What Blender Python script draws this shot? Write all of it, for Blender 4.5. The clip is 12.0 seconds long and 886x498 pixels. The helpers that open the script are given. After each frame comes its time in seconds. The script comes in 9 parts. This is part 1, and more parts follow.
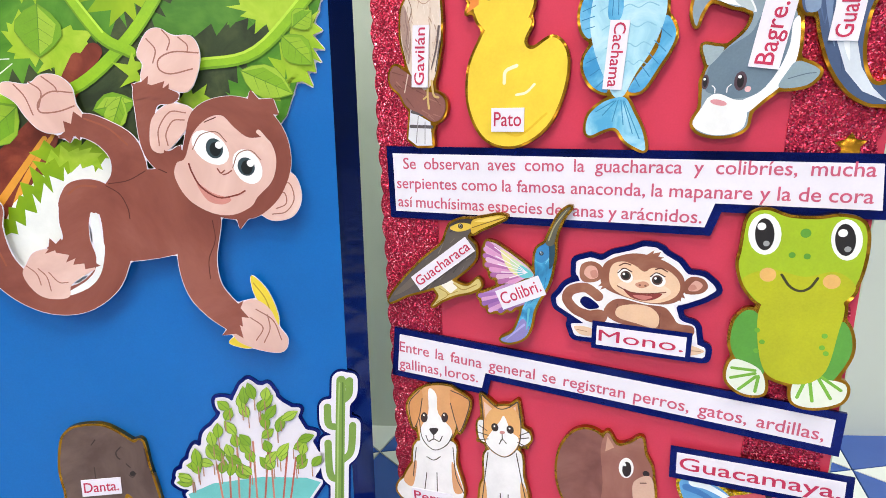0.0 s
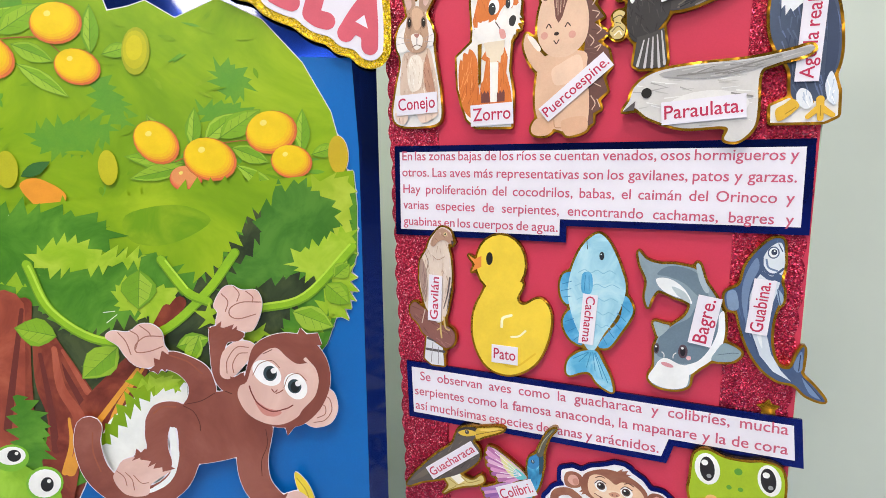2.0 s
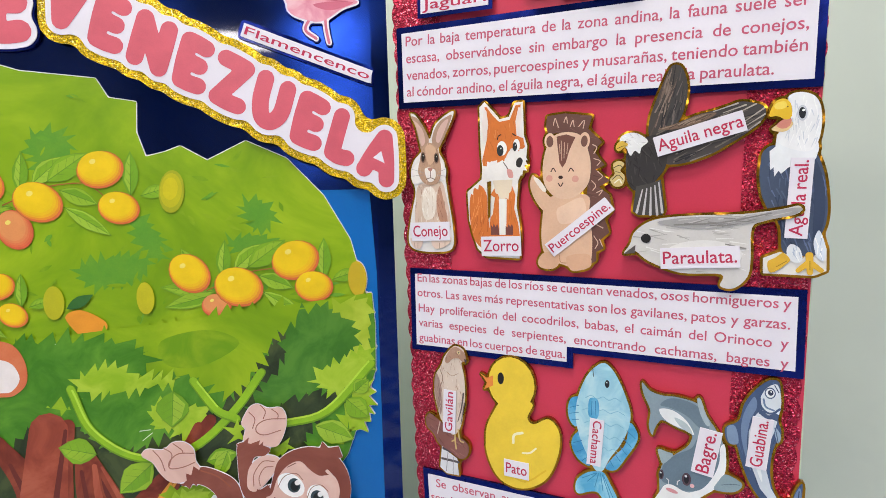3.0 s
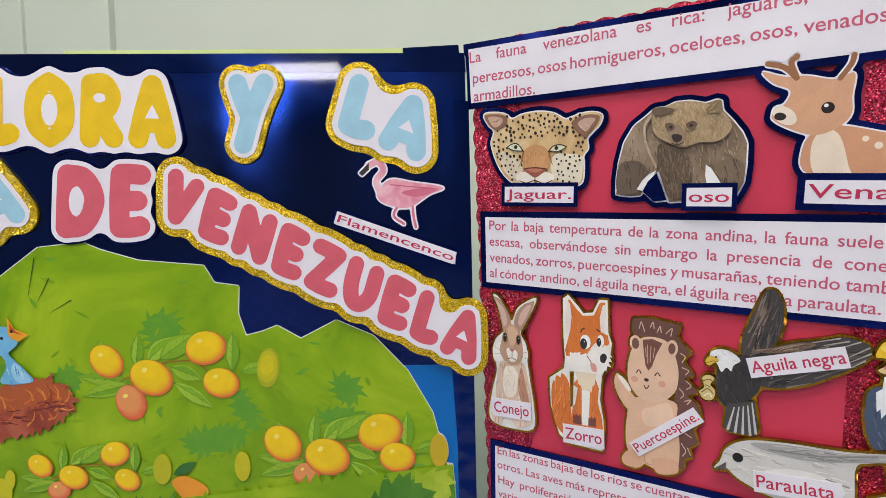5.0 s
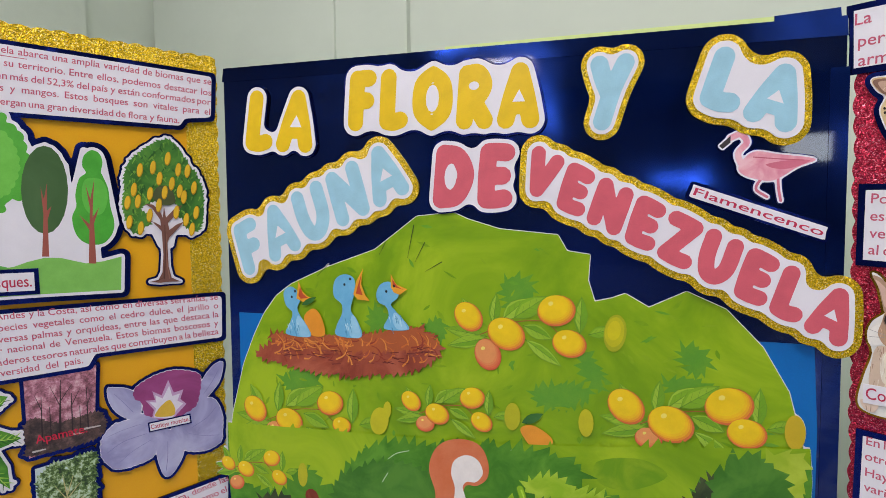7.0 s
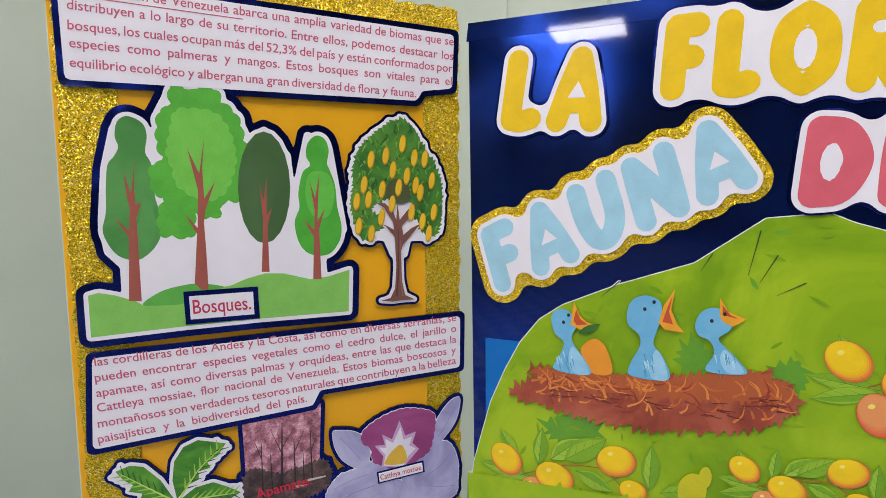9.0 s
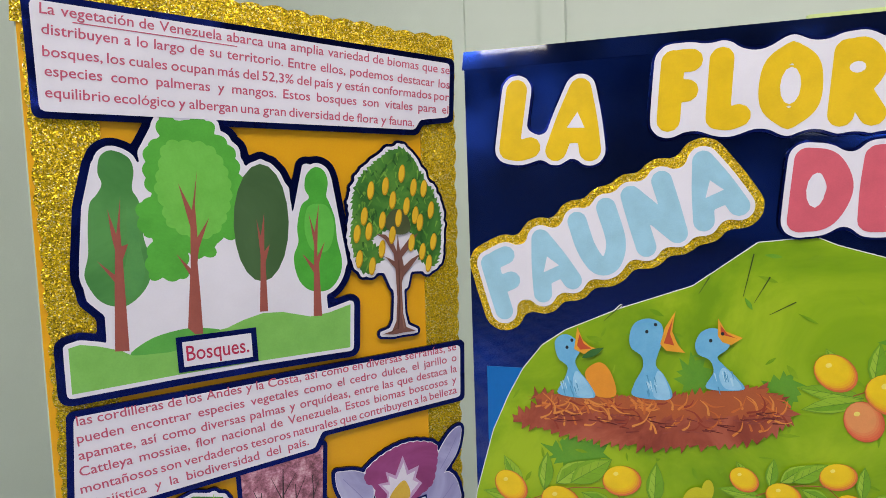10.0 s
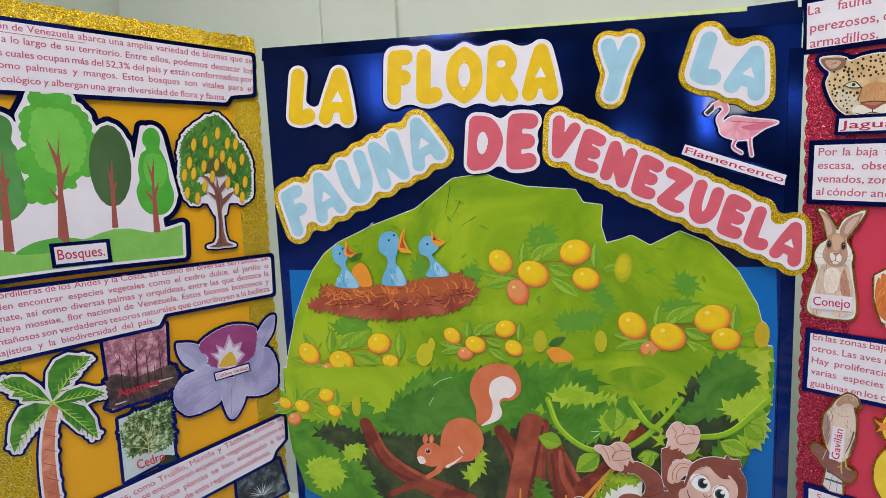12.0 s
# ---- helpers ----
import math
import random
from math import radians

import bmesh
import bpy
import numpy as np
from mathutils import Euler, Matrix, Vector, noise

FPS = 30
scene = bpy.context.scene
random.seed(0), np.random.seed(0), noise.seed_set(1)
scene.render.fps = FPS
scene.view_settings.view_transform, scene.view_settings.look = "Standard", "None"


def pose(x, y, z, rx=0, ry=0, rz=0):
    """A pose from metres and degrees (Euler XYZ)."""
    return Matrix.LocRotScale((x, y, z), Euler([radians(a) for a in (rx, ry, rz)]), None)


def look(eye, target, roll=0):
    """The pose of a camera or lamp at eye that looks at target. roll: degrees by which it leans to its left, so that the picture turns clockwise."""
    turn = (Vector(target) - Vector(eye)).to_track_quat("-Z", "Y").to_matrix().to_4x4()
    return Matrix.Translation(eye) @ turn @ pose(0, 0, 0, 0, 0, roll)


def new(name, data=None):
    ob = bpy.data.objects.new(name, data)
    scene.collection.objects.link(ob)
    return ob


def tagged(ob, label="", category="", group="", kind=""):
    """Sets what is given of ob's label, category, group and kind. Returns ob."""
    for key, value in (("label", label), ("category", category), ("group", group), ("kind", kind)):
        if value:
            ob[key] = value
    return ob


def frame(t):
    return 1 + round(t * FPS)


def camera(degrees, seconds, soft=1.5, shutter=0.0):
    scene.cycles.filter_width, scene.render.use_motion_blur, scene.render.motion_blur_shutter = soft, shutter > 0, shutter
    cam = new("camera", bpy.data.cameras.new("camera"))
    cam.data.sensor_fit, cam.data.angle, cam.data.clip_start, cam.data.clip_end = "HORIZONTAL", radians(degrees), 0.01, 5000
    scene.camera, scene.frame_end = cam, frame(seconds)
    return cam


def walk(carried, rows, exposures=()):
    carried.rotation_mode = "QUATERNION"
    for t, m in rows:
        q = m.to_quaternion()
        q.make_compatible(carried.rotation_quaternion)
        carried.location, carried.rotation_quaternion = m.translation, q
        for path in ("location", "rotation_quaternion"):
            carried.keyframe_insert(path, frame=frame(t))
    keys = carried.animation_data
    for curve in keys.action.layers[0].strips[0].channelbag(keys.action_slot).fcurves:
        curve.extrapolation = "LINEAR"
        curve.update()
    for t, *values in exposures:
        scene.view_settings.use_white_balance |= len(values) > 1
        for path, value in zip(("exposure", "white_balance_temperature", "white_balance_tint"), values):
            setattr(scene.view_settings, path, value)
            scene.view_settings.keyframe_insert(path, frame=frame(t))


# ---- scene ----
cam = camera(77.2, 12.0, soft=0.85)
PATH = [
    (0, (0.2999, -0.4009, 0.3834), (0.6162, 1.5358, -0.0025), -0.86),
    (0.5, (0.3041, -0.4264, 0.4003), (0.5457, 1.5262, 0.0412), -1.33),
    (1, (0.2971, -0.4434, 0.4456), (0.5311, 1.5169, 0.125), -1.51),
    (1.5, (0.2875, -0.4569, 0.4939), (0.5405, 1.5095, 0.2311), -1.32),
    (2, (0.2866, -0.4694, 0.5307), (0.5902, 1.4949, 0.3085), -0.74),
    (2.5, (0.2901, -0.484, 0.5846), (0.5582, 1.4906, 0.4144), -0.94),
    (3, (0.2871, -0.4882, 0.6203), (0.5386, 1.4895, 0.4605), -1.41),
    (3.5, (0.2928, -0.491, 0.658), (0.5271, 1.4908, 0.5262), -0.82),
    (3.7, (0.2859, -0.4929, 0.6712), (0.505, 1.4928, 0.576), -0.45),
    (5.3, (0.2629, -0.4877, 0.7713), (0.2357, 1.5089, 0.6588), -1.15),
    (5.5, (0.2406, -0.4906, 0.7658), (0.1619, 1.5047, 0.6551), -1),
    (6, (0.2018, -0.5002, 0.7555), (-0.0938, 1.4753, 0.655), -1.39),
    (6.5, (0.1568, -0.52, 0.7496), (-0.2893, 1.4261, 0.6329), -0.46),
    (7, (0.1193, -0.5383, 0.7475), (-0.4588, 1.3725, 0.6259), -0.46),
    (7.5, (0.063, -0.5415, 0.7548), (-0.6867, 1.3065, 0.6045), -1.41),
    (7.7, (0.039, -0.5338, 0.7676), (-0.7263, 1.3052, 0.5882), -1.95),
    (9.3, (-0.1711, -0.4619, 0.7729), (-0.9641, 1.3615, 0.557), -1.09),
    (9.5, (-0.1921, -0.4676, 0.7694), (-0.935, 1.379, 0.5743), -1),
    (10, (-0.1893, -0.48, 0.7933), (-0.7326, 1.4348, 0.598), -2.24),
    (10.5, (-0.0809, -0.5142, 0.8055), (-0.6045, 1.4092, 0.6428), -2.74),
    (11, (-0.0145, -0.5782, 0.7843), (-0.4721, 1.3608, 0.6081), -3.21),
    (11.5, (0.0529, -0.6164, 0.7601), (-0.3496, 1.3272, 0.5139), -2.61),
    (12, (0.0339, -0.6587, 0.7518), (-0.322, 1.2912, 0.4851), -2.49),
]
EXPOSURES = [(0.0, 0.22), (1.5, 0.06), (2.5, -0.14), (3.5, -0.36), (6.0, -0.64), (7.5, -0.58), (9.5, -0.52), (11.0, -0.68), (12.0, -0.55)]
walk(cam, [(t, look(eye, target, roll)) for t, eye, target, roll in PATH], EXPOSURES)

# ---------------------------------------------------------------- light
world = bpy.data.worlds.new("room_air")
scene.world = world
world.use_nodes = True
world.node_tree.nodes["Background"].inputs[0].default_value = (0.8, 0.9, 1.0, 1)
world.node_tree.nodes["Background"].inputs[1].default_value = 0.15


def lamp(name, eye, target, width, height, watts, colour):
    data = bpy.data.lights.new(name, "AREA")
    data.shape, data.size, data.size_y, data.energy, data.color = "RECTANGLE", width, height, watts, colour
    ob = new(name, data)
    ob.matrix_world = look(eye, target)
    return ob


# these two follow from the shadows and the foil's highlights
lamp("ceiling_light", (-1.83, -2.2, 2.52), (-1.3, -1.4, 0.0), 1.6, 0.36, 54, (1.0, 0.94, 0.90))
lamp("ceiling_light", (-1.17, -6.2, 2.52), (-1.17, -6.0, 0.0), 0.8, 0.55, 90, (1.0, 0.95, 0.93))
# three added fill lamps, no known fixtures: brighten wall, board top, right panel
lamp("ceiling_light", (0.3, -0.5, 2.52), (0.3, -0.4, 0.0), 2.0, 0.3, 22, (1.0, 0.95, 0.93))
lamp("ceiling_light", (0.15, -1.1, 2.52), (0.15, -1.0, 0.0), 1.6, 0.3, 42, (1.0, 0.935, 0.885))
lamp("ceiling_light", (1.9, -3.8, 2.52), (1.75, -3.2, 0.0), 1.6, 0.36, 14, (1.0, 0.94, 0.885))
lamp("window_light", (2.6, -7.95, 1.6), (2.0, 0.0, 0.6), 0.55, 0.35, 14, (0.9, 0.96, 1.0))



# ---------------------------------------------------------------- materials
def lin(text, gain=1.0):
    """Linear colour from a hex string."""
    out = []
    for i in (0, 2, 4):
        c = int(text[i:i + 2], 16) / 255
        out.append((c / 12.92 if c <= 0.04045 else ((c + 0.055) / 1.055) ** 2.4) * gain)
    return (*out, 1.0)


def shader(name):
    m = bpy.data.materials.new(name)
    m.use_nodes = True
    t = m.node_tree
    return m, t.nodes, t.links, t.nodes["Principled BSDF"]


def coords(nodes, links, scale):
    co = nodes.new("ShaderNodeTexCoord")
    mp = nodes.new("ShaderNodeMapping")
    mp.inputs["Scale"].default_value = (scale, scale, scale)
    links.new(co.outputs["Object"], mp.inputs["Vector"])
    return mp.outputs["Vector"]


def tex_noise(nodes, links, scale, detail=4.0, rough=0.55):
    n = nodes.new("ShaderNodeTexNoise")
    n.inputs["Scale"].default_value, n.inputs["Detail"].default_value, n.inputs["Roughness"].default_value = scale, detail, rough
    links.new(coords(nodes, links, 1.0), n.inputs["Vector"])
    return n


def ramp(nodes, links, source, stops):
    r = nodes.new("ShaderNodeValToRGB")
    while len(r.color_ramp.elements) < len(stops):
        r.color_ramp.elements.new(0.5)
    for e, (p, c) in zip(r.color_ramp.elements, stops):
        e.position, e.color = p, c
    links.new(source, r.inputs["Fac"])
    return r.outputs["Color"]


def bump(nodes, links, bsdf, source, strength, dist):
    b = nodes.new("ShaderNodeBump")
    b.inputs["Strength"].default_value, b.inputs["Distance"].default_value = strength, dist
    links.new(source, b.inputs["Height"])
    links.new(b.outputs["Normal"], bsdf.inputs["Normal"])


def scaled(c, k):
    return (min(c[0] * k, 1), min(c[1] * k, 1), min(c[2] * k, 1), 1)


def paper(name, text, rough=0.45, vary=0.08, scale=30, coat=0.0, relief=0.0006, other=None):
    """Paper, card or print: a colour with two scales of unevenness and a soft waviness."""
    m, nodes, links, bsdf = shader(name)
    c = lin(text)
    d = lin(other) if other else scaled(c, 1 - vary)
    big = tex_noise(nodes, links, scale, 5, 0.6)
    colour = ramp(nodes, links, big.outputs["Fac"], [(0.36, d), (0.64, scaled(c, 1 + vary * 0.5))])
    grain = tex_noise(nodes, links, 900, 2)
    mix = nodes.new("ShaderNodeMixRGB")
    mix.blend_type, mix.inputs["Fac"].default_value = "OVERLAY", 0.10
    links.new(colour, mix.inputs["Color1"])
    links.new(grain.outputs["Fac"], mix.inputs["Color2"])
    links.new(mix.outputs["Color"], bsdf.inputs["Base Color"])
    bsdf.inputs["Roughness"].default_value = rough
    bsdf.inputs["Specular IOR Level"].default_value = 0.35
    bsdf.inputs["Coat Weight"].default_value, bsdf.inputs["Coat Roughness"].default_value = coat, 0.22
    wave = tex_noise(nodes, links, 14, 2)
    bump(nodes, links, bsdf, wave.outputs["Fac"], 0.35, relief * 10)
    return m


def mottle(name, dark, mid, light, scale):
    """Watercolour-like print: three tones in soft patches, with fine streaks."""
    m, nodes, links, bsdf = shader(name)
    n = tex_noise(nodes, links, scale, 6, 0.6)
    n.inputs["Distortion"].default_value = 0.8
    colour = ramp(nodes, links, n.outputs["Fac"], [(0.38, lin(dark)), (0.5, lin(mid)), (0.62, lin(light))])
    links.new(colour, bsdf.inputs["Base Color"])
    bsdf.inputs["Roughness"].default_value, bsdf.inputs["Specular IOR Level"].default_value = 0.4, 0.35
    bump(nodes, links, bsdf, tex_noise(nodes, links, 14, 2).outputs["Fac"], 0.3, 0.004)
    return m


def photo_print(name, stops, scale):
    """A small printed photograph of foliage: blotches in the given tones, with fine twigs."""
    m, nodes, links, bsdf = shader(name)
    n = tex_noise(nodes, links, scale, 9, 0.72)
    links.new(ramp(nodes, links, n.outputs["Fac"], [(p, lin(c)) for p, c in stops]), bsdf.inputs["Base Color"])
    bsdf.inputs["Roughness"].default_value = 0.3
    return m


INKS = {}


def ink(text, other=None):
    """A printed colour."""
    key = text + (other or "")
    if key not in INKS:
        INKS[key] = paper("ink_" + key, text, 0.42, 0.07, 55, 0.12, 0.0003, other)
    return INKS[key]


def glitter(name, text, bright):
    m, nodes, links, bsdf = shader(name)
    v = nodes.new("ShaderNodeTexVoronoi")
    v.inputs["Scale"].default_value = 1300
    links.new(coords(nodes, links, 1.0), v.inputs["Vector"])
    sep = nodes.new("ShaderNodeSeparateColor")
    links.new(v.outputs["Color"], sep.inputs["Color"])
    c = lin(text)
    colour = ramp(nodes, links, sep.outputs["Red"], [(0.0, scaled(c, 0.35)), (0.5, scaled(c, 0.85)), (0.86, scaled(c, 1.25)), (1.0, lin(bright))])
    links.new(colour, bsdf.inputs["Base Color"])
    geo = nodes.new("ShaderNodeNewGeometry")
    off = nodes.new("ShaderNodeVectorMath")
    off.operation = "SUBTRACT"
    off.inputs[1].default_value = (0.5, 0.5, 0.5)
    links.new(v.outputs["Color"], off.inputs[0])
    sc = nodes.new("ShaderNodeVectorMath")
    sc.operation = "SCALE"
    sc.inputs["Scale"].default_value = 1.1
    links.new(off.outputs[0], sc.inputs[0])
    ad = nodes.new("ShaderNodeVectorMath")
    links.new(geo.outputs["Normal"], ad.inputs[0])
    links.new(sc.outputs[0], ad.inputs[1])
    no = nodes.new("ShaderNodeVectorMath")
    no.operation = "NORMALIZE"
    links.new(ad.outputs[0], no.inputs[0])
    links.new(no.outputs[0], bsdf.inputs["Normal"])
    bsdf.inputs["Metallic"].default_value, bsdf.inputs["Roughness"].default_value = 0.68, 0.28
    return m


def foil(name, text, rough, wave_scale, strength, coat=0.0, crease=0.0, depth=0.01):
    """Metallic foil: slow waves, with fine creases over them."""
    m, nodes, links, bsdf = shader(name)
    n = tex_noise(nodes, links, wave_scale, 1, 0.4)
    c = lin(text)
    colour = ramp(nodes, links, tex_noise(nodes, links, 5, 4).outputs["Fac"], [(0.3, scaled(c, 0.75)), (0.7, scaled(c, 1.2))])
    links.new(colour, bsdf.inputs["Base Color"])
    bsdf.inputs["Metallic"].default_value = 0.94
    smear = tex_noise(nodes, links, 9, 5, 0.65)
    links.new(ramp(nodes, links, smear.outputs["Fac"], [(0.35, (rough * 0.7,) * 3 + (1,)), (0.7, (rough * 1.8,) * 3 + (1,))]), bsdf.inputs["Roughness"])
    bsdf.inputs["Coat Weight"].default_value, bsdf.inputs["Coat Roughness"].default_value = coat, 0.04
    bump(nodes, links, bsdf, n.outputs["Fac"], strength, depth)
    if crease:
        ridge = nodes.new("ShaderNodeTexNoise")
        ridge.noise_type = "RIDGED_MULTIFRACTAL"
        ridge.inputs["Scale"].default_value, ridge.inputs["Detail"].default_value = 7, 2
        links.new(coords(nodes, links, 1.0), ridge.inputs["Vector"])
        first = bsdf.inputs["Normal"].links[0].from_node
        fine = nodes.new("ShaderNodeBump")
        fine.inputs["Strength"].default_value, fine.inputs["Distance"].default_value = crease, 0.002
        links.new(ridge.outputs["Fac"], fine.inputs["Height"])
        links.new(fine.outputs["Normal"], first.inputs["Normal"])
    return m


NAVY = foil("navy_foil", "0b266e", 0.14, 3.6, 1.0, 0.5, 0.1, 0.036)
NAVYFOLD = foil("navy_foil_fold", "0b2468", 0.14, 4, 1.0, 0.45, 0.3, 0.024)
NAVYEDGE = foil("navy_foil_strip", "12206a", 0.2, 24, 0.35, 0.08)
GOLDFOIL = foil("gold_foil", "a4741e", 0.24, 60, 0.8)
GOLDGLIT = glitter("gold_glitter", "e8c010", "fff6c0")
REDGLIT = glitter("red_glitter", "c42848", "ffa0b0")
BLUE = paper("blue_card", "0068b8", 0.38, 0.06, 9, 0.1)
RED = paper("red_card", "d23a55", 0.42, 0.05, 9, 0.1)
YELLOW = paper("yellow_card", "f0ad10", 0.42, 0.05, 9, 0.1)
WHITE = paper("white_paper", "e9e4ee", 0.5, 0.04, 20)
TEXTINK = paper("magenta_ink", "c85a76", 0.5, 0.05, 40)
TEXTDEEP = paper("crimson_ink", "c02f55", 0.5, 0.05, 40)
CARD = paper("pale_green_card", "c6d6c0", 0.55, 0.05, 12)
LIME = paper("lime_card_edge", "d8e69a", 0.55, 0.05, 12)
TAPE = paper("clear_tape", "dfe3d6", 0.2, 0.06, 25, 0.4)
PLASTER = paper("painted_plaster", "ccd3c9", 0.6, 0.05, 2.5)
# plaster darkened in colour to stand in for the dim far room
PLASTERDIM = paper("plaster_darkened_for_dim_room", "7c847f", 0.6, 0.05, 2.5)
TILEWHITE = paper("white_tile", "dfe6e2", 0.25, 0.05, 6, 0.3)
TILEBLUE = paper("blue_tile", "2f56a8", 0.25, 0.08, 6, 0.3)
GROUT = paper("grout", "9aa09c", 0.8, 0.1, 40)


# ---------------------------------------------------------------- drawing kit
from mathutils.geometry import tessellate_polygon


def frame_of(origin, slope, lean=0.0):
    """Panel frame: u along the panel, v up it, w out of its face. slope: how its plan turns; lean: how its top tips forward."""
    u = Vector((1, slope, 0)).normalized()
    w = -Vector((-slope, 1, lean)).normalized()
    v = w.cross(u)
    m = Matrix.Identity(4)
    for i in range(3):
        m[i][0], m[i][1], m[i][2], m[i][3] = u[i], v[i], w[i], origin[i]
    return m


C = frame_of((0, 0, 0), 0)
R = frame_of((0.3351, 0.0177, 0), -0.6359, 0.0367)
L = frame_of((-0.3221, 0.0228, 0), 0.8195, 0.0366)


def mesh_of(name, bm, mats, m=None):
    me = bpy.data.meshes.new(name)
    bm.normal_update()
    bm.to_mesh(me)
    bm.free()
    for x in mats:
        me.materials.append(x)
    ob = new(name, me)
    if m is not None:
        ob.matrix_world = m
    return ob


def part(name, bm, mats, parent, label=""):
    ob = mesh_of(name, bm, mats if isinstance(mats, (list, tuple)) else [mats])
    ob.parent = parent
    if label:
        ob["label"] = label
    return ob


def curve_loop(pts, n=5):
    """Closed smooth loop through the points."""
    p = np.array(pts, float)
    a, b, c, d = np.roll(p, 1, 0), p, np.roll(p, -1, 0), np.roll(p, -2, 0)
    out = []
    for t in np.arange(n) / n:
        out.append(0.5 * (2 * b + (c - a) * t + (2 * a - 5 * b + 4 * c - d) * t * t + (3 * b - a - 3 * c + d) * t ** 3))
    return np.stack(out, 1).reshape(-1, 2)


def curve_open(pts, n=6):
    p = np.array(pts, float)
    if len(p) < 3:
        return p
    q = np.vstack([2 * p[0] - p[1], p, 2 * p[-1] - p[-2]])
    out = []
    for i in range(1, len(q) - 2):
        a, b, c, d = q[i - 1], q[i], q[i + 1], q[i + 2]
        for t in np.arange(n) / n:
            out.append(0.5 * (2 * b + (c - a) * t + (2 * a - 5 * b + 4 * c - d) * t * t + (3 * b - a - 3 * c + d) * t ** 3))
    out.append(p[-1])
    return np.array(out)


def stroke_loop(pts, w0, w1=None, smooth=True):
    """Closed outline of a round-ended stroke, w0 wide at its start and w1 at its end."""
    w1 = w0 if w1 is None else w1
    p = curve_open(pts) if smooth else np.array(pts, float)
    d = np.gradient(p, axis=0)
    d /= np.linalg.norm(d, axis=1)[:, None] + 1e-9
    nrm = np.stack([-d[:, 1], d[:, 0]], 1)
    h = np.linspace(w0, w1, len(p))[:, None] / 2
    a0, a1 = math.atan2(nrm[0, 1], nrm[0, 0]), math.atan2(nrm[-1, 1], nrm[-1, 0])
    cap1 = [p[-1] + w1 / 2 * np.array((math.cos(a1 - k), math.sin(a1 - k))) for k in np.linspace(0.4, math.pi - 0.4, 5)]
    cap0 = [p[0] - w0 / 2 * np.array((math.cos(a0 - k), math.sin(a0 - k))) for k in np.linspace(0.4, math.pi - 0.4, 5)]
    return np.vstack([p + nrm * h, cap1, (p - nrm * h)[::-1], cap0])


def oval_loop(c, a, b, n=20):
    """Ellipse about c through a and b, the ends of its two half axes."""
    c, a, b = np.array(c, float), np.array(a, float), np.array(b, float)
    k = np.linspace(0, 2 * math.pi, n, endpoint=False)[:, None]
    return c + np.cos(k) * (a - c) + np.sin(k) * (b - c)


def signed(loop, X, Y):
    """Signed distance of grid points to a closed loop, negative inside."""
    x0, y0 = loop[:, 0], loop[:, 1]
    x1, y1 = np.roll(x0, -1), np.roll(y0, -1)
    best = np.full(X.shape, 1e9)
    odd = np.zeros(X.shape, bool)
    for ax, ay, bx, by in zip(x0, y0, x1, y1):
        dx, dy = bx - ax, by - ay
        l2 = dx * dx + dy * dy
        if l2 < 1e-12:
            continue
        t = np.clip(((X - ax) * dx + (Y - ay) * dy) / l2, 0, 1)
        best = np.minimum(best, (X - ax - t * dx) ** 2 + (Y - ay - t * dy) ** 2)
        if ay != by:
            odd ^= ((ay > Y) != (by > Y)) & (X < (Y - ay) * dx / dy + ax)
    best = np.sqrt(best)
    return np.where(odd, -best, best)


def grown(loops, margin, step=1.2):
    """Outlines of the union of the loops, grown by margin."""
    allp = np.vstack(loops)
    lo, hi = allp.min(0) - margin - 3 * step, allp.max(0) + margin + 3 * step
    gx, gy = np.arange(lo[0], hi[0], step), np.arange(lo[1], hi[1], step)
    X, Y = np.meshgrid(gx, gy)
    f = np.full(X.shape, 1e9)
    for lp in loops:
        i0, i1 = np.searchsorted(gx, (lp[:, 0].min() - margin - 2.5 * step, lp[:, 0].max() + margin + 2.5 * step))
        j0, j1 = np.searchsorted(gy, (lp[:, 1].min() - margin - 2.5 * step, lp[:, 1].max() + margin + 2.5 * step))
        f[j0:j1, i0:i1] = np.minimum(f[j0:j1, i0:i1], signed(lp, X[j0:j1, i0:i1], Y[j0:j1, i0:i1]))
    f = np.clip(f - margin, -4 * step, 4 * step) + 1e-6
    s = f < 0
    code = s[:-1, :-1] * 1 + s[:-1, 1:] * 2 + s[1:, 1:] * 4 + s[1:, :-1] * 8
    table = {1: "LB", 2: "BR", 3: "LR", 4: "RT", 6: "BT", 7: "LT", 8: "TL", 9: "TB", 11: "TR", 12: "RL", 13: "RB", 14: "BL", 5: "LBRT", 10: "BRTL"}

    def spot(j, i, side):
        if side == "B":
            return (j, i, 0)
        if side == "T":
            return (j + 1, i, 0)
        if side == "L":
            return (j, i, 1)
        return (j, i + 1, 1)
    nxt = {}
    for j, i in zip(*np.nonzero((code > 0) & (code < 15))):
        w = table[int(code[j, i])]
        for k in range(0, len(w), 2):
            nxt.setdefault(spot(j, i, w[k]), []).append(spot(j, i, w[k + 1]))
    out = []
    while nxt:
        start = next(iter(nxt))
        key, loop = start, []
        while key in nxt:
            follow = nxt[key].pop()
            if not nxt[key]:
                del nxt[key]
            j, i, v = key
            a = f[j, i]
            b = f[j + 1, i] if v else f[j, i + 1]
            k = min(max(a / (a - b), 0.02), 0.98)
            loop.append((gx[i], gy[j] + step * k) if v else (gx[i] + step * k, gy[j]))
            key = follow
        loop = np.array(loop)
        if len(loop) > 6:
            smooth = (np.roll(loop, 1, 0) + 2 * loop + np.roll(loop, -1, 0)) / 4
            out.append(smooth[::2] if len(loop) > 40 else smooth)
    return out


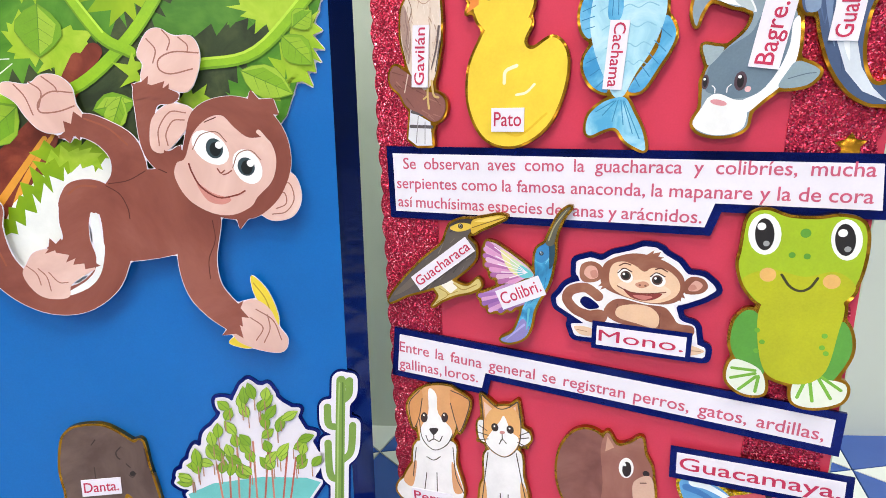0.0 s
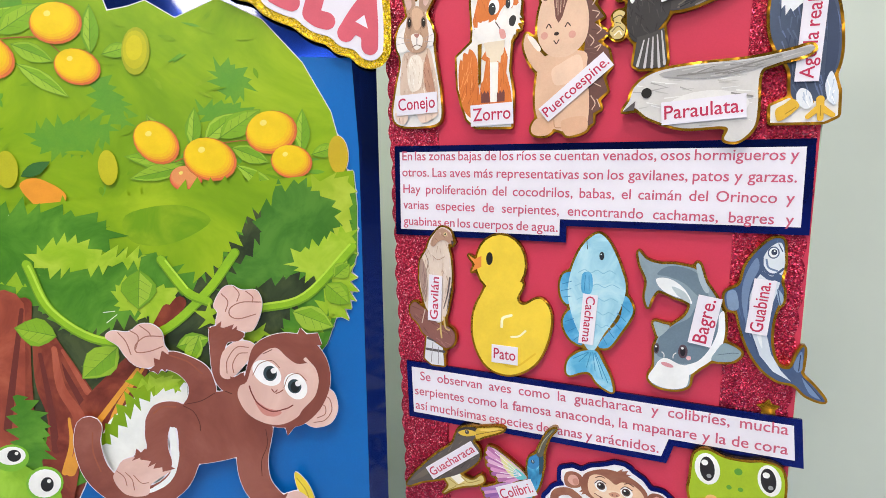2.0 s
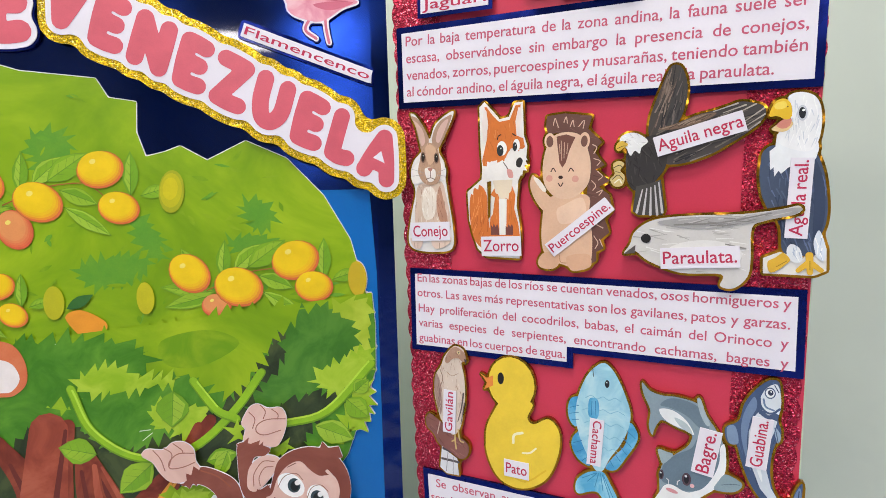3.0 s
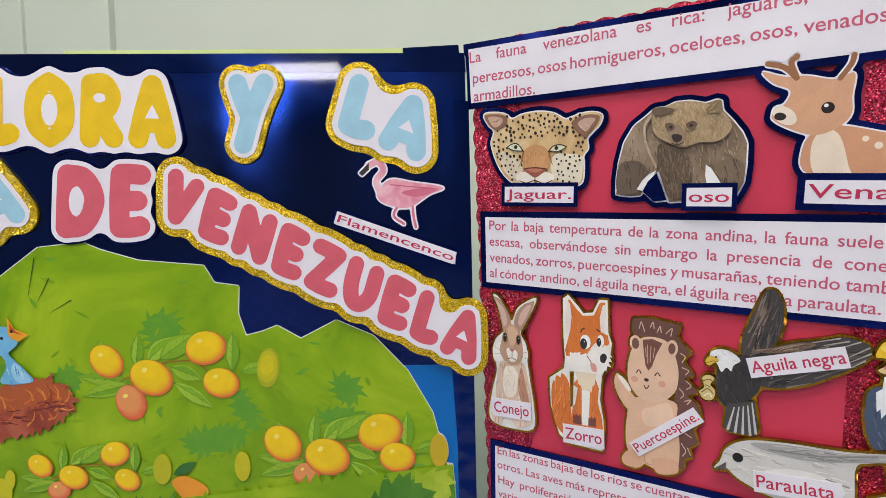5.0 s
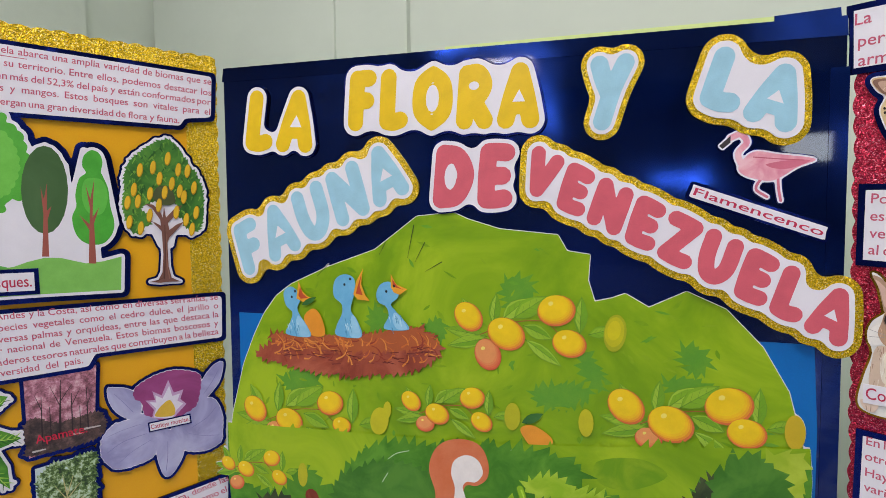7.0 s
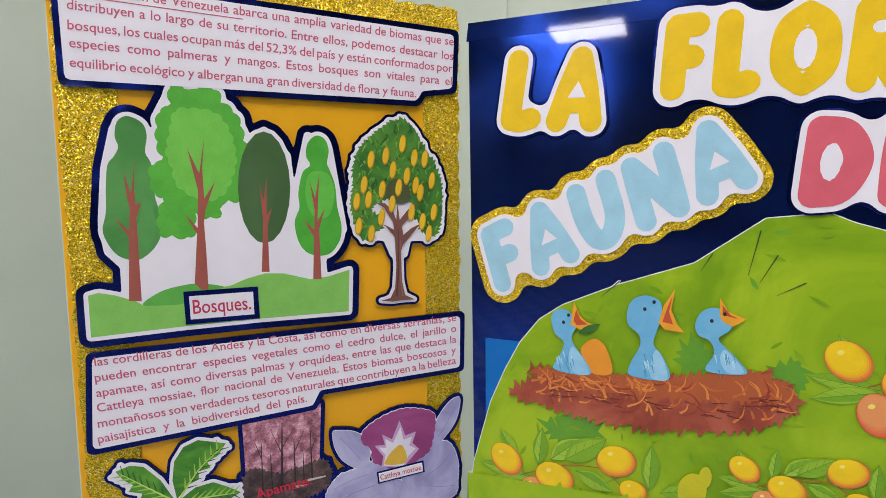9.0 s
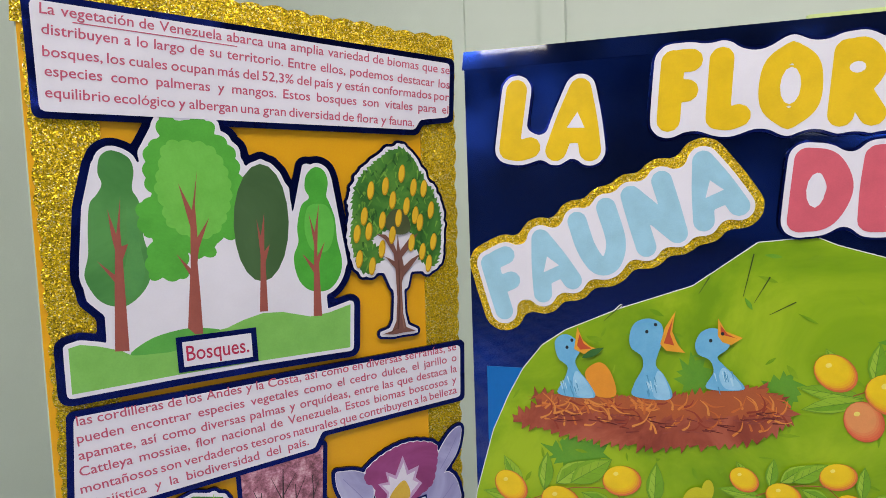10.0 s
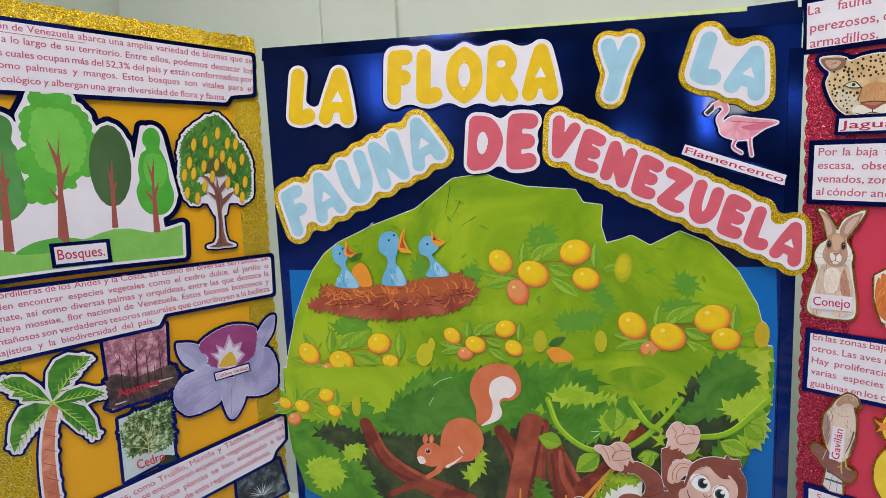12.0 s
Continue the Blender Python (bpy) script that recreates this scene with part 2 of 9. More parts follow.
def closed(loops, margin, fill, step=1.2):
    """Outlines grown by margin, with notches narrower than twice fill bridged."""
    return grown(grown(loops, margin + fill, step), -fill, step)


def face(bm, loops, z, mat=0, centre=(0, 0)):
    """Flat face in millimetres, filled between the loops (inner loops are holes)."""
    pts = [[Vector(((p[0] - centre[0]) / 1000, (p[1] - centre[1]) / 1000, z / 1000)) for p in lp] for lp in loops]
    vs = [bm.verts.new(v) for lp in pts for v in lp]
    first = np.cumsum([0] + [len(lp) for lp in pts])
    inside = [[i for i, o in enumerate(loops) if i != j and signed(np.array(o, float), np.array([lp[0][0]]), np.array([lp[0][1]]))[0] < 0] for j, lp in enumerate(loops)]
    tris = []
    for j in range(len(loops)):
        if not inside[j]:
            group = [j] + [i for i in range(len(loops)) if j in inside[i]]
            index = [int(first[i]) + n for i in group for n in range(len(pts[i]))]
            tris += [tuple(index[n] for n in t) for t in tessellate_polygon([pts[i] for i in group])]
    for t in tris:
        if len(set(t)) == 3:
            n = (vs[t[1]].co - vs[t[0]].co).cross(vs[t[2]].co - vs[t[0]].co)
            if abs(n.z) < 1e-14:
                continue
            try:
                fc = bm.faces.new([vs[i] for i in (t if n.z > 0 else t[::-1])])
                fc.material_index = mat
            except ValueError:
                pass
    return pts, vs


def slab(bm, loops, z0, z1, mat=0, side=None, centre=(0, 0)):
    """A card of the loops' shape, from z0 to z1 millimetres."""
    pts, vs = face(bm, loops, z1, mat, centre)
    k = 0
    for lp in pts:
        top = vs[k:k + len(lp)]
        k += len(lp)
        low = [bm.verts.new((v.co.x, v.co.y, z0 / 1000)) for v in top]
        for i in range(len(top)):
            j = (i + 1) % len(top)
            fc = bm.faces.new((low[i], low[j], top[j], top[i]))
            fc.material_index = mat if side is None else side


WORDS = {}
_type = bpy.data.curves.new("type", "FONT")
_type.resolution_u, _type.offset = 3, 0.007
_typeset = bpy.data.objects.new("type", _type)


def word(text):
    """Triangles of a word in the built-in font, 1 high, from x = 0; and its width."""
    if text not in WORDS:
        _type.body = text
        _type.offset = 0.0 if "M" in text else 0.007
        me = _typeset.to_mesh()
        v = np.array([x.co[:2] for x in me.vertices]) if len(me.vertices) else np.zeros((0, 2))
        fs = [tuple(p.vertices) for p in me.polygons]
        _typeset.to_mesh_clear()
        x0 = v[:, 0].min() if len(v) else 0
        v[:, 0] -= x0
        WORDS[text] = (v, fs, v[:, 0].max() if len(v) else 0.3)
    return WORDS[text]


def line_of(bm, text, p0, p1, size, z, centre, mat=0, justify=True, xs=1.0):
    """One line of lettering on the baseline p0 to p1, words spread to fill it."""
    p0, p1 = np.array(p0, float), np.array(p1, float)
    d = p1 - p0
    full = np.linalg.norm(d)
    d /= full
    up = np.array((-d[1], d[0]))
    ws = text.split()
    widths = [word(w)[2] * size * xs for w in ws]
    gap = (full - sum(widths)) / max(len(ws) - 1, 1) if justify else 0.3 * size
    x = 0
    for w, wd in zip(ws, widths):
        v, fs, _ = word(w)
        vs = [bm.verts.new(((*((p0 - np.array(centre) + d * (x + a * size * xs) + up * b * size) / 1000), z / 1000))) for a, b in v]
        for fidx in fs:
            fc = bm.faces.new([vs[i] for i in fidx])
            fc.material_index = mat
        x += wd + gap


GLYPHS = {
    "L": (0.85, [[(0.05, 1), (0.02, 0.5), (0, 0.02)], [(0, 0.02), (0.5, 0), (1, 0.05)]]),
    "A": (1.1, [[(0, 0), (0.22, 0.5), (0.5, 1)], [(0.5, 1), (0.78, 0.5), (1, 0)], [(0.2, 0.3), (0.8, 0.3)]]),
    "F": (0.85, [[(0.1, 1), (0.04, 0.5), (0, 0)], [(0.1, 0.98), (0.55, 1), (1, 1)], [(0.05, 0.48), (0.4, 0.5), (0.85, 0.5)]]),
    "O": (1.15, [[(0.55, 1), (0.5, 1), (0.08, 0.78), (0.05, 0.25), (0.5, 0), (0.55, 0)], [(0.45, 0), (0.5, 0), (0.95, 0.25), (0.92, 0.78), (0.5, 1), (0.45, 1)]]),
    "R": (1.0, [[(0.08, 1), (0.04, 0.5), (0, 0)], [(0.08, 0.98), (0.6, 1), (0.9, 0.75), (0.6, 0.5), (0.08, 0.46)], [(0.35, 0.46), (0.65, 0.25), (1, 0)]]),
    "Y": (0.95, [[(0, 1), (0.2, 0.75), (0.46, 0.5)], [(1, 1), (0.6, 0.55), (0.3, 0)]]),
    "U": (1.05, [[(0, 1), (0, 0.45), (0.2, 0.06), (0.6, 0.02), (0.95, 0.35), (1, 1)]]),
    "N": (1.1, [[(0, 0), (0.02, 0.5), (0.06, 1)], [(0.06, 1), (0.5, 0.5), (0.94, 0)], [(0.94, 0), (0.98, 0.5), (1, 1)]]),
    "D": (1.05, [[(0.05, 1), (0.02, 0.5), (0, 0)], [(0.05, 1), (0.65, 0.92), (1, 0.52), (0.65, 0.08), (0, 0)]]),
    "E": (0.9, [[(0.05, 1), (0.0, 0.5), (0.03, 0)], [(0.05, 1), (0.5, 1), (1, 0.98)], [(0.02, 0.5), (0.4, 0.5), (0.85, 0.5)], [(0.03, 0), (0.5, 0), (1, 0.03)]]),
    "V": (1.05, [[(0, 1), (0.2, 0.5), (0.42, 0)], [(0.42, 0), (0.72, 0.5), (1, 1)]]),
    "Z": (1.0, [[(0, 1), (0.5, 1), (1, 0.98)], [(1, 0.98), (0.5, 0.5), (0, 0.02)], [(0, 0.02), (0.5, 0), (1, 0.02)]]),
}


COUNTERS = {"A": (0.5, 0.46, 0.3, 0.17), "O": (0.5, 0.5, 0.27, 0.3), "R": (0.42, 0.74, 0.26, 0.09), "D": (0.36, 0.5, 0.26, 0.28)}


class Cut:
    """A paper cut-out on a panel, drawn in the panel's millimetres."""

    def __init__(self, name, panel, lift=1.6):
        self.name, self.panel, self.lift = name, panel, lift
        self.shapes, self.tags, self.piece = [], [], ("printed_picture", 0)

    def raw(self, mat, loop, base=True):
        self.shapes.append((ink(mat) if isinstance(mat, str) else mat, np.array(loop, float), base, self.piece))
        return self

    def into(self, name):
        """What follows is a printed piece of its own."""
        self.piece = (name, self.piece[1] + 1)
        return self

    def blob(self, mat, *pts):
        return self.raw(mat, curve_loop(pts))

    def poly(self, mat, *pts):
        return self.raw(mat, pts)

    def oval(self, mat, c, a, b):
        return self.raw(mat, oval_loop(c, a, b))

    def disc(self, mat, c, r, q=1.0):
        return self.raw(mat, oval_loop(c, (c[0] + r, c[1]), (c[0], c[1] + r * q), 14))

    def line(self, mat, width, *pts):
        return self.raw(mat, stroke_loop(pts, width))

    def taper(self, mat, w0, w1, *pts):
        return self.raw(mat, stroke_loop(pts, w0, w1))

    def spiky(self, mat, amp, pitch, *pts, lean=0.0):
        """A leafy or prickly patch: a smooth loop cut into teeth."""
        lp = curve_loop(pts, 8)
        d = np.linalg.norm(np.roll(lp, -1, 0) - lp, axis=1)
        s = np.concatenate([[0], np.cumsum(d)])
        n = max(int(s[-1] / pitch), 4)
        rng = random.Random(int(abs(lp[0, 0]) * 7 + abs(lp[0, 1])))
        full = np.vstack([lp, lp[:1]])
        at = np.linspace(0, s[-1], 2 * n, endpoint=False)
        at = at + np.array([rng.uniform(-0.22, 0.22) for _ in at]) * s[-1] / n
        q = np.stack([np.interp(at, s, full[:, 0], period=s[-1]), np.interp(at, s, full[:, 1], period=s[-1])], 1)
        t = np.roll(q, -1, 0) - np.roll(q, 1, 0)
        nr = np.stack([t[:, 1], -t[:, 0]], 1) / (np.linalg.norm(t, axis=1)[:, None] + 1e-9)
        area = np.sum(lp[:, 0] * np.roll(lp[:, 1], -1) - np.roll(lp[:, 0], -1) * lp[:, 1])
        nr *= 1 if area > 0 else -1
        k = np.array([(amp * rng.uniform(0.2, 2.3) if i % 2 else -amp * rng.uniform(0.1, 0.9)) for i in range(2 * n)])[:, None]
        tip = (np.arange(2 * n) % 2)[:, None]
        return self.raw(mat, q + nr * k + t * 0.4 * tip + np.array((0, -0.45 * amp * lean)) * tip)

    def lobed(self, mat, amp, pitch, *pts):
        """A cloud-like patch: a smooth loop with rounded bumps."""
        lp = curve_loop(pts, 10)
        s = np.concatenate([[0], np.cumsum(np.linalg.norm(np.roll(lp, -1, 0) - lp, axis=1))])
        n = max(int(s[-1] / pitch), 3)
        full = np.vstack([lp, lp[:1]])
        at = np.linspace(0, s[-1], 7 * n, endpoint=False)
        q = np.stack([np.interp(at, s, full[:, 0]), np.interp(at, s, full[:, 1])], 1)
        t = np.roll(q, -1, 0) - np.roll(q, 1, 0)
        nr = np.stack([t[:, 1], -t[:, 0]], 1) / (np.linalg.norm(t, axis=1)[:, None] + 1e-9)
        nr *= 1 if np.sum(lp[:, 0] * np.roll(lp[:, 1], -1) - np.roll(lp[:, 0], -1) * lp[:, 1]) > 0 else -1
        return self.raw(mat, q + nr * (amp * np.abs(np.sin(math.pi * np.arange(7 * n) / 7)))[:, None])

    def fur(self, mats, n, size, angle, spread=0.5, width=0.9):
        """Short strokes of hair or feather over the shape drawn last."""
        loop = self.shapes[-1][1]
        rng = random.Random(n + int(abs(loop[0, 0]) * 3))
        lo, hi = loop.min(0), loop.max(0)
        for i in range(n):
            p = np.array((rng.uniform(lo[0], hi[0]), rng.uniform(lo[1], hi[1])))
            a = angle + rng.uniform(-spread, spread)
            d = np.array((math.cos(a), math.sin(a))) * size * rng.uniform(0.6, 1.3)
            if inside(p, loop) and inside(p + d, loop):
                self.taper(mats[i % len(mats)], width, width * 0.3, p, p + d)
        return self

    def leaf(self, mat, a, b, width, vein=None):
        """A pointed leaf from a to b."""
        a, b = np.array(a, float), np.array(b, float)
        d, s = b - a, np.array((-(b - a)[1], (b - a)[0])) / (np.linalg.norm(b - a) + 1e-9) * width / 2
        k = [(0.15, 0.55), (0.35, 0.95), (0.55, 1.0), (0.78, 0.6)]
        self.raw(mat, np.array([a] + [a + d * x + s * y for x, y in k] + [b] + [a + d * x - s * y for x, y in k[::-1]]))
        if vein:
            self.raw(vein, stroke_loop([a + d * 0.06, a + d * 0.9], 0.7, 0.3))
        return self

    def word(self, mat, text, bl, br, tl, weight, grow=(1.02, 1.07)):
        """Fat round letters on the baseline bl to br; tl gives the height and lean."""
        bl, br, tl = (np.array(p, float) for p in (bl, br, tl))
        along, up = (br - bl) * grow[0], (tl - bl) * grow[1]
        bl = bl - (along * (1 - 1 / grow[0]) + up * (1 - 1 / grow[1])) / 2
        ln, ht = np.linalg.norm(along), np.linalg.norm(up)
        wide = [GLYPHS[c][0] for c in text]
        gap = 0.10
        total = sum(wide) + gap * (len(text) - 1)
        x = 0.0
        for c, w in zip(text, wide):
            inset = weight / 2 / (ln / total)
            loops = []
            for st in GLYPHS[c][1]:
                pts = []
                for a, b in st:
                    gx = (x + inset + a * (w - 2 * inset)) / total
                    gy = weight / 2 / ht + b * (1 - weight / ht)
                    pts.append(bl + along * gx + up * gy)
                if len(st) == 2:
                    pts.insert(1, (pts[0] + pts[1]) / 2)
                loops.append(stroke_loop(pts, weight))
            hole = None
            if c in COUNTERS:
                cx, cy, hx, hy = COUNTERS[c]
                at = [(x + inset + (cx + hx * math.cos(t)) * (w - 2 * inset), cy + hy * math.sin(t)) for t in (math.pi * (2 * i + 1.5 * (c == "A")) / (3 if c == "A" else 12) for i in range(3 if c == "A" else 12))]
                hole = np.array([bl + along * gx / total + up * (weight / 2 / ht + b * (1 - weight / ht)) for gx, b in at])
            self.shapes.append((ink(mat), None, (grown(loops, 0.01, 0.7), hole), self.piece))
            x += w + gap
        return self

    def eye(self, c, r, iris="2a2022"):
        """White eye with a dark pupil and a glint."""
        self.disc("f4f1f2", c, r, 1.15)
        self.disc(iris, (c[0] + r * 0.12, c[1]), r * 0.62, 1.15)
        return self.disc("f4f1f2", (c[0] - r * 0.1, c[1] + r * 0.3), r * 0.2)

    def tag(self, text, a, b, height, over=0.0, colour=None, edge=None, xs=None):
        """A small white name tag whose middle line runs from a to b."""
        self.tags.append((text, np.array(a, float), np.array(b, float), height, over, colour or TEXTDEEP, edge))
        return self

    def done(self, label, category, backs=((1.2, None, 4.0),), group="", zstep=0.006, fill=0):
        loops = [lp for s in self.shapes for lp in ([s[1]] if s[1] is not None else s[2][0])]
        allp = np.vstack(loops + [np.array([t[1], t[2]]) for t in self.tags])
        centre = (allp.min(0) + allp.max(0)) / 2
        m = self.panel @ Matrix.Translation((centre[0] / 1000, centre[1] / 1000, self.lift / 1000))
        bm = bmesh.new()
        mats, z = [], 0.0
        for i, (margin, mat, thick) in enumerate(backs):
            mats.append(mat or GOLDFOIL)
            slab(bm, closed(loops, margin, fill) if fill else grown(loops, margin), 0.0, z + thick, i, None, centre)
            z += thick
        root = mesh_of(self.name, bm, mats, m)
        tagged(root, label, category, group)
        if self.shapes:
            pieces = {}
            for mat, lp, letter, piece in self.shapes:
                if lp is None:
                    bm2 = bmesh.new()
                    face(bm2, letter[0], z + 0.2, 0, centre)
                    if letter[1] is not None:
                        face(bm2, [letter[1]], z + 0.23, 1, centre)
                    part("letter", bm2, [mat, WHITE], root)
                    continue
                bm, mats = pieces.setdefault(piece, (bmesh.new(), []))
                if mat not in mats:
                    mats.append(mat)
                z += zstep
                face(bm, [lp], z, mats.index(mat), centre)
            for piece, (bm, mats) in pieces.items():
                part(piece[0], bm, mats, root)
            z += 0.2
        for text, a, b, h, over, colour, edge in self.tags:
            z += 0.3
            d = (b - a) / np.linalg.norm(b - a)
            up = np.array((-d[1], d[0])) * h / 2
            e = d * (0.12 * h)
            quad = [a - up - e, b - up - e * -1, b + up + e, a + up - e]
            bm = bmesh.new()
            if edge:
                k = d * edge
                v = up / (h / 2) * edge
                slab(bm, [np.array([quad[0] - k - v, quad[1] + k - v, quad[2] + k + v, quad[3] - k + v])], z - 0.6, z, 1, 1, centre)
                z += 0.3
            slab(bm, [np.array(quad)], z - 0.3, z + 0.25, 0, 0, centre)
            card = part("name_tag", bm, [WHITE, NAVYEDGE], root, "white paper tag with a printed name")
            bm = bmesh.new()
            size = h * 0.86
            wd = word(text)[2]
            line_of(bm, text, a - up * 0.52, b - up * 0.52, size, z + 0.4, centre, 0, False, np.linalg.norm(b - a) / (wd * size) if " " not in text else np.linalg.norm(b - a) / (sum(word(w)[2] for w in text.split()) + 0.3) / size)
            part("lettering", bm, [colour], card)
        return root


def inside(p, loop):
    """Whether a point lies in a closed loop."""
    a, b = loop, np.roll(loop, -1, 0)
    cross = (a[:, 1] > p[1]) != (b[:, 1] > p[1])
    x = a[:, 0] + (p[1] - a[:, 1]) * (b[:, 0] - a[:, 0]) / (b[:, 1] - a[:, 1] + 1e-12)
    return int(np.sum(cross & (p[0] < x))) % 2 == 1


def jaguar_spots(k, c, rx, ry):
    """Dark rosettes over a rounded head: small on the brow, sparse round eyes, nose and chin."""
    rng = random.Random(4)
    head = k.shapes[0][1]
    done = []
    for i in range(900):
        a, r = rng.uniform(0, 2 * math.pi), math.sqrt(rng.uniform(0, 1))
        x, y = rx * r * math.cos(a), ry * r * math.sin(a)
        if (abs(x) < 13 and y < 8) or (abs(abs(x) - 20) < 9 and -5 < y < 7) or any((x - p) ** 2 + (y - q) ** 2 < 8.5 for p, q in done):
            continue
        if not inside((c[0] + x * 1.05, c[1] + y * 1.05), head):
            continue
        done.append((x, y))
        s = rng.uniform(0.7, 1.25) * (0.8 if y < -8 else 1.0)
        o = (c[0] + x, c[1] + y)
        k.oval("2e2018", o, (o[0] + s * 0.9, o[1] + s * 0.4), (o[0] - s * 0.4, o[1] + s * 1.1))


def strip(name, panel, label, outline, rows, margin=5.0, rounded=False, lift=2.0, side=None, colour=None):
    """A text sheet: white paper on navy foil card. rows: (text, start, end of baseline)."""
    outline = np.array(outline, float)
    centre = (outline.min(0) + outline.max(0)) / 2
    m = panel @ Matrix.Translation((centre[0] / 1000, centre[1] / 1000, lift / 1000))
    bm = bmesh.new()
    slab(bm, grown([outline], margin, 1.5) if rounded else [mitred(outline, margin)], 0, 2.2, 0, 0, centre)
    root = tagged(mesh_of(name, bm, [NAVYEDGE], m), label, "text sheet", "text sheets")
    root["centre_u"], root["centre_v"] = float(centre[0]), float(centre[1])
    bm = bmesh.new()
    slab(bm, grown([mitred(outline, -3)], 3, 1.5) if rounded else [outline], 2.2, 2.7, 0, 0, centre)
    page = part("sheet", bm, [WHITE], root, "white printed paper")
    size = min(np.linalg.norm(np.array(b) - np.array(a)) / (sum(word(w)[2] for w in t.split()) + 0.24 * (len(t.split()) - 1)) for t, a, b in rows)
    bm = bmesh.new()
    for t, a, b in rows:
        line_of(bm, t, a, b, size, 2.85, centre)
    part("printed_text", bm, [colour or TEXTINK], page, "magenta printed lettering")["kind"] = "stuff"
    return root


def mitred(p, d):
    """A polygon with its edges moved out by d."""
    p = np.array(p, float)
    area = 0.5 * np.sum(p[:, 0] * np.roll(p[:, 1], -1) - np.roll(p[:, 0], -1) * p[:, 1])
    s = 1 if area > 0 else -1
    out = []
    for i in range(len(p)):
        a, b, c = p[i - 1], p[i], p[(i + 1) % len(p)]
        u, v = (b - a) / np.linalg.norm(b - a), (c - b) / np.linalg.norm(c - b)
        n0, n1 = s * np.array((u[1], -u[0])), s * np.array((v[1], -v[0]))
        k = n0 + n1
        out.append(b + k * d / max(k @ k / 2, 0.3))
    return np.array(out)


def scallop(a, b, pitch, depth, inner):
    """A band with a wavy cut edge from a to b; inner: how far the band reaches to the left of a to b."""
    a, b = np.array(a, float), np.array(b, float)
    d = b - a
    n = max(int(np.linalg.norm(d) / pitch), 1)
    u = d / np.linalg.norm(d)
    side = np.array((-u[1], u[0]))
    k = np.linspace(0, n, n * 8 + 1)
    edge = a + np.outer(k / n, d) - np.outer(depth * (np.abs(np.sin(math.pi * k)) + 0.25 * np.sin(1.7 * k)), side)
    return np.vstack([edge, b + side * inner, a + side * inner])

# ---------------------------------------------------------------- the room
def box(bm, lo, hi, mat=0):
    vs = [bm.verts.new((x, y, z)) for x in (lo[0], hi[0]) for y in (lo[1], hi[1]) for z in (lo[2], hi[2])]
    for q in ((0, 1, 3, 2), (4, 6, 7, 5), (0, 4, 5, 1), (2, 3, 7, 6), (0, 2, 6, 4), (1, 5, 7, 3)):
        bm.faces.new([vs[i] for i in q]).material_index = mat


def block(name, lo, hi, mat, label, m=None):
    bm = bmesh.new()
    box(bm, lo, hi)
    return tagged(mesh_of(name, bm, [mat], m), label, name.split("_")[0], "", "structure")


FLOOR, CEIL = 0.0, 2.6
block("floor", (-3, -8, FLOOR - 0.1), (4, 1.2, FLOOR - 0.006), GROUT, "grey grout bed under blue and white floor tiles")
block("ceiling", (-3, -8, CEIL), (4, 1.2, CEIL + 0.1), PLASTER, "plain painted ceiling")
BACK = pose(0.316, 0.307, 0, 0, 0, -13.3)
block("wall_north", (-1.4, 0.0, FLOOR - 0.1), (3.8, 0.12, CEIL), PLASTER, "smooth pale green-grey painted wall", BACK)
block("pillar", (-0.604, -0.012, FLOOR), (-0.566, 0.0, CEIL), PLASTER, "slim painted wall strip", BACK)
block("wall_strip", (-1.32, -0.006, FLOOR), (-0.742, 0.0, CEIL), PLASTER, "painted wall panel with a shallow step", BACK)
block("wall_west", (-1.1, -0.5, FLOOR - 0.1), (-0.98, 0.68, CEIL), PLASTER, "smooth pale painted wall")
block("pilaster", (-0.98, -0.48, FLOOR), (-0.955, 0.4, CEIL), PLASTER, "flat painted pilaster beside the corner")
block("wall_return", (-2.7, -0.5, FLOOR - 0.1), (-1.1, -0.38, CEIL), PLASTER, "smooth pale painted wall")
# unseen closing walls, coloured dark so the foil mirrors less light
block("wall_far_west", (-2.7, -8, FLOOR - 0.1), (-2.6, -0.5, CEIL), PLASTERDIM, "unseen smooth wall, its grey standing in for a dim room")
block("wall_south", (-2.7, -8.1, FLOOR - 0.1), (3.7, -8, CEIL), PLASTERDIM, "unseen smooth wall, its grey standing in for a dim room")
block("wall_east", (3.6, -8, FLOOR - 0.1), (3.7, 0.5, CEIL), PLASTERDIM, "unseen smooth wall, its grey standing in for a dim room")

# ---------------------------------------------------------------- the folding board
board = tagged(new("folding_display_board"), "three-panel folding display board covered in coloured card and foil", "display board")


def sheet(name, m, loops, w0, w1, mat, parent, label=""):
    bm = bmesh.new()
    slab(bm, [np.array(q, float) for q in loops], w0, w1)
    ob = part(name, bm, [mat], parent, label)
    ob.matrix_world = m
    return ob


centre_panel = sheet("centre_panel", C, [[(-302, 0), (307, 0), (304, 905), (-300, 912)]], -6, 0, CARD, board, "pale green card panel")
sheet("foil_cover", C, [[(-302, 2), (307.5, 2), (305, 650), (302, 906), (-300, 913)]], 0, 0.8, NAVY, centre_panel, "navy blue mirror foil")
sheet("top_edge", C, [[(-40, 904), (249, 902), (249, 912), (-40, 914)]], -5, 0.2, LIME, centre_panel, "pale lime card edge")
sheet("foil_strip", C, [[(-302, 899), (303, 891), (302, 907), (-300, 914)]], 0.8, 1.3, NAVYFOLD, centre_panel, "folded strip of navy foil")
sheet("foil_strip", C, [[(295, 2), (308, 2), (305, 866), (291, 866)]], 0.8, 1.4, NAVYFOLD, centre_panel, "folded strip of navy foil")
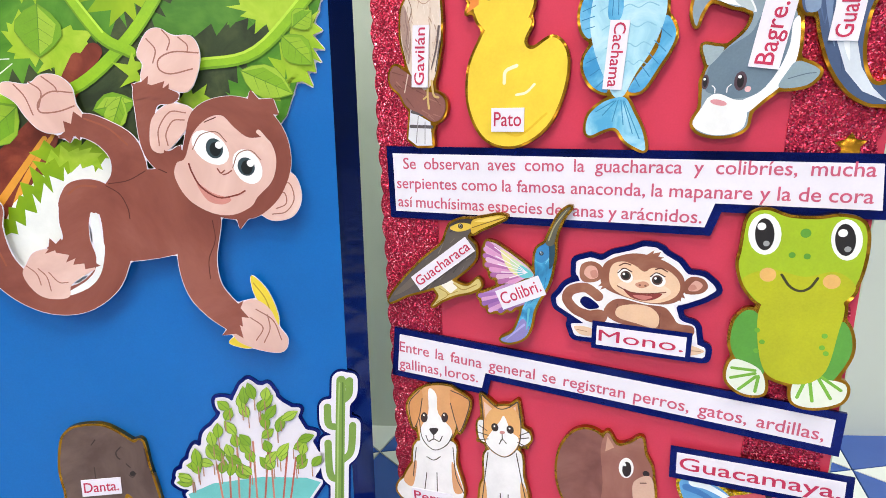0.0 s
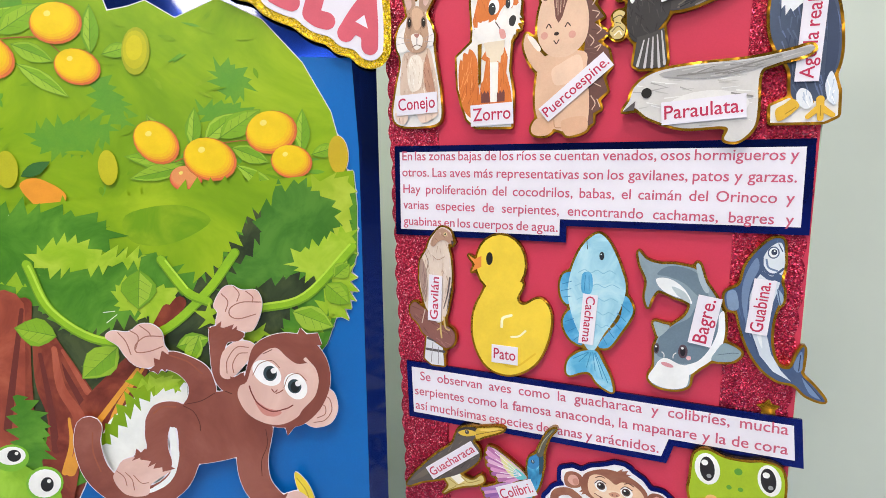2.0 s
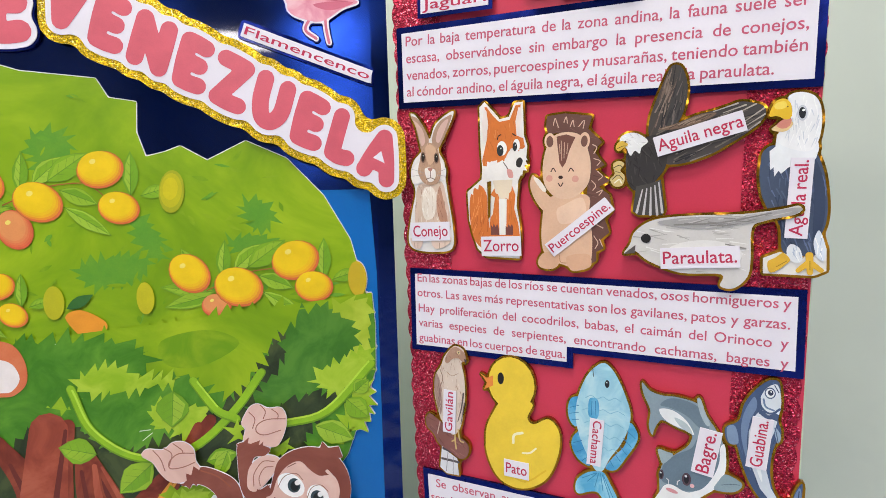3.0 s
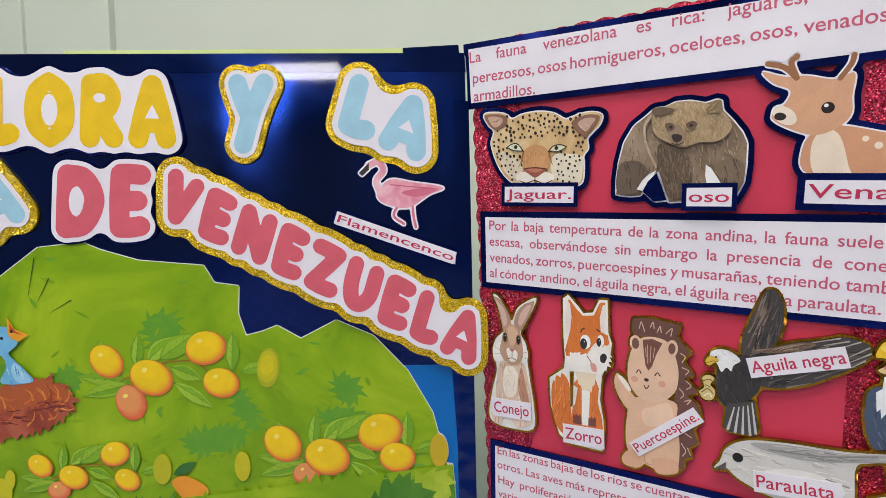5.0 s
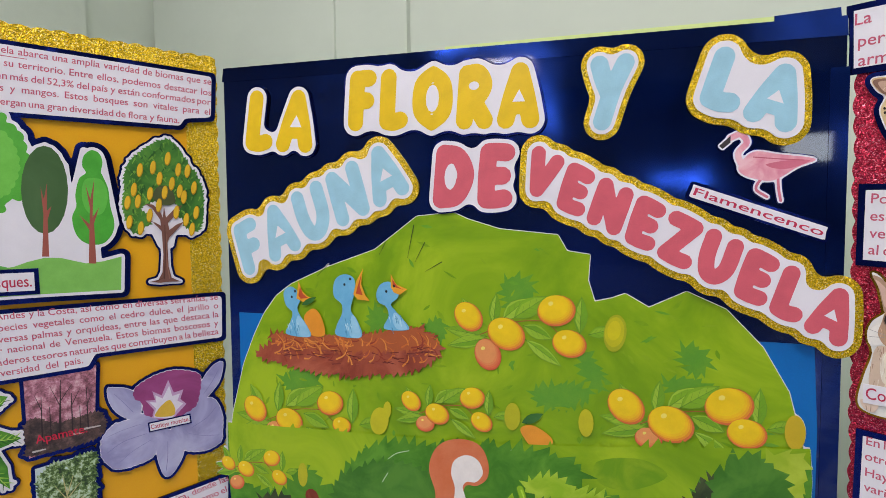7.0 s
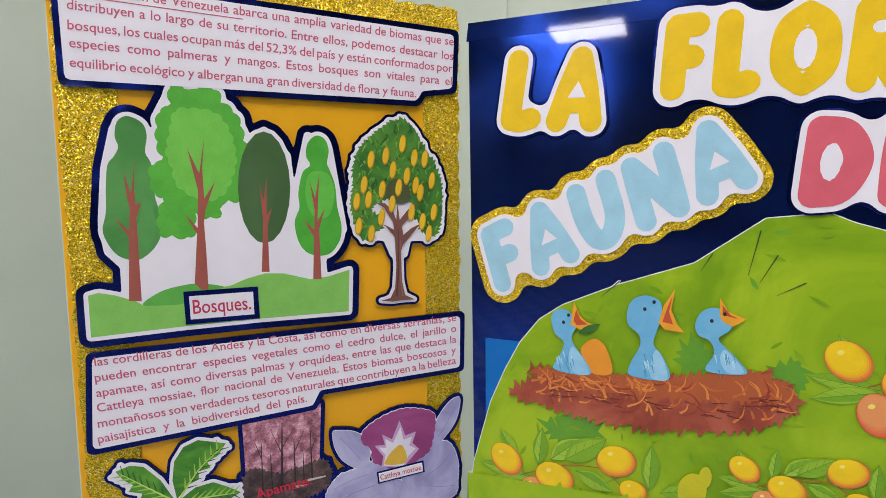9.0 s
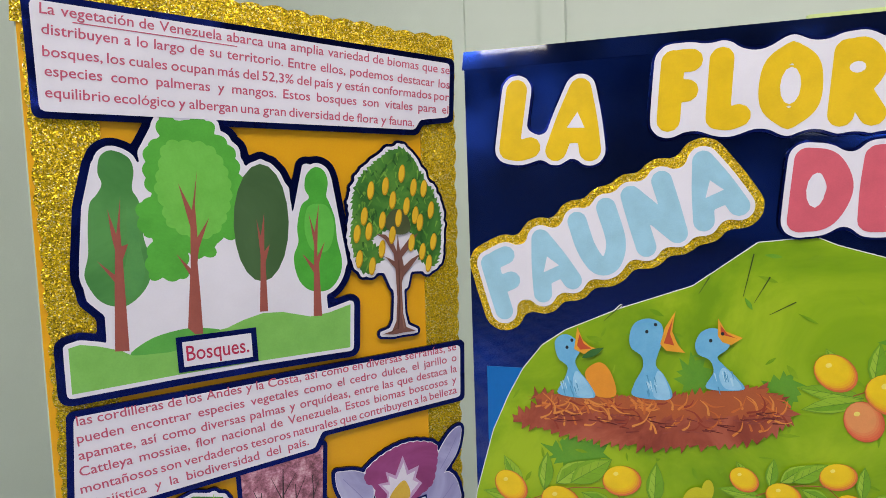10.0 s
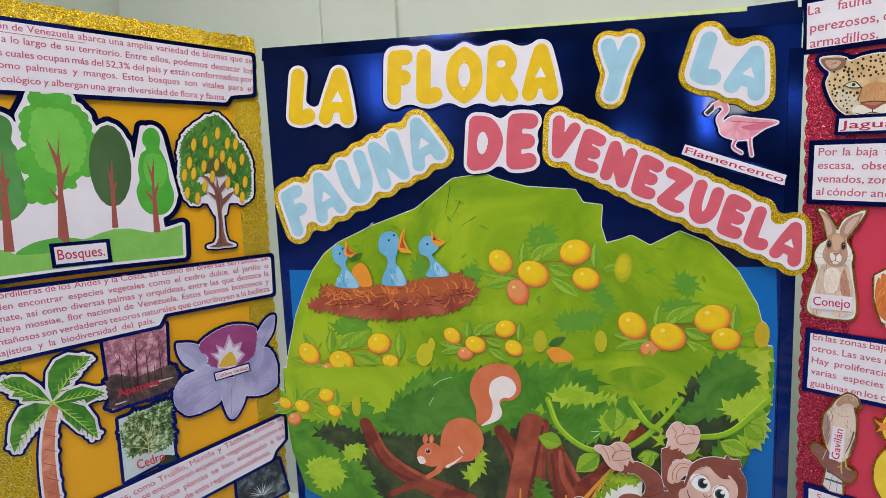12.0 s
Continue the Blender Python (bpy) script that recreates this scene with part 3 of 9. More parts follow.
sheet("blue_card", C, [[(-294, 2), (291, 2), (290, 561), (286, 635), (-288, 638)]], 0.8, 1.5, BLUE, centre_panel, "bright blue card")
right_panel = sheet("right_panel", R, [[(-2, 0), (284, 0), (305, 909), (-11, 911)]], -6, 0, CARD, board, "pale green card panel")
left_panel = sheet("left_panel", L, [[(-341, 0), (-9, 0), (-6, 924), (-315, 949)]], -6, 0, CARD, board, "pale green card panel")


def hinge_tape(panel, edge, inner, v0, v1, parent, seed):
    """A crumpled strip of tape across the open gap between the centre panel and a wing, from height v0 to v1."""
    rng = random.Random(seed)
    bm = bmesh.new()
    rows = []
    n = 9
    for i in range(n + 1):
        v = (v0 + (v1 - v0) * i / n) / 1000
        a = C @ Vector((edge / 1000, v + rng.uniform(-0.001, 0.001), 0.0016))
        b = panel @ Vector((inner / 1000, v + rng.uniform(-0.001, 0.001), 0.0016))
        sag = [Vector((0, rng.uniform(-0.0006, 0.0009), 0)) for _ in range(4)]
        rows.append([bm.verts.new(a.lerp(b, k / 3) + sag[k]) for k in range(4)])
    for r, s in zip(rows, rows[1:]):
        for k in range(3):
            bm.faces.new((r[k], r[k + 1], s[k + 1], s[k]))
    bmesh.ops.solidify(bm, geom=bm.faces[:], thickness=0.0004)
    part("tape", bm, [TAPE], parent, "glossy crumpled strip of pale hinge tape")


for i, (v0, v1) in enumerate(((167, 244), (385, 457), (610, 700), (765, 845))):
    hinge_tape(R, 305, -3, v0, v1, centre_panel, i)
for i, (v0, v1) in enumerate(((350, 480), (500, 600), (752, 833))):
    hinge_tape(L, -299, -9, v0, v1, centre_panel, 20 + i)

sheet("corner_patch", C, [[(249, 900), (298, 903), (297, 914), (249, 912)]], -0.5, 1.4, NAVYFOLD, centre_panel, "folded navy foil corner")

# ---------------------------------------------------------------- panel coverings
sheet("red_card", R, [[(1, 2), (283, 2), (304, 908), (-8, 910)]], 0, 0.8, RED, right_panel, "coral red card")
sheet("glitter_border", R, [scallop((-12, 912), (-3, 2), 17, 2.2, 43)], 0.8, 1.6, REDGLIT, right_panel, "dark red glitter foam with a scalloped edge")
sheet("glitter_border", R, [scallop((276, 2), (304, 910), 17, 2.2, 41)], 0.8, 1.6, REDGLIT, right_panel, "dark red glitter foam with a scalloped edge")
sheet("glitter_border", R, [scallop((304, 911), (-12, 913), 17, 2.2, 30)], 0.9, 1.75, REDGLIT, right_panel, "dark red glitter foam with a scalloped edge")
sheet("yellow_card", L, [[(-340, 2), (-11, 2), (-8, 923), (-314, 948)]], 0, 0.8, YELLOW, left_panel, "golden yellow card")
sheet("glitter_border", L, [scallop((-311, 946), (-331, 2), 17, 2.0, 39)], 0.8, 1.6, GOLDGLIT, left_panel, "gold glitter foam with a scalloped edge")
sheet("glitter_border", L, [scallop((-10, 2), (-7, 921), 17, 2.0, 31)], 0.8, 1.6, GOLDGLIT, left_panel, "gold glitter foam with a scalloped edge")
sheet("glitter_border", L, [scallop((-6, 925), (-315, 951), 17, 2.2, 36)], 0.9, 1.75, GOLDGLIT, left_panel, "gold glitter foam with a scalloped edge")

# ---------------------------------------------------------------- text sheets, red panel
strip("text_sheet", R, "white text sheet on navy foil card about rich fauna", [(283.1, 861.2), (285.7, 902), (-14.2, 910), (-13.2, 864.5)], [
    ("La fauna venezolana es rica: jaguares,", (-13.2, 898.3), (230.1, 897.5)),
    ("perezosos, osos hormigueros, ocelotes, osos, venados,", (-10.7, 880.8), (273.8, 878.1)),
    ("armadillos.", (-10.4, 865.6), (46.8, 864.7))])
strip("text_sheet", R, "white text sheet on navy foil card about the Andean zone", [(-3.4, 708.7), (293.7, 694.7), (295.4, 756.5), (-2.8, 765.7)], [
    ("Por la baja temperatura de la zona andina, la fauna suele ser", (0.8, 754.9), (290.5, 740.5)),
    ("escasa, observándose sin embargo la presencia de conejos,", (0.6, 741), (289.8, 726)),
    ("venados, zorros, puercoespines y musarañas, teniendo también", (0.3, 727), (289.5, 712.5)),
    ("al cóndor andino, el águila negra, el águila real y la paraulata.", (-0, 713.5), (271.2, 699.9))])
strip("text_sheet", R, "white stepped text sheet on navy foil card about low river zones", [(-1, 496.3), (133.5, 493.4), (133.8, 505.9), (288.3, 502.3), (288.8, 553.4), (0.3, 560.3)], [
    ("En las zonas bajas de los ríos se cuentan venados, osos hormigueros y", (2.6, 553.6), (284.9, 545.1)),
    ("otros. Las aves más representativas son los gavilanes, patos y garzas.", (2, 540.4), (284.5, 531.1)),
    ("Hay proliferación del cocodrilos, babas, el caimán del Orinoco y", (2.5, 526.6), (283.9, 517.6)),
    ("varias especies de serpientes, encontrando cachamas, bagres y", (1.9, 513.5), (284.2, 503.8)),
    ("guabinas en los cuerpos de agua.", (1.7, 499.8), (132.3, 496.3))])
strip("text_sheet", R, "white stepped text sheet on navy foil card about birds and snakes", [(5.4, 333.5), (209.6, 330.9), (214.3, 345.2), (293.6, 343.8), (291.7, 368.3), (4.6, 374.8)], [
    ("Se observan aves como la guacharaca y colibríes, mucha", (12.7, 363.9), (288.8, 361.5)),
    ("serpientes como la famosa anaconda, la mapanare y la de cora", (7.1, 350.1), (289.2, 347.4)),
    ("así muchísimas especies de ranas y arácnidos.", (7.4, 336.9), (207.8, 333.2))])
strip("text_sheet", R, "white stepped text sheet on navy foil card about domestic fauna", [(0.5, 207.2), (69.8, 204), (72.6, 216.2), (285.6, 203.1), (286.4, 221), (3.5, 237.4)], [
    ("Entre la fauna general se registran perros, gatos, ardillas,", (2.7, 223.7), (281.6, 206.7)),
    ("gallinas, loros.", (2.1, 209.8), (66.8, 208))])

# ---------------------------------------------------------------- animal cut-outs, red panel
GOLD = ((1.7, None, 4.0),)
FOILED = ((1.6, WHITE, 1.2),)
NAVYBACK = ((4.5, NAVYEDGE, 2.5), (1.0, WHITE, 0.6))
GROUP = "animal cut-outs on the red panel"
k = Cut("jaguar_cutout", R)
k.blob(mottle("print_jaguar", "c8a474", "d8b888", "e2c89c", 30), (-1.2, 853.2), (7.2, 854), (18, 851.9), (24.6, 846.9), (33.8, 849.5), (47.7, 850.3), (61.1, 847.5), (71.8, 841.4), (79.9, 844), (91.2, 845), (99.6, 842.1), (97.8, 835), (91.2, 828.8), (87.8, 824.5), (88.5, 817.5), (84.4, 811.9), (84.8, 801.3), (80.8, 789.7), (58.2, 790.8), (30.4, 792.6), (19.8, 797.8), (11.8, 808.6), (6.6, 821.9), (5.3, 829.8), (8.3, 838.5), (2.8, 844.2))
k.blob("e6dcc6", (60.9, 814.5), (72.8, 814.5), (83.9, 811.5), (84.1, 801.3), (80.4, 790.4), (65.5, 791.6), (57.9, 803)).blob("e2d4ba", (11.5, 820.2), (22.8, 817.5), (33.2, 809.6), (31.8, 799.6), (23.8, 798.1), (15.9, 805.7))
jaguar_spots(k, (48.9, 822.2), 44, 37)
k.blob("8a6454", (-0.1, 852), (9.4, 852.5), (18.5, 850.4), (21.1, 846), (17.3, 840.9), (9.1, 839.7), (4.2, 843.8)).blob("c4a08c", (3.2, 850.1), (10.4, 850.3), (16.9, 847.5), (14.1, 842.7), (8.1, 841.9)).fur(["e2ccbc", "7a5446"], 16, 4, 0.8, 0.4, 0.5).blob("8a6454", (75.7, 837.9), (86.7, 843.2), (97.8, 841.4), (94.7, 834.9), (89.4, 829), (86.2, 826.1)).blob("c4a08c", (80.8, 837.4), (87.6, 840.8), (94.7, 839.5), (91.6, 835.2), (87.1, 830.6)).fur(["e2ccbc", "7a5446"], 16, 4, 2.2, 0.4, 0.5)
k.blob("cc9868", (37.2, 821.3), (46.2, 824), (54.8, 819.9), (56.5, 812.4), (54.9, 803.7), (36.3, 804.9), (34.1, 814.1)).fur(["e0a870", "b47640"], 40, 4, -1.5, 0.3, 0.5).taper("9c6438", 1.4, 0.5, (34.9, 819.5), (33.3, 812.2), (30, 806.8)).taper("9c6438", 1.4, 0.5, (57, 817.2), (58.4, 810.8), (59.8, 806.6))
k.oval("f0e8dc", (36.2, 797.4), (44.9, 796.4), (36.2, 802.7)).oval("f0e8dc", (52.9, 796.5), (61.2, 796), (52.9, 801.6)).blob("9c5a48", (34.5, 805), (44.7, 805.9), (54.7, 803.7), (49.9, 799.8), (44.6, 797.4), (39.3, 800.5)).blob("c07c64", (37.8, 804.3), (44.7, 804.6), (51.4, 803.4), (44.7, 801.4)).line("4a2c22", 0.7, (34.5, 805), (44.7, 805.4), (54.7, 803.7)).line("4a2c22", 0.7, (44.6, 797.7), (44.3, 794.9)).line("5a3a2c", 0.8, (30.4, 795.7), (36.9, 793.3), (44.3, 794.9), (52.1, 792.3), (59.2, 794.1))
k.oval("d4d8bc", (27.1, 823.2), (33.4, 821.2), (27.4, 826)).disc("2c2a20", (28.2, 823.4), 1.6).line("33241a", 0.9, (20.2, 823.8), (24.5, 826), (29.8, 825.8), (34.9, 819.5)).line("33241a", 0.7, (21.3, 823.2), (26, 820.8), (34.6, 819.6)).oval("d4d8bc", (64.8, 819.5), (70.5, 820), (64.8, 822.1)).disc("2c2a20", (63.3, 819.8), 1.6).line("33241a", 0.9, (56.5, 817.5), (60.4, 821.3), (66.2, 822.2), (71.4, 820.3)).line("33241a", 0.7, (57, 817.5), (64.5, 817.1), (70.9, 819.4))
for p, q in (((33.1, 799.1), (19.9, 802.4)), ((32.5, 797.6), (20.4, 798.3)), ((58.3, 797.6), (70.4, 800.3)), ((58.8, 796.1), (70.8, 796.4)), ((34.1, 796), (23.8, 794.5))):
    k.line("f4efe8", 0.35, p, q)
k.tag("Jaguar.", (19.1, 784.5), (75.4, 782.2), 13, edge=3.2)
k.done("spotted jaguar head cut from printed paper, on navy foil", "cutout", NAVYBACK, GROUP)
k = Cut("bear_cutout", R)
k.poly(mottle("print_bear", "7e6a58", "947e6a", "a8927c", 26), (109.7, 780.9), (111.8, 804.1), (116, 819.6), (123.2, 831.1), (133.2, 838.1), (137.1, 841.5), (144.9, 841.8), (152.4, 844.9), (161.7, 844.7), (171.6, 841.7), (178.5, 843.4), (181.7, 842.4), (182.3, 835.8), (188.2, 828.7), (194.2, 820), (197.1, 812.5), (196.7, 798.1), (195.3, 786.1), (189.1, 774.1), (184.8, 773.2), (153.1, 774.2), (147.7, 773.8), (144.4, 784.4), (140.4, 796.6), (134.5, 793.7), (129.9, 785), (127.5, 779.5), (119.2, 779.4)).fur(["b49e86", "74624f", "a48c74"], 420, 4, -1.4, 0.5, 0.8)
k.blob("6c5c4e", (112.2, 801.8), (121.2, 805.7), (129.4, 802.9), (133.5, 795.5), (129.1, 785.1), (126.5, 781.2), (111.2, 782.2)).fur(["6e5e50", "4a3e36"], 60, 7, -1.5, 0.3, 0.8).blob("6c5a4c", (140.4, 815.2), (148.9, 814), (158.4, 809.8), (163.1, 798.4), (160.5, 783.6), (152.7, 775.3), (146.3, 779.9), (141.3, 797.7)).fur(["8a7460", "5c4c40"], 220, 4, -1.5, 0.3, 0.8).blob("7c6a58", (178.3, 797.4), (186.9, 802.9), (195.4, 798.2), (194.8, 786.1), (189.1, 775.2), (184.7, 778.4), (182.9, 784.7)).fur(["86745f", "54453a"], 60, 8, -1.4, 0.3, 0.8)
k.taper("bba88c", 2.2, 1.4, (135.6, 836.9), (131.3, 829.1), (132.5, 815.9), (139, 800)).fur(["d0c0a4", "9c8a72"], 26, 5, -1.6, 0.5, 0.6)
k.blob("b89e7c", (137.2, 836.7), (138, 824.5), (145.1, 818), (156.5, 812.5), (168.3, 815.2), (179, 814.8), (186.9, 820.7), (187.5, 827.1), (181.6, 835.5), (172.5, 841.2), (161.7, 844.2), (152.4, 844.2), (143.9, 841.5)).fur(["d0b892", "a08866", "c4aa84"], 380, 3.5, -1.5, 0.8, 0.7)
k.blob("6c5a4a", (136.7, 841.1), (143, 842.1), (151.7, 839.7), (149.1, 837.4), (139.5, 836)).blob("8e7658", (172.2, 837.1), (179.1, 842.3), (181.5, 841.6), (181.3, 834.7), (176.1, 834.2)).fur(["b89e7c", "6e5a44"], 20, 4, 0.8, 0.4, 0.6)
k.blob("96806a", (148.1, 822.6), (149.9, 827.6), (153.7, 828.4), (157.8, 824.6), (158.6, 817.8), (153.8, 814.4), (149.3, 817.4)).blob("6a5444", (146.1, 829.7), (150.3, 830.1), (152.2, 826.5), (149.6, 824.2), (146.5, 826.2)).blob("6a5444", (160, 829), (164.7, 830.1), (166.9, 827), (163.3, 824.4), (160, 826.1)).disc("2c2220", (149.6, 827.2), 1.2).disc("2c2220", (162.9, 827.2), 1.2).blob("3a302e", (150, 821.2), (153.6, 822.1), (157.1, 820), (155.7, 816.8), (151.9, 816.7)).line("4a3c36", 0.7, (153.6, 816.8), (153.5, 814.9)).line("4a3c36", 0.7, (150.1, 816), (153.7, 814.4), (157.9, 815.7))
k.poly("f0eeee", (125.8, 784.1), (129.9, 790.6), (134.5, 794.8), (139.8, 797.3), (136.5, 792.3), (131.5, 786.3), (129.9, 782.8)).poly("f0eeee", (172.3, 799.4), (175.9, 796.3), (179.1, 790.7), (182.7, 784.3), (173.2, 784.3), (171.9, 791.5)).poly(NAVYEDGE, (129.9, 782.4), (133.5, 789.3), (139.8, 795.6), (143.8, 784.4), (146.6, 775.5), (137.6, 774.7))
k.tag("oso", (161.5, 777.2), (187, 776.3), 13, edge=3.2)
k.done("brown bear photo cut-out on navy foil", "cutout", NAVYBACK, GROUP)
k = Cut("deer_cutout", R)
k.blob("d39a78", (232.3, 789.2), (228.7, 806.4), (236.7, 817.9), (249.8, 818.6), (272.4, 811.8), (289.3, 807.5), (295.1, 800.4), (289.8, 791.6), (292.1, 781.6), (273.3, 782.1))
k.blob("efdcc8", (235.7, 788.8), (233.5, 807.4), (240, 817.4), (248.4, 812.3), (253.1, 793.6), (254.1, 785.5))
k.disc("f0ddca", (267.9, 804.8), 2.2).disc("f0ddca", (274.1, 806.6), 2.0).disc("f0ddca", (278.8, 801.7), 2.0).disc("f0ddca", (261.4, 809.4), 1.8)
k.blob("d9a583", (211.1, 828.3), (218.5, 835.6), (221.5, 843.9), (212.1, 849.6), (205.7, 858), (218.3, 853.1), (230.4, 852), (245.1, 847.6), (255.1, 850.2), (254.2, 836.6), (253.8, 824.5), (245.5, 816.6), (233.9, 814.2), (218.7, 820.9))
k.oval("f0e0cf", (218.6, 828.2), (225.4, 825.3), (218.5, 834.1)).oval("2a211f", (216.1, 827.8), (219.5, 827.4), (216.1, 830.4)).disc("221b1a", (241.9, 830.5), 3.6).disc("f4f1f0", (241, 832), 1.2)
k.line("9c6a48", 3.4, (225, 851.3), (218.2, 859), (208.8, 862.7)).line("9c6a48", 3.4, (225, 851.3), (221.9, 861.2), (224.9, 865)).line("9c6a48", 3.0, (247.9, 847.8), (253.4, 855.7), (254.9, 861.2))
k.tag("Venado", (232.1, 778), (298.3, 774.1), 15, edge=4.5)
k.done("tan deer cut from printed paper, on navy foil", "cutout", NAVYBACK, GROUP)

k = Cut("rabbit_cutout", R)
k.blob("e9e4e0", (3.1, 698.1), (9, 684.8), (13.7, 669.3), (4.5, 658.8), (1.1, 646.9), (4.8, 632.2), (-0, 612.7), (-3.9, 590.4), (2.4, 582), (21.6, 580.2), (37.8, 583.4), (39, 602.6), (35.8, 626.5), (33.9, 643.1), (33.3, 655.8), (28.5, 666.4), (34.2, 676.8), (43.2, 694.9), (39.7, 696.6), (26.3, 688.1), (20.5, 676.4), (15.5, 685.2), (8.5, 696.2))
k.blob("b4917c", (3.6, 696.1), (7.5, 687.3), (10.2, 675.2), (12.5, 666.5), (18, 669), (19.4, 676.9), (15.1, 686.7), (9.5, 694.2)).blob("d8b4a8", (5.6, 693.1), (9, 683.8), (12.2, 671.3), (16.1, 674.8), (13.4, 685.4)).blob("b4917c", (22.5, 673.4), (25.1, 683.5), (30.6, 690.1), (36.9, 693.2), (41.6, 694.2), (38.2, 684.8), (33.6, 675.9), (27.5, 667.5)).blob("d9b6aa", (26.3, 675), (28.7, 683.3), (34.2, 689.8), (38.4, 690.8), (35, 682.8), (29.3, 672.9))
k.blob("dcc2ae", (7.9, 637.9), (4.2, 620), (3.5, 605.3), (8.5, 592.9), (32.9, 594), (37.1, 607.4), (34.2, 626.5), (30, 640), (19.9, 638.4)).fur(["f0e2d6", "c4a692", "b08a76"], 70, 6, -1.5, 0.4, 0.7).blob("efe2d4", (13.2, 634.4), (10.4, 621.4), (13.1, 608.6), (21.9, 611), (24.7, 626.8), (21.3, 635.5)).fur(["fbf4ea", "d8c4b0"], 40, 5, -1.5, 0.4, 0.6).blob("bd8c74", (28.3, 636.2), (31.9, 621.8), (34.4, 605), (27.1, 607.5), (25, 622)).fur(["d0a48c", "9a6c58"], 30, 6, -1.4, 0.3, 0.6)
k.blob("f2ece8", (9.9, 657.1), (1.8, 649.8), (3.5, 639.1), (12.4, 641.6), (11.8, 651.3)).blob("f2ece8", (28.1, 657.1), (34.7, 651.1), (33.3, 641.7), (28.1, 644.8))
k.blob("bf9a80", (13.7, 669.3), (10.5, 658.5), (8.4, 649), (12.4, 640.7), (18.7, 637.5), (26.9, 639.6), (30.4, 648.5), (29.3, 659.8), (27.5, 667.9), (20.9, 673.1)).fur(["d8b89e", "9c7660"], 50, 4, -1.5, 0.5, 0.6).blob("d8b294", (16.4, 669.1), (17.5, 658.1), (20.6, 654.6), (24.5, 658.7), (25.9, 667.6), (20.8, 671.7)).blob("f2e9e2", (15, 651.1), (16.8, 642.9), (19.9, 639.9), (24.3, 642.6), (25.1, 649.2), (20.5, 652.3))
k.oval("8a6a58", (13.9, 661.2), (16.3, 661), (13.7, 656.4)).oval("241814", (13.9, 661.2), (15.5, 661.1), (13.7, 657.6)).disc("e8e4e0", (14.2, 662.6), 0.4).oval("8a6a58", (26.4, 660), (28.8, 659.9), (26.2, 655.3)).oval("241814", (26.4, 660), (28, 659.9), (26.3, 656.5)).disc("e8e4e0", (26.7, 661.4), 0.4)
k.blob("b07a70", (17.8, 651.9), (22.6, 651.7), (20.3, 648.9)).line("6a4a3e", 0.6, (20.3, 648.9), (20.1, 644.2)).line("6a4a3e", 0.6, (15.7, 642.4), (20.1, 643.7), (24.3, 642.1)).line("a8a0a0", 0.3, (13.8, 648.3), (3, 651.7)).line("a8a0a0", 0.3, (13.7, 646.4), (2.7, 645.9)).line("a8a0a0", 0.3, (26.1, 647.7), (34.1, 650.2)).line("a8a0a0", 0.3, (26.1, 645.8), (33.9, 644.5))
k.blob("e8cdbc", (-1.6, 591.9), (1.4, 584), (7.5, 583), (10, 590.5)).blob("e8cdbc", (19.4, 591), (21.7, 583.2), (29.8, 584.3), (36.9, 589.2), (35.5, 594)).line("b08a78", 0.5, (2.1, 587.9), (2.5, 584)).line("b08a78", 0.5, (5.5, 588), (5.3, 583.5)).line("b08a78", 0.5, (26.3, 588.1), (26.1, 583.7)).line("b08a78", 0.5, (31.6, 589.1), (31.5, 584.8))
k.tag("Conejo", (1.9, 597.7), (34.8, 598.3), 16)
k.done("grey-brown rabbit paper cut-out with gold foil edge", "cutout", GOLD, GROUP)
k = Cut("fox_cutout", R)
k.poly("f2ece6", (66.2, 698.2), (70.7, 701.8), (79.1, 692.6), (83.2, 687.4), (90.8, 688.5), (95.7, 698.9), (102.5, 699.1), (102.8, 673.1), (105.4, 665.1), (103.7, 651.2), (97.4, 638.2), (95.5, 618.1), (98, 602.3), (98.2, 593.2), (96.9, 575.8), (68.3, 577.1), (61, 583.6), (54.2, 607.2), (53.5, 630.7), (66.3, 640.4), (67.1, 648.6), (66.2, 666.8))
k.blob("dd7a38", (56.4, 628.2), (64.2, 635.9), (70.3, 627.8), (70.8, 611.7), (71.9, 597.8), (67.5, 583.7), (58.7, 590.7), (54.8, 609.6)).fur(["ee9a58", "c4622a"], 50, 9, 1.3, 0.3, 0.7).poly("f4eee6", (54.5, 631.6), (59.2, 634.7), (58.4, 627.7), (56, 630.1), (55.8, 625)).poly("f4eee6", (59.1, 634.2), (64.2, 637.2), (63.1, 632.2))
k.poly("dd7a38", (70.6, 697.8), (73.1, 686.5), (72.2, 673.1), (67.3, 655.4), (68.6, 649.4), (80.3, 653.3), (86.1, 654.3), (89.6, 660.8), (92.5, 664.2), (98.4, 661.2), (103.5, 663.5), (102.3, 671), (96.9, 673.5), (99.4, 684.3), (100.7, 697.1), (96.5, 696.7), (91.6, 686.2), (82.7, 685.2), (77.6, 690.5), (72.5, 697.6)).fur(["ea9456", "c86a30"], 60, 6, -1.5, 0.5, 0.6)
k.poly("f2e4de", (70.6, 696.9), (68.3, 686.9), (68.7, 670.2), (71.2, 671.9), (73.5, 683.3), (72.4, 694.1)).poly("f2e4de", (98.8, 695.1), (96.2, 684.5), (96.9, 673.5), (99.2, 674.3), (100.9, 686.3), (101.1, 694.9))
k.spiky("f4efea", 1.2, 4, (69, 646.6), (74.6, 654.5), (82.7, 652.7), (88.5, 655.5), (92.4, 660.6), (97, 660.4), (103.1, 663.1), (103.3, 651.2), (99.8, 641.6), (91.8, 639.3), (79.9, 637.1), (71.3, 642))
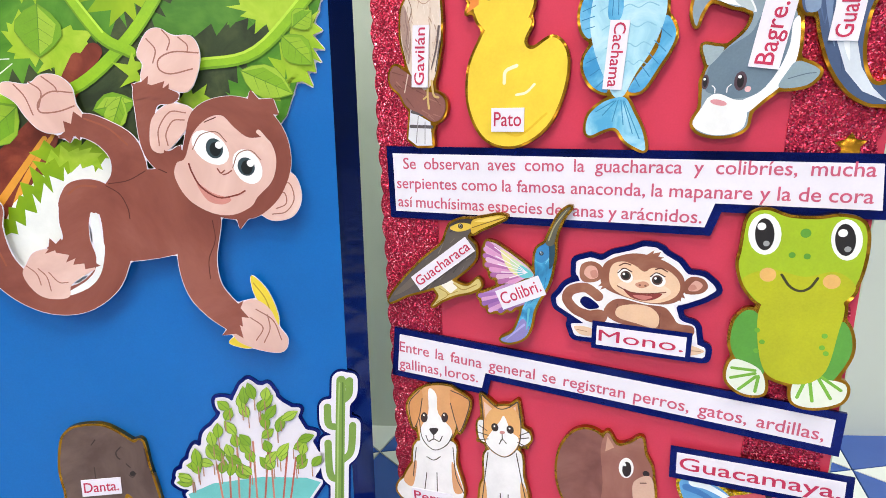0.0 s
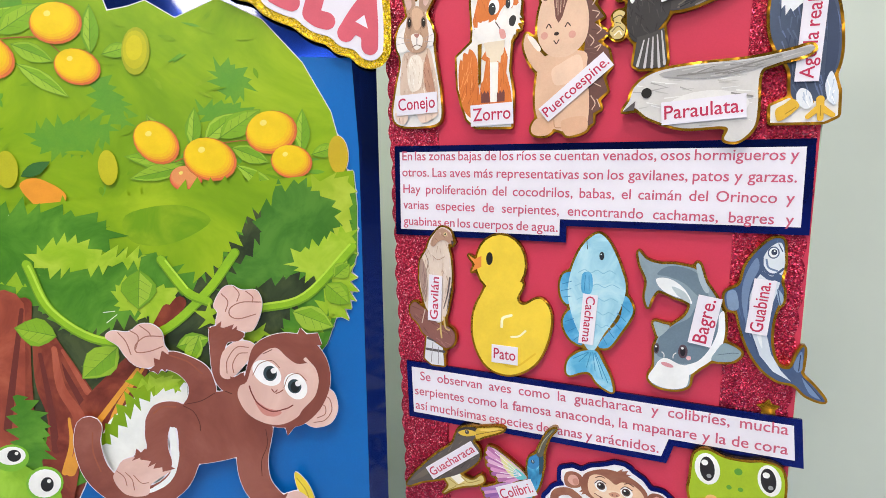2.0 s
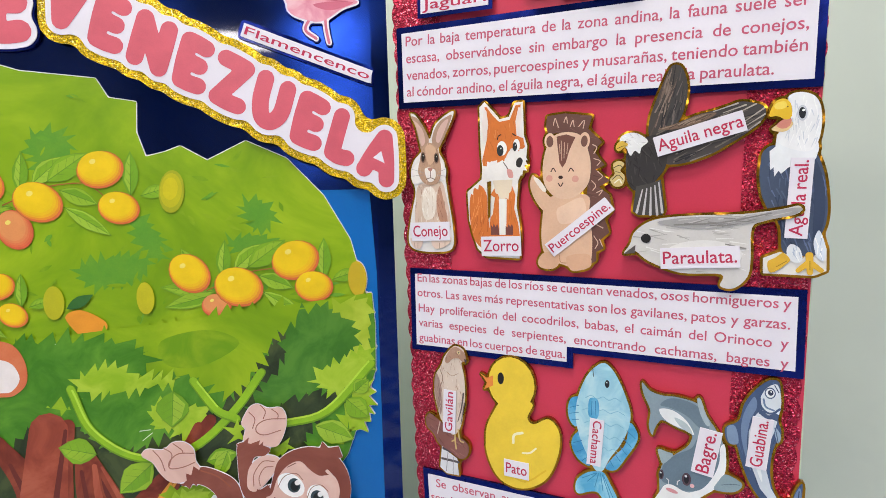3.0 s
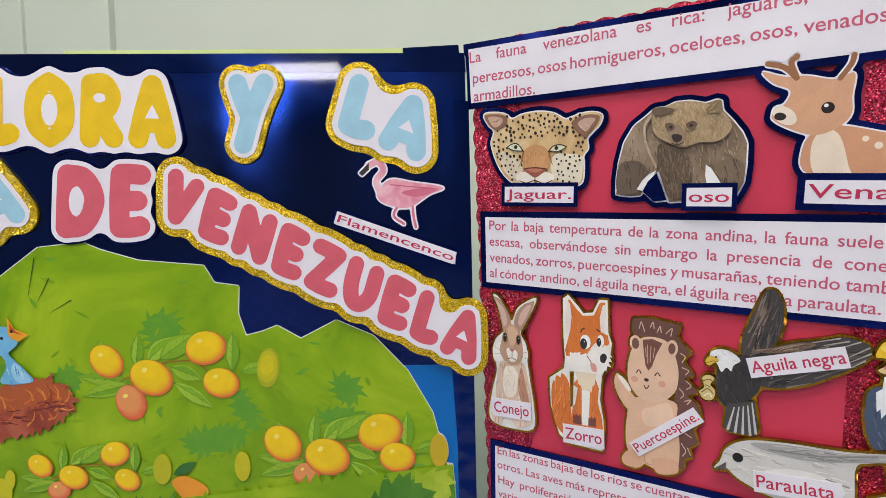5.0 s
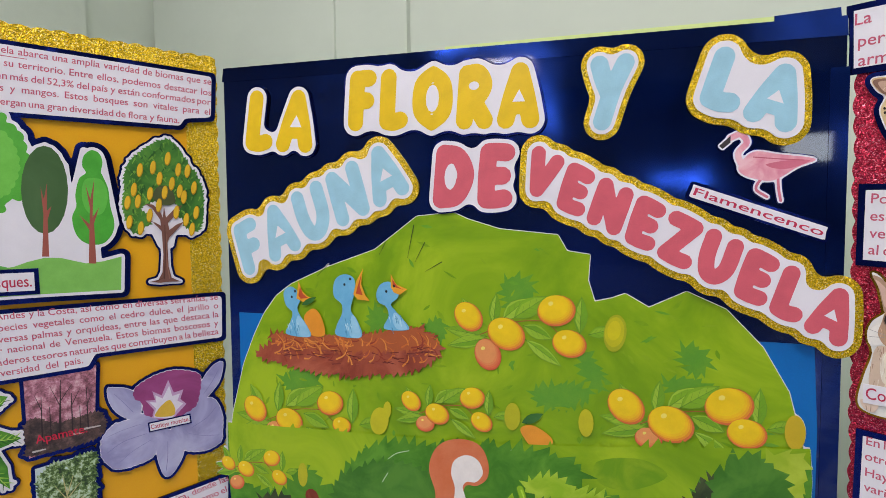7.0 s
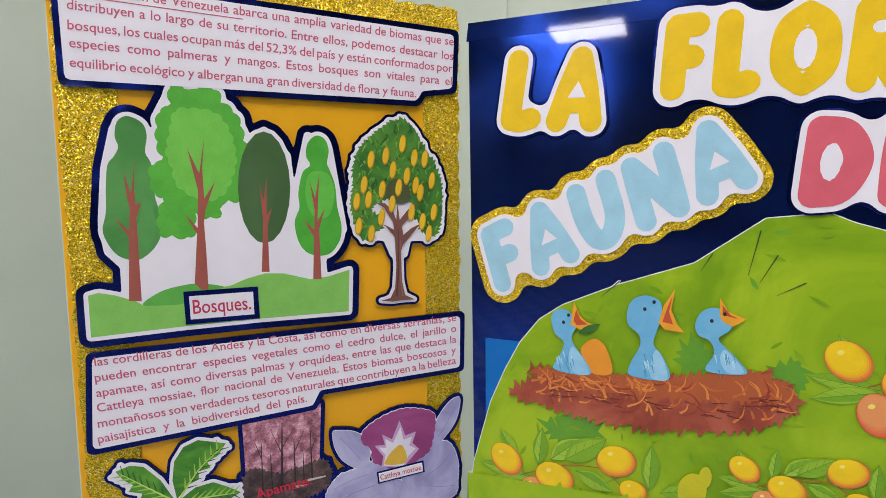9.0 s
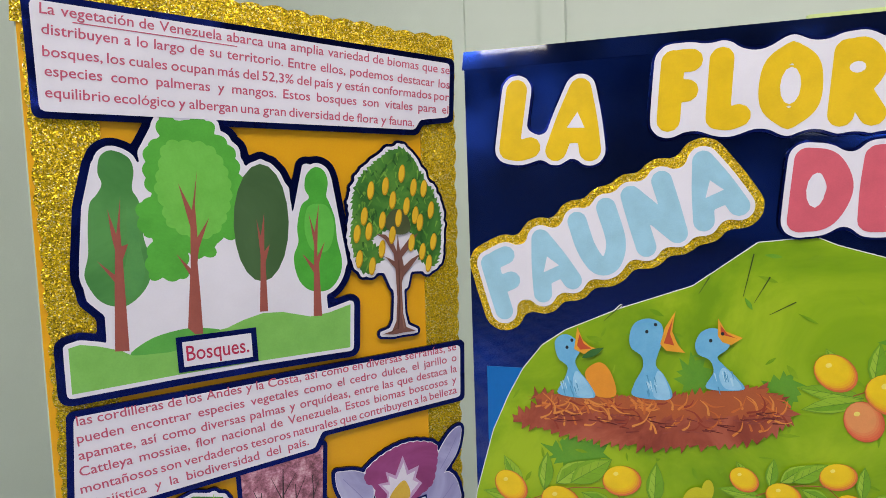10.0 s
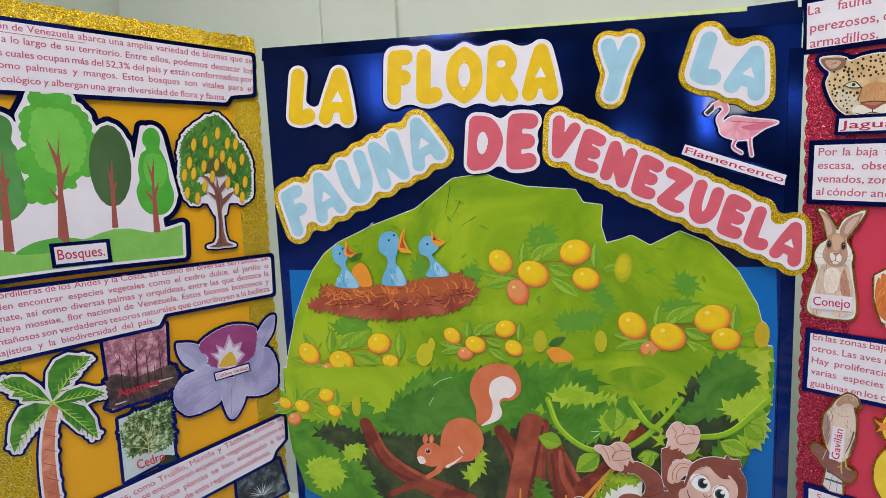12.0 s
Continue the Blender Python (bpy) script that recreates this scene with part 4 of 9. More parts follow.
k.oval("f8f6f4", (84.5, 664.3), (88.7, 664), (84.6, 670)).oval("2e3234", (83, 662.6), (85.8, 662.4), (83.1, 667)).disc("f4f4f4", (83.7, 664.3), 0.5).oval("f8f6f4", (96.7, 666.1), (99.5, 665.9), (96.8, 670.9)).oval("2e3234", (95.3, 664.9), (97.1, 664.8), (95.4, 668.4)).disc("f4f4f4", (95.8, 666.2), 0.4).line("3a2620", 0.9, (80.9, 671.6), (81.9, 674.2), (83.8, 675)).line("3a2620", 0.9, (93.7, 675.1), (96, 673.6))
k.blob("33302f", (96.4, 654.2), (99.2, 656.3), (101.5, 653.9), (99.5, 648.7), (96.3, 649.8)).line("4a302a", 0.7, (85.6, 653), (89.2, 647.5), (91.4, 642.5)).blob("e0a09a", (88.3, 647.5), (92.5, 646.4), (93.3, 641), (89.5, 641.2))
k.poly("dd7a38", (73.8, 627.7), (78.3, 634.4), (91.7, 636.2), (94.8, 627.1), (93.6, 615.9), (96.6, 604.5), (97.8, 594.1), (96.6, 584), (69.5, 583.7), (71.9, 597.8), (73.2, 609.3), (75.2, 611.6), (77.6, 625.3)).fur(["ea9456", "c86a30"], 50, 8, -1.5, 0.3, 0.6).poly(GOLDFOIL, (71.2, 638.3), (74.6, 638.7), (73.2, 609.8), (71.2, 608))
k.poly("ead9c0", (76.1, 639.1), (92.8, 639.3), (91.6, 630.4), (89.7, 628.2), (89, 623.2), (86.7, 625.1), (85.6, 619.7), (83.3, 623.4), (81.4, 621.6), (80.6, 627.5), (78.2, 629)).poly("f2eee8", (80.9, 624.3), (87.6, 624.2), (86.4, 595), (80.6, 595)).poly("7a4640", (73.5, 603.3), (74.9, 601.5), (76, 604.2), (77.4, 601.5), (78.9, 603.7), (79.8, 601.4), (80.6, 595), (73.3, 595)).poly("7a4640", (86.1, 602.3), (87.5, 600.9), (88.5, 603.7), (89.9, 601.4), (91.4, 603.7), (92.3, 601.4), (92.1, 595), (85.9, 595))
k.tag("Zorro", (66.7, 585.6), (96.9, 586.1), 16)
k.done("orange fox paper cut-out with gold foil edge", "cutout", GOLD, GROUP)
k = Cut("porcupine_cutout", R)
k.poly("6e4a42", (121.5, 686.2), (128.9, 686.8), (135.4, 687.1), (155.4, 683.6), (152.4, 674.4), (162.6, 663.8), (156, 658.4), (164.1, 647.1), (157.6, 644.1), (167.7, 635.4), (159.9, 631.1), (167.3, 625), (169.6, 613.6), (163.9, 606.9), (167.1, 596.8), (160.5, 591.2), (162.9, 584.8), (157.5, 582.1), (157.4, 575.2), (151.1, 571.6), (149.2, 601.9), (150.7, 625.4), (153.5, 648.5), (150.3, 665.4), (139.4, 672.1), (128.7, 672.9), (122.1, 672.5), (120.5, 678.2)).fur(["7c574e", "5c3c36"], 120, 6, -0.6, 0.6, 0.8)
k.blob("e4ba9c", (108.5, 641.3), (107, 633.4), (110.9, 622.2), (118.8, 613.2), (127.8, 617.4), (119.1, 628.6), (113.4, 635.4), (110.8, 641.2)).blob("f4e8dc", (109.9, 640.3), (112.5, 634.9), (117.8, 628.6), (119.6, 630.7), (114.4, 638.4)).blob("e4ba9c", (121.3, 624.1), (116.5, 608.8), (115.3, 593.2), (116.9, 582), (122.7, 575.4), (133.7, 571.2), (146.7, 568), (153.2, 573.8), (154.6, 593.3), (152.3, 610.5), (150.7, 625.4)).blob("edcab0", (127.8, 614.4), (134.4, 618.6), (147.3, 623.4), (149.7, 610.5), (138.5, 604.2), (129.8, 604.3)).blob("e0b090", (112.2, 573.8), (116.9, 580.7), (127.2, 580.8), (129.3, 573.3), (123.9, 568.2), (114.8, 568.9)).blob("e0b090", (135.1, 577.9), (151.1, 580.3), (153.6, 571.7), (146.7, 568), (138.1, 567.7)).line("c4906e", 0.7, (129.4, 579.1), (130.2, 573.8), (134.6, 573))
k.blob("e8c2a6", (117.2, 646.1), (120.2, 661.1), (126.5, 670.9), (137.3, 673.1), (147.8, 668.9), (153.1, 654.8), (153.8, 642.2), (150.8, 631.8), (140.9, 623.6), (127.9, 623.9), (119.2, 632.9)).oval("e8c2a6", (123.4, 667.3), (127.7, 667), (123.5, 673.3)).oval("7a544a", (123.3, 666.9), (126, 666.7), (123.4, 671.2)).oval("e8c2a6", (149.4, 665.5), (153.6, 666), (149.5, 672.1)).oval("7a544a", (149.4, 665.5), (151.9, 665.7), (149.5, 669.7))
k.poly("7a4e44", (128.6, 670.3), (136, 671.5), (142.8, 668.9), (138.4, 659.9), (135.3, 650.4), (132.6, 646.6), (130.5, 650.6), (129.4, 660.5)).line("d8b49c", 0.5, (132.1, 666.7), (132.3, 652.2)).line("d8b49c", 0.5, (134.6, 665.7), (134, 653.8)).line("d8b49c", 0.5, (137.2, 664.7), (136.2, 657.1)).line("d8b49c", 0.5, (130.7, 664.3), (131.1, 657.4))
k.line("4a302a", 0.8, (123.8, 644.1), (125.6, 646.6), (127.4, 643.9)).line("4a302a", 0.8, (137.3, 643.4), (139.1, 645.9), (141.2, 643.7)).oval("3a2620", (131.2, 639.4), (133, 639.3), (131.2, 640.7)).line("4a302a", 0.8, (129.4, 634.7), (131.1, 632.5), (132.9, 635)).disc("dda090", (122.4, 638.9), 2.6).disc("dda090", (142.4, 637.7), 2.6)
for c in (((126.2, 679), (127.6, 684), (128.8, 681.3), (130.1, 677)), ((134.4, 680.5), (136.2, 684.5), (137, 679.8)), ((139.1, 677.1), (141.2, 681.6), (142, 676.9)), ((145.4, 676.6), (149.6, 680.8), (148.7, 675.1)), ((155.6, 662.6), (158.5, 660.3), (156.4, 655.9)), ((156.4, 652.1), (160.9, 650.2), (158.8, 647)), ((159.2, 642.4), (162.4, 638.9), (159.6, 636.1)), ((158.2, 626.9), (162.4, 628.5), (159.9, 624.8)), ((154.6, 635.9), (157.5, 632), (155.4, 628.7)), ((158.1, 602.7), (162.6, 600.2)), ((155.9, 594.2), (158.8, 589), (156.7, 584.7)), ((160.1, 591.6), (162.1, 586.5))):
    k.line("d8b8a4", 0.7, *c)
k.tag("Puercoespine.", (122.8, 583.5), (166.6, 617.8), 12)
k.done("brown and beige porcupine paper cut-out with gold foil edge", "cutout", GOLD, GROUP)
k = Cut("black_eagle_cutout", R)
k.blob("4a4340", (194.8, 667.1), (195.5, 678.1), (199.3, 689.5), (203.7, 700.7), (208.4, 710.9), (211.3, 713.2), (215.6, 711.9), (218.9, 704.7), (220, 695.1), (218.3, 683.8), (214.4, 674.5), (206.8, 667.4), (199.3, 664.8)).fur(["7a675c", "5a4c46", "8c7a6e", "2c2a2c"], 120, 13, 1.25, 0.2, 1.1).blob("44403f", (206, 671.3), (208.5, 684.7), (212.4, 699.7), (215.6, 710.8), (219.2, 702.8), (219.7, 693.2), (216.9, 680.1), (212.3, 672)).fur(["5c524e", "343032", "6e6460"], 60, 11, 1.3, 0.15, 0.9)
k.blob("4a4443", (199.3, 668.3), (210.4, 672.2), (224.8, 677.5), (236, 679.9), (245.5, 682.4), (252.1, 684.3), (260.4, 682.7), (266, 680), (267.1, 674.5), (262.3, 667.9), (254.2, 661.9), (245.9, 656.9), (235.6, 651.1), (223.3, 646.8), (212.4, 645), (203.9, 646.7), (199.4, 657.3)).fur(["6e665e", "8a8078", "2c2a2e"], 130, 12, 0.35, 0.2, 1.1).blob("7c6454", (201.2, 670.2), (214.1, 673.4), (228.3, 677.9), (238, 678.2), (231.9, 674.2), (214.1, 669.5)).fur(["a08a78", "5c4a40"], 50, 9, 0.4, 0.2, 0.7)
for a, b in (((236, 679.1), (250.8, 683.3)), ((242.2, 677.8), (255.5, 681.8)), ((248.9, 676.1), (261.4, 681.9)), ((255, 671.1), (266, 678.6)), ((256.4, 668.4), (266.7, 674.9)), ((256.5, 664.7), (263.9, 670))):
    k.taper("b4aaa0", 0.5, 1.1, a, b)
k.blob("3a3636", (180.9, 658.4), (191.8, 664.5), (201.2, 665.8), (206.8, 655.6), (206.2, 643.8), (201.3, 636), (195.6, 630.2), (186, 627.3), (180.9, 632.8), (179.3, 643.1)).fur(["4c4644", "2c2828"], 70, 6, -1.3, 0.6, 0.8).poly("4a4644", (186.4, 630.5), (184, 612.5), (187.9, 609.6), (204.1, 609.3), (205.6, 613.8), (203.2, 634.7), (195.6, 632.2))
for a, b in (((190.7, 627.9), (186.8, 611.6)), ((193.7, 628.6), (191.4, 610.3)), ((196.4, 629.4), (196.1, 609.9)), ((199.1, 630.5), (200.7, 609.8)), ((201.7, 632.8), (204.1, 611.4))):
    k.taper("c8c4c4", 0.8, 1.8, a, b)
k.blob("efeeee", (175.8, 666.5), (181, 668.9), (187.9, 668), (194.4, 662.4), (190.2, 658.2), (188.7, 653.9), (185.6, 656.1), (182.5, 652.7), (179.4, 658.5), (175.4, 661.6)).fur(["d0ccd0", "ffffff"], 30, 4, -0.6, 0.5, 0.5).blob("e0b84a", (172.2, 658.6), (173.5, 662.2), (177, 663.6), (180.9, 660.9), (177.8, 658.6), (174.6, 656.4)).line("7a5a20", 0.5, (173, 658.1), (177, 659.9), (180.2, 659.7)).disc("201c1c", (179, 663), 0.7)
k.blob("d8bf80", (170.2, 646.8), (174.2, 649.5), (178.2, 647.2), (175.4, 642.5), (178.5, 638.2), (176.9, 631.7), (171.3, 631.1), (168.1, 636.2), (171.4, 640.2)).line("5a4a2a", 0.6, (170.2, 644.4), (174.6, 646.2), (177, 644.4)).line("5a4a2a", 0.6, (169.7, 636.1), (173.8, 639.2), (177.3, 635.8)).line("f4ecd8", 0.9, (171.3, 633.6), (174.6, 635.9), (176.1, 633.4)).line("5a4a2a", 0.5, (172.2, 641.8), (175.4, 640.8))
k.tag("Aguila negra", (201, 658), (253.5, 671.4), 14)
k.done("black eagle in flight, paper cut-out with gold foil edge", "cutout", GOLD, GROUP)
k = Cut("white_headed_eagle_cutout", R)
k.poly("ece8e2", (267.5, 579.5), (277.2, 583.8), (290.1, 578.8), (298.8, 599.2), (303.2, 586.4), (303.6, 571.6), (296.6, 568.1), (267.7, 569.1))
k.blob("4a566e", (264.8, 642.6), (266, 650), (270.7, 654.1), (277.1, 652.9), (291.2, 651.3), (296.8, 646.3), (300.8, 633.6), (302.9, 615.5), (302.4, 602.8), (299, 591.9), (296.3, 580.7), (286.8, 582.4), (278.8, 584.2), (276.8, 601.2), (270, 611.8), (265.9, 622), (264.4, 633.3)).fur(["5a6884", "3a4660", "68769a"], 110, 8, -1.4, 0.4, 1.0).blob("3a4660", (294.4, 644.6), (300.3, 630), (301.6, 608.3), (298.4, 591.9), (295.4, 590), (295.5, 619.3))
k.poly("eceef2", (273.8, 661.2), (273, 653.2), (269.8, 650.5), (270.4, 637.9), (272.3, 640), (272.8, 633.7), (275.3, 637.7), (276.6, 635.4), (280.6, 639.2), (288.3, 643.2), (295.7, 644.2), (297.3, 650.9), (295.8, 658.8))
k.blob("f2f2f4", (279.5, 684.4), (285.6, 687), (293.3, 684.4), (297.1, 678.1), (298.3, 667.5), (296.6, 655.2), (291.3, 649.1), (280.3, 652), (274.2, 656.8), (275.9, 664.6), (281.5, 665.3), (280.7, 674.3)).fur(["ffffff", "d4d8e2"], 70, 6, -1.6, 0.4, 0.7)
k.blob("e8c890", (270.8, 665.4), (273.1, 663.1), (279.1, 663), (282.7, 667.7), (278.3, 669.5)).blob("d88a7a", (273.3, 667), (277, 670.3), (281.7, 670.3), (280.3, 665.7), (276.5, 664.6)).blob("edc02e", (270.5, 678.9), (273.3, 682.9), (278, 683.5), (281.2, 679.6), (281.7, 672.4), (278.9, 670.2), (273.8, 672.8), (269.3, 673.2)).blob("f6d860", (271.7, 679.5), (274.2, 681.7), (278, 681.7), (278.7, 678.1), (273.7, 677.1)).disc("8a6a1c", (279.3, 678.4), 0.5)
k.oval("cfd2da", (287.5, 673.7), (290.3, 673.5), (287.4, 678.7)).oval("22242a", (287.5, 673.7), (289.4, 673.5), (287.4, 677.3)).disc("f4f4f4", (288.1, 675.4), 0.8)
k.blob("e8ebf0", (281, 585.4), (283.5, 589.2), (288.3, 586.2), (290.1, 578.8), (286.4, 576.4), (282.1, 580.1)).fur(["ffffff", "b8c4d8"], 20, 5, -1.5, 0.4, 0.7).blob("dfe6f0", (296, 591.9), (298.9, 598.1), (302.6, 587.1), (301.9, 578.3), (298.2, 580.4), (296.5, 585.6)).fur(["ffffff", "b8c4d8"], 20, 6, -1.5, 0.4, 0.7)
k.blob("e4b43a", (270.2, 576.8), (274.7, 580), (279.1, 583.1), (283.1, 578.6), (280, 574.8), (276.2, 571.6), (271.6, 569.9)).taper("e4b43a", 4.5, 3, (279.9, 577.8), (273.6, 571.5)).line("a8801c", 0.5, (281.2, 577.8), (275.5, 573.9)).taper("e4b43a", 4.5, 3.4, (293.8, 581.8), (294.4, 570.2)).taper("e4b43a", 4, 3, (293.9, 577.3), (287.8, 571.6)).taper("e4b43a", 4, 3, (293.9, 577.3), (300.6, 571.9)).line("a8801c", 0.5, (294.2, 578.1), (294.4, 572.1))
k.tag("Aguila real.", (285.9, 594.5), (288.4, 643.7), 13)
k.done("navy and white eagle paper cut-out with gold foil edge", "cutout", GOLD, GROUP)
k = Cut("thrush_cutout", R, 4.5)
k.blob("d6d2cf", (178.2, 581.8), (182.2, 588.5), (186.1, 598.2), (199, 606.2), (223.2, 608.9), (254.7, 609.5), (277.8, 612.5), (286.6, 614.5), (288.5, 611.7), (284.3, 608.4), (267.6, 604.6), (260.4, 599.7), (260.1, 578.6), (258.3, 566.6), (250.2, 558.5), (241.8, 559.8), (242.3, 567.9), (216.3, 568.3), (195.3, 576.1), (185.5, 583.7)).fur(["c0bcb8", "eceae8", "b0aca8"], 130, 9, -0.1, 0.3)
k.blob("aaa7a6", (200.9, 604.6), (223.2, 607.8), (254.8, 608.3), (285.7, 613.3), (285.8, 609.6), (261.6, 603.7), (237.7, 599.5), (215.9, 600.4)).fur(["8c8886", "c4c0be"], 60, 10, 0.1, 0.2).oval("e9e6e4", (230.7, 581.7), (255.3, 582), (230.7, 591.8)).disc("23201f", (193.3, 592.8), 3.4).poly("5c5452", (186.2, 588), (177.8, 581.3), (185.5, 582))
k.line("8c8886", 1.0, (212.2, 602.5), (241.1, 603.8), (271.4, 609.8)).line("8c8886", 1.0, (244.9, 589), (256.9, 586.1))
k.tag("Paraulata.", (204.9, 578.4), (251.9, 580.6), 15)
k.done("pale grey thrush paper cut-out with gold foil edge", "cutout", GOLD, GROUP)
k = Cut("hawk_cutout", R)
k.blob("e2cfc0", (33.2, 495.9), (26.5, 487.9), (22.6, 479), (17.2, 469.8), (15.4, 453.7), (17.9, 439.7), (21.6, 428.1), (31.3, 416.8), (39.1, 424.2), (43, 440.5), (45, 456.4), (44.5, 472.1), (42.5, 483.3), (46, 487.7), (44.8, 495.2), (38.2, 498.4)).fur(["c8a896", "ecdcd0", "b89884"], 110, 5, -1.5, 0.4, 0.6)
k.blob("a88a80", (18.3, 472.1), (22.4, 460.7), (22.7, 444.5), (20.3, 434.2), (16.7, 448.1), (15.8, 462.9)).fur(["8a6e66", "c8b0a4"], 30, 7, -1.5, 0.3, 0.8).taper("6a5a58", 1.6, 0.8, (43.6, 456.4), (41.2, 442.7), (37.3, 430.2)).taper("6a5a58", 1.0, 0.6, (44.2, 447.4), (40.2, 428.4)).line("8a6a58", 0.6, (22, 475.8), (24.2, 468.5), (21.9, 460.7)).line("b08c78", 0.5, (28.4, 474.4), (33.3, 471.2), (39.3, 473.9))
k.blob("b8907a", (31.6, 493.7), (37.2, 497.5), (43.8, 494.7), (47, 489), (44.5, 484.6), (39.7, 487.7), (34.3, 486.5), (29.7, 482.1), (26.8, 484.8)).fur(["98705c", "d4b09c"], 30, 4, -1.2, 0.5, 0.6).disc("e8d8a0", (40.4, 492.6), 1.5).disc("221814", (40.4, 492.6), 0.8).poly("5a4a48", (45.1, 488.1), (47.9, 486.3), (46.3, 483.2))
k.poly("dddce0", (21.3, 407.7), (25.6, 401.3), (35.6, 395.8), (36.6, 380.1), (24.8, 380), (18.3, 384.8)).line("5a5456", 2.2, (22.1, 403), (29.7, 401.1)).line("5a5456", 2.2, (20.7, 393.3), (36.5, 392.5)).line("8a8488", 0.6, (26.6, 399.9), (24.4, 382)).line("8a8488", 0.6, (31.6, 396), (31, 381.1))
k.blob("8c5a52", (6, 428.9), (9.9, 433.8), (15.5, 431.2), (24, 424.9), (31.3, 416.8), (42.2, 414.1), (46.9, 408.3), (45.2, 399.8), (38.1, 396), (28.2, 401.5), (18.1, 406.6), (13.3, 414.9), (6.7, 421.3)).fur(["a06e64", "744640"], 40, 8, -0.6, 0.3, 0.9).line("d8c0b0", 0.8, (20, 427.6), (16.9, 416)).line("d0b070", 1.5, (34.5, 422.6), (34.2, 412.3), (34.9, 404.8)).line("d0b070", 1.5, (37.5, 422.7), (38.7, 413.5), (42.1, 411.8)).line("d0b070", 1.2, (34.2, 413.2), (31.1, 411.1))
k.tag("Gavilán", (28.8, 420.3), (31.1, 456.7), 12)
k.done("pale brown hawk on a branch, paper cut-out with gold foil edge", "cutout", GOLD, GROUP)
k = Cut("duck_cutout", R)
k.blob("f2cf3e", (80.1, 454.8), (70.7, 443.5), (63.7, 426.6), (64.1, 403.6), (75, 384), (94.9, 379.3), (115, 391), (125.4, 412.8), (127.1, 433.5), (118.7, 443.9), (105.8, 437.9), (100.6, 443), (104.6, 456)).oval("f2cf3e", (87.1, 470.1), (107.2, 470.1), (87.4, 493.1))
k.poly("e88a3c", (60.1, 476.1), (65.7, 473.1), (71.4, 475.7), (71.1, 466.9), (62.6, 462.4), (65.6, 468.7)).oval("1f1a18", (78.1, 473.9), (80.9, 474), (78.3, 479.1))
k.line("fbf3c8", 2.2, (87.7, 418.7), (88.7, 425.8), (95.9, 428.8)).line("fbf3c8", 1.6, (95.7, 411.1), (102, 412.3), (107.3, 417)).line("e8bd2a", 1.4, (81.3, 392), (97.2, 385.9), (115.1, 399))
k.tag("Pato", (80.9, 396), (99.2, 395.6), 15)
k.done("yellow duck paper cut-out with gold foil edge", "cutout", GOLD, GROUP)
k = Cut("blue_fish_cutout", R)
FIN = mottle("print_fin", "3f92c6", "55a6d2", "74bade", 60)
k.blob(FIN, (144.7, 464.1), (137.5, 464.8), (134.3, 455.7), (136, 445.4), (141.6, 442.3)).blob(FIN, (144.9, 437.4), (138.5, 433), (136.9, 424.5), (142.2, 414.2), (151.1, 410.1), (149.8, 418.9)).blob(FIN, (181.6, 450.3), (187.2, 442.9), (186.3, 435), (179.2, 422.6), (171.1, 410.6), (163.3, 410.5), (168.6, 419.9), (178.2, 432.6))
k.blob(mottle("print_fish", "92c6dc", "a8d6e6", "c0e2ec", 45), (161.7, 495.7), (152.3, 488.1), (145.8, 476.2), (141.5, 462), (140.4, 447.6), (144.1, 431.1), (150.3, 416.8), (155.5, 407.5), (161, 407.9), (167.1, 419.9), (175.2, 432.5), (180.9, 446.7), (182.1, 458.5), (178.9, 470.2), (174.3, 481.9), (168.5, 491.7))
for u, v, w in ((161.8, 467.4, 13.4), (161.9, 457.0, 15.9), (162.1, 446.6, 14.8), (162.2, 436.0, 12.5), (162.3, 426.2, 10.2)):
    k.line("86bcd4", 0.6, *[(u + w * f, v + (1.1 if i % 2 else -1.1)) for i, f in enumerate((-1, -0.67, -0.33, 0, 0.33, 0.67, 1))])
k.blob(FIN, (151.7, 466.1), (157.6, 465.8), (158.8, 456.2), (156.6, 450.1), (151.1, 451.2), (150.3, 458)).line("2f7cae", 0.5, (153.3, 464.1), (152.7, 452.8)).line("2f7cae", 0.5, (156, 464.2), (156.2, 452.9))
for a, b in (((143.1, 459.2), (135.9, 456.6)), ((142.8, 453.4), (135.5, 451.6)), ((142.8, 447.7), (137.6, 446.7)), ((144.9, 430.3), (138.5, 427.5)), ((146.6, 423.7), (141, 420.1)), ((149.1, 417.2), (145.1, 413.5)), ((179.5, 443.9), (185.5, 438.5)), ((176.6, 437.4), (182.7, 431.2)), ((173.7, 430.8), (179.1, 424.6)), ((170.1, 424.1), (174.7, 417.9)), ((166.3, 418.2), (169.5, 412.6))):
    k.line("2f7cae", 0.5, a, b)
k.oval("20252c", (165, 479.3), (166.7, 478.9), (165.3, 482.4)).disc("e8f0f4", (164.6, 480.4), 0.5).line("20252c", 0.5, (154.2, 490.8), (154.6, 484.1))
k.blob(mottle("print_fish_tail", "56aad4", "78c0de", "a4d6ea", 50), (156.3, 406.7), (148.4, 404), (141.1, 397.1), (139.5, 388.3), (142.4, 385.1), (150.5, 388.4), (157.3, 389), (162.6, 381.9), (169.3, 377.4), (174.4, 376.3), (172.3, 387), (167.4, 397.1), (162.2, 406.3))
for a, b in (((156.7, 405.1), (149.2, 396.9)), ((157.9, 405.1), (154.9, 393.1)), ((159.5, 405.3), (161.3, 391.1)), ((160.7, 404.9), (166.8, 385.7)), ((161.5, 404.6), (170.8, 382.7)), ((155.6, 405), (145.2, 399.1))):
    k.line("3c8cb8", 0.6, a, b)
k.tag("Cachama", (157.3, 448.7), (154.2, 412.9), 11)
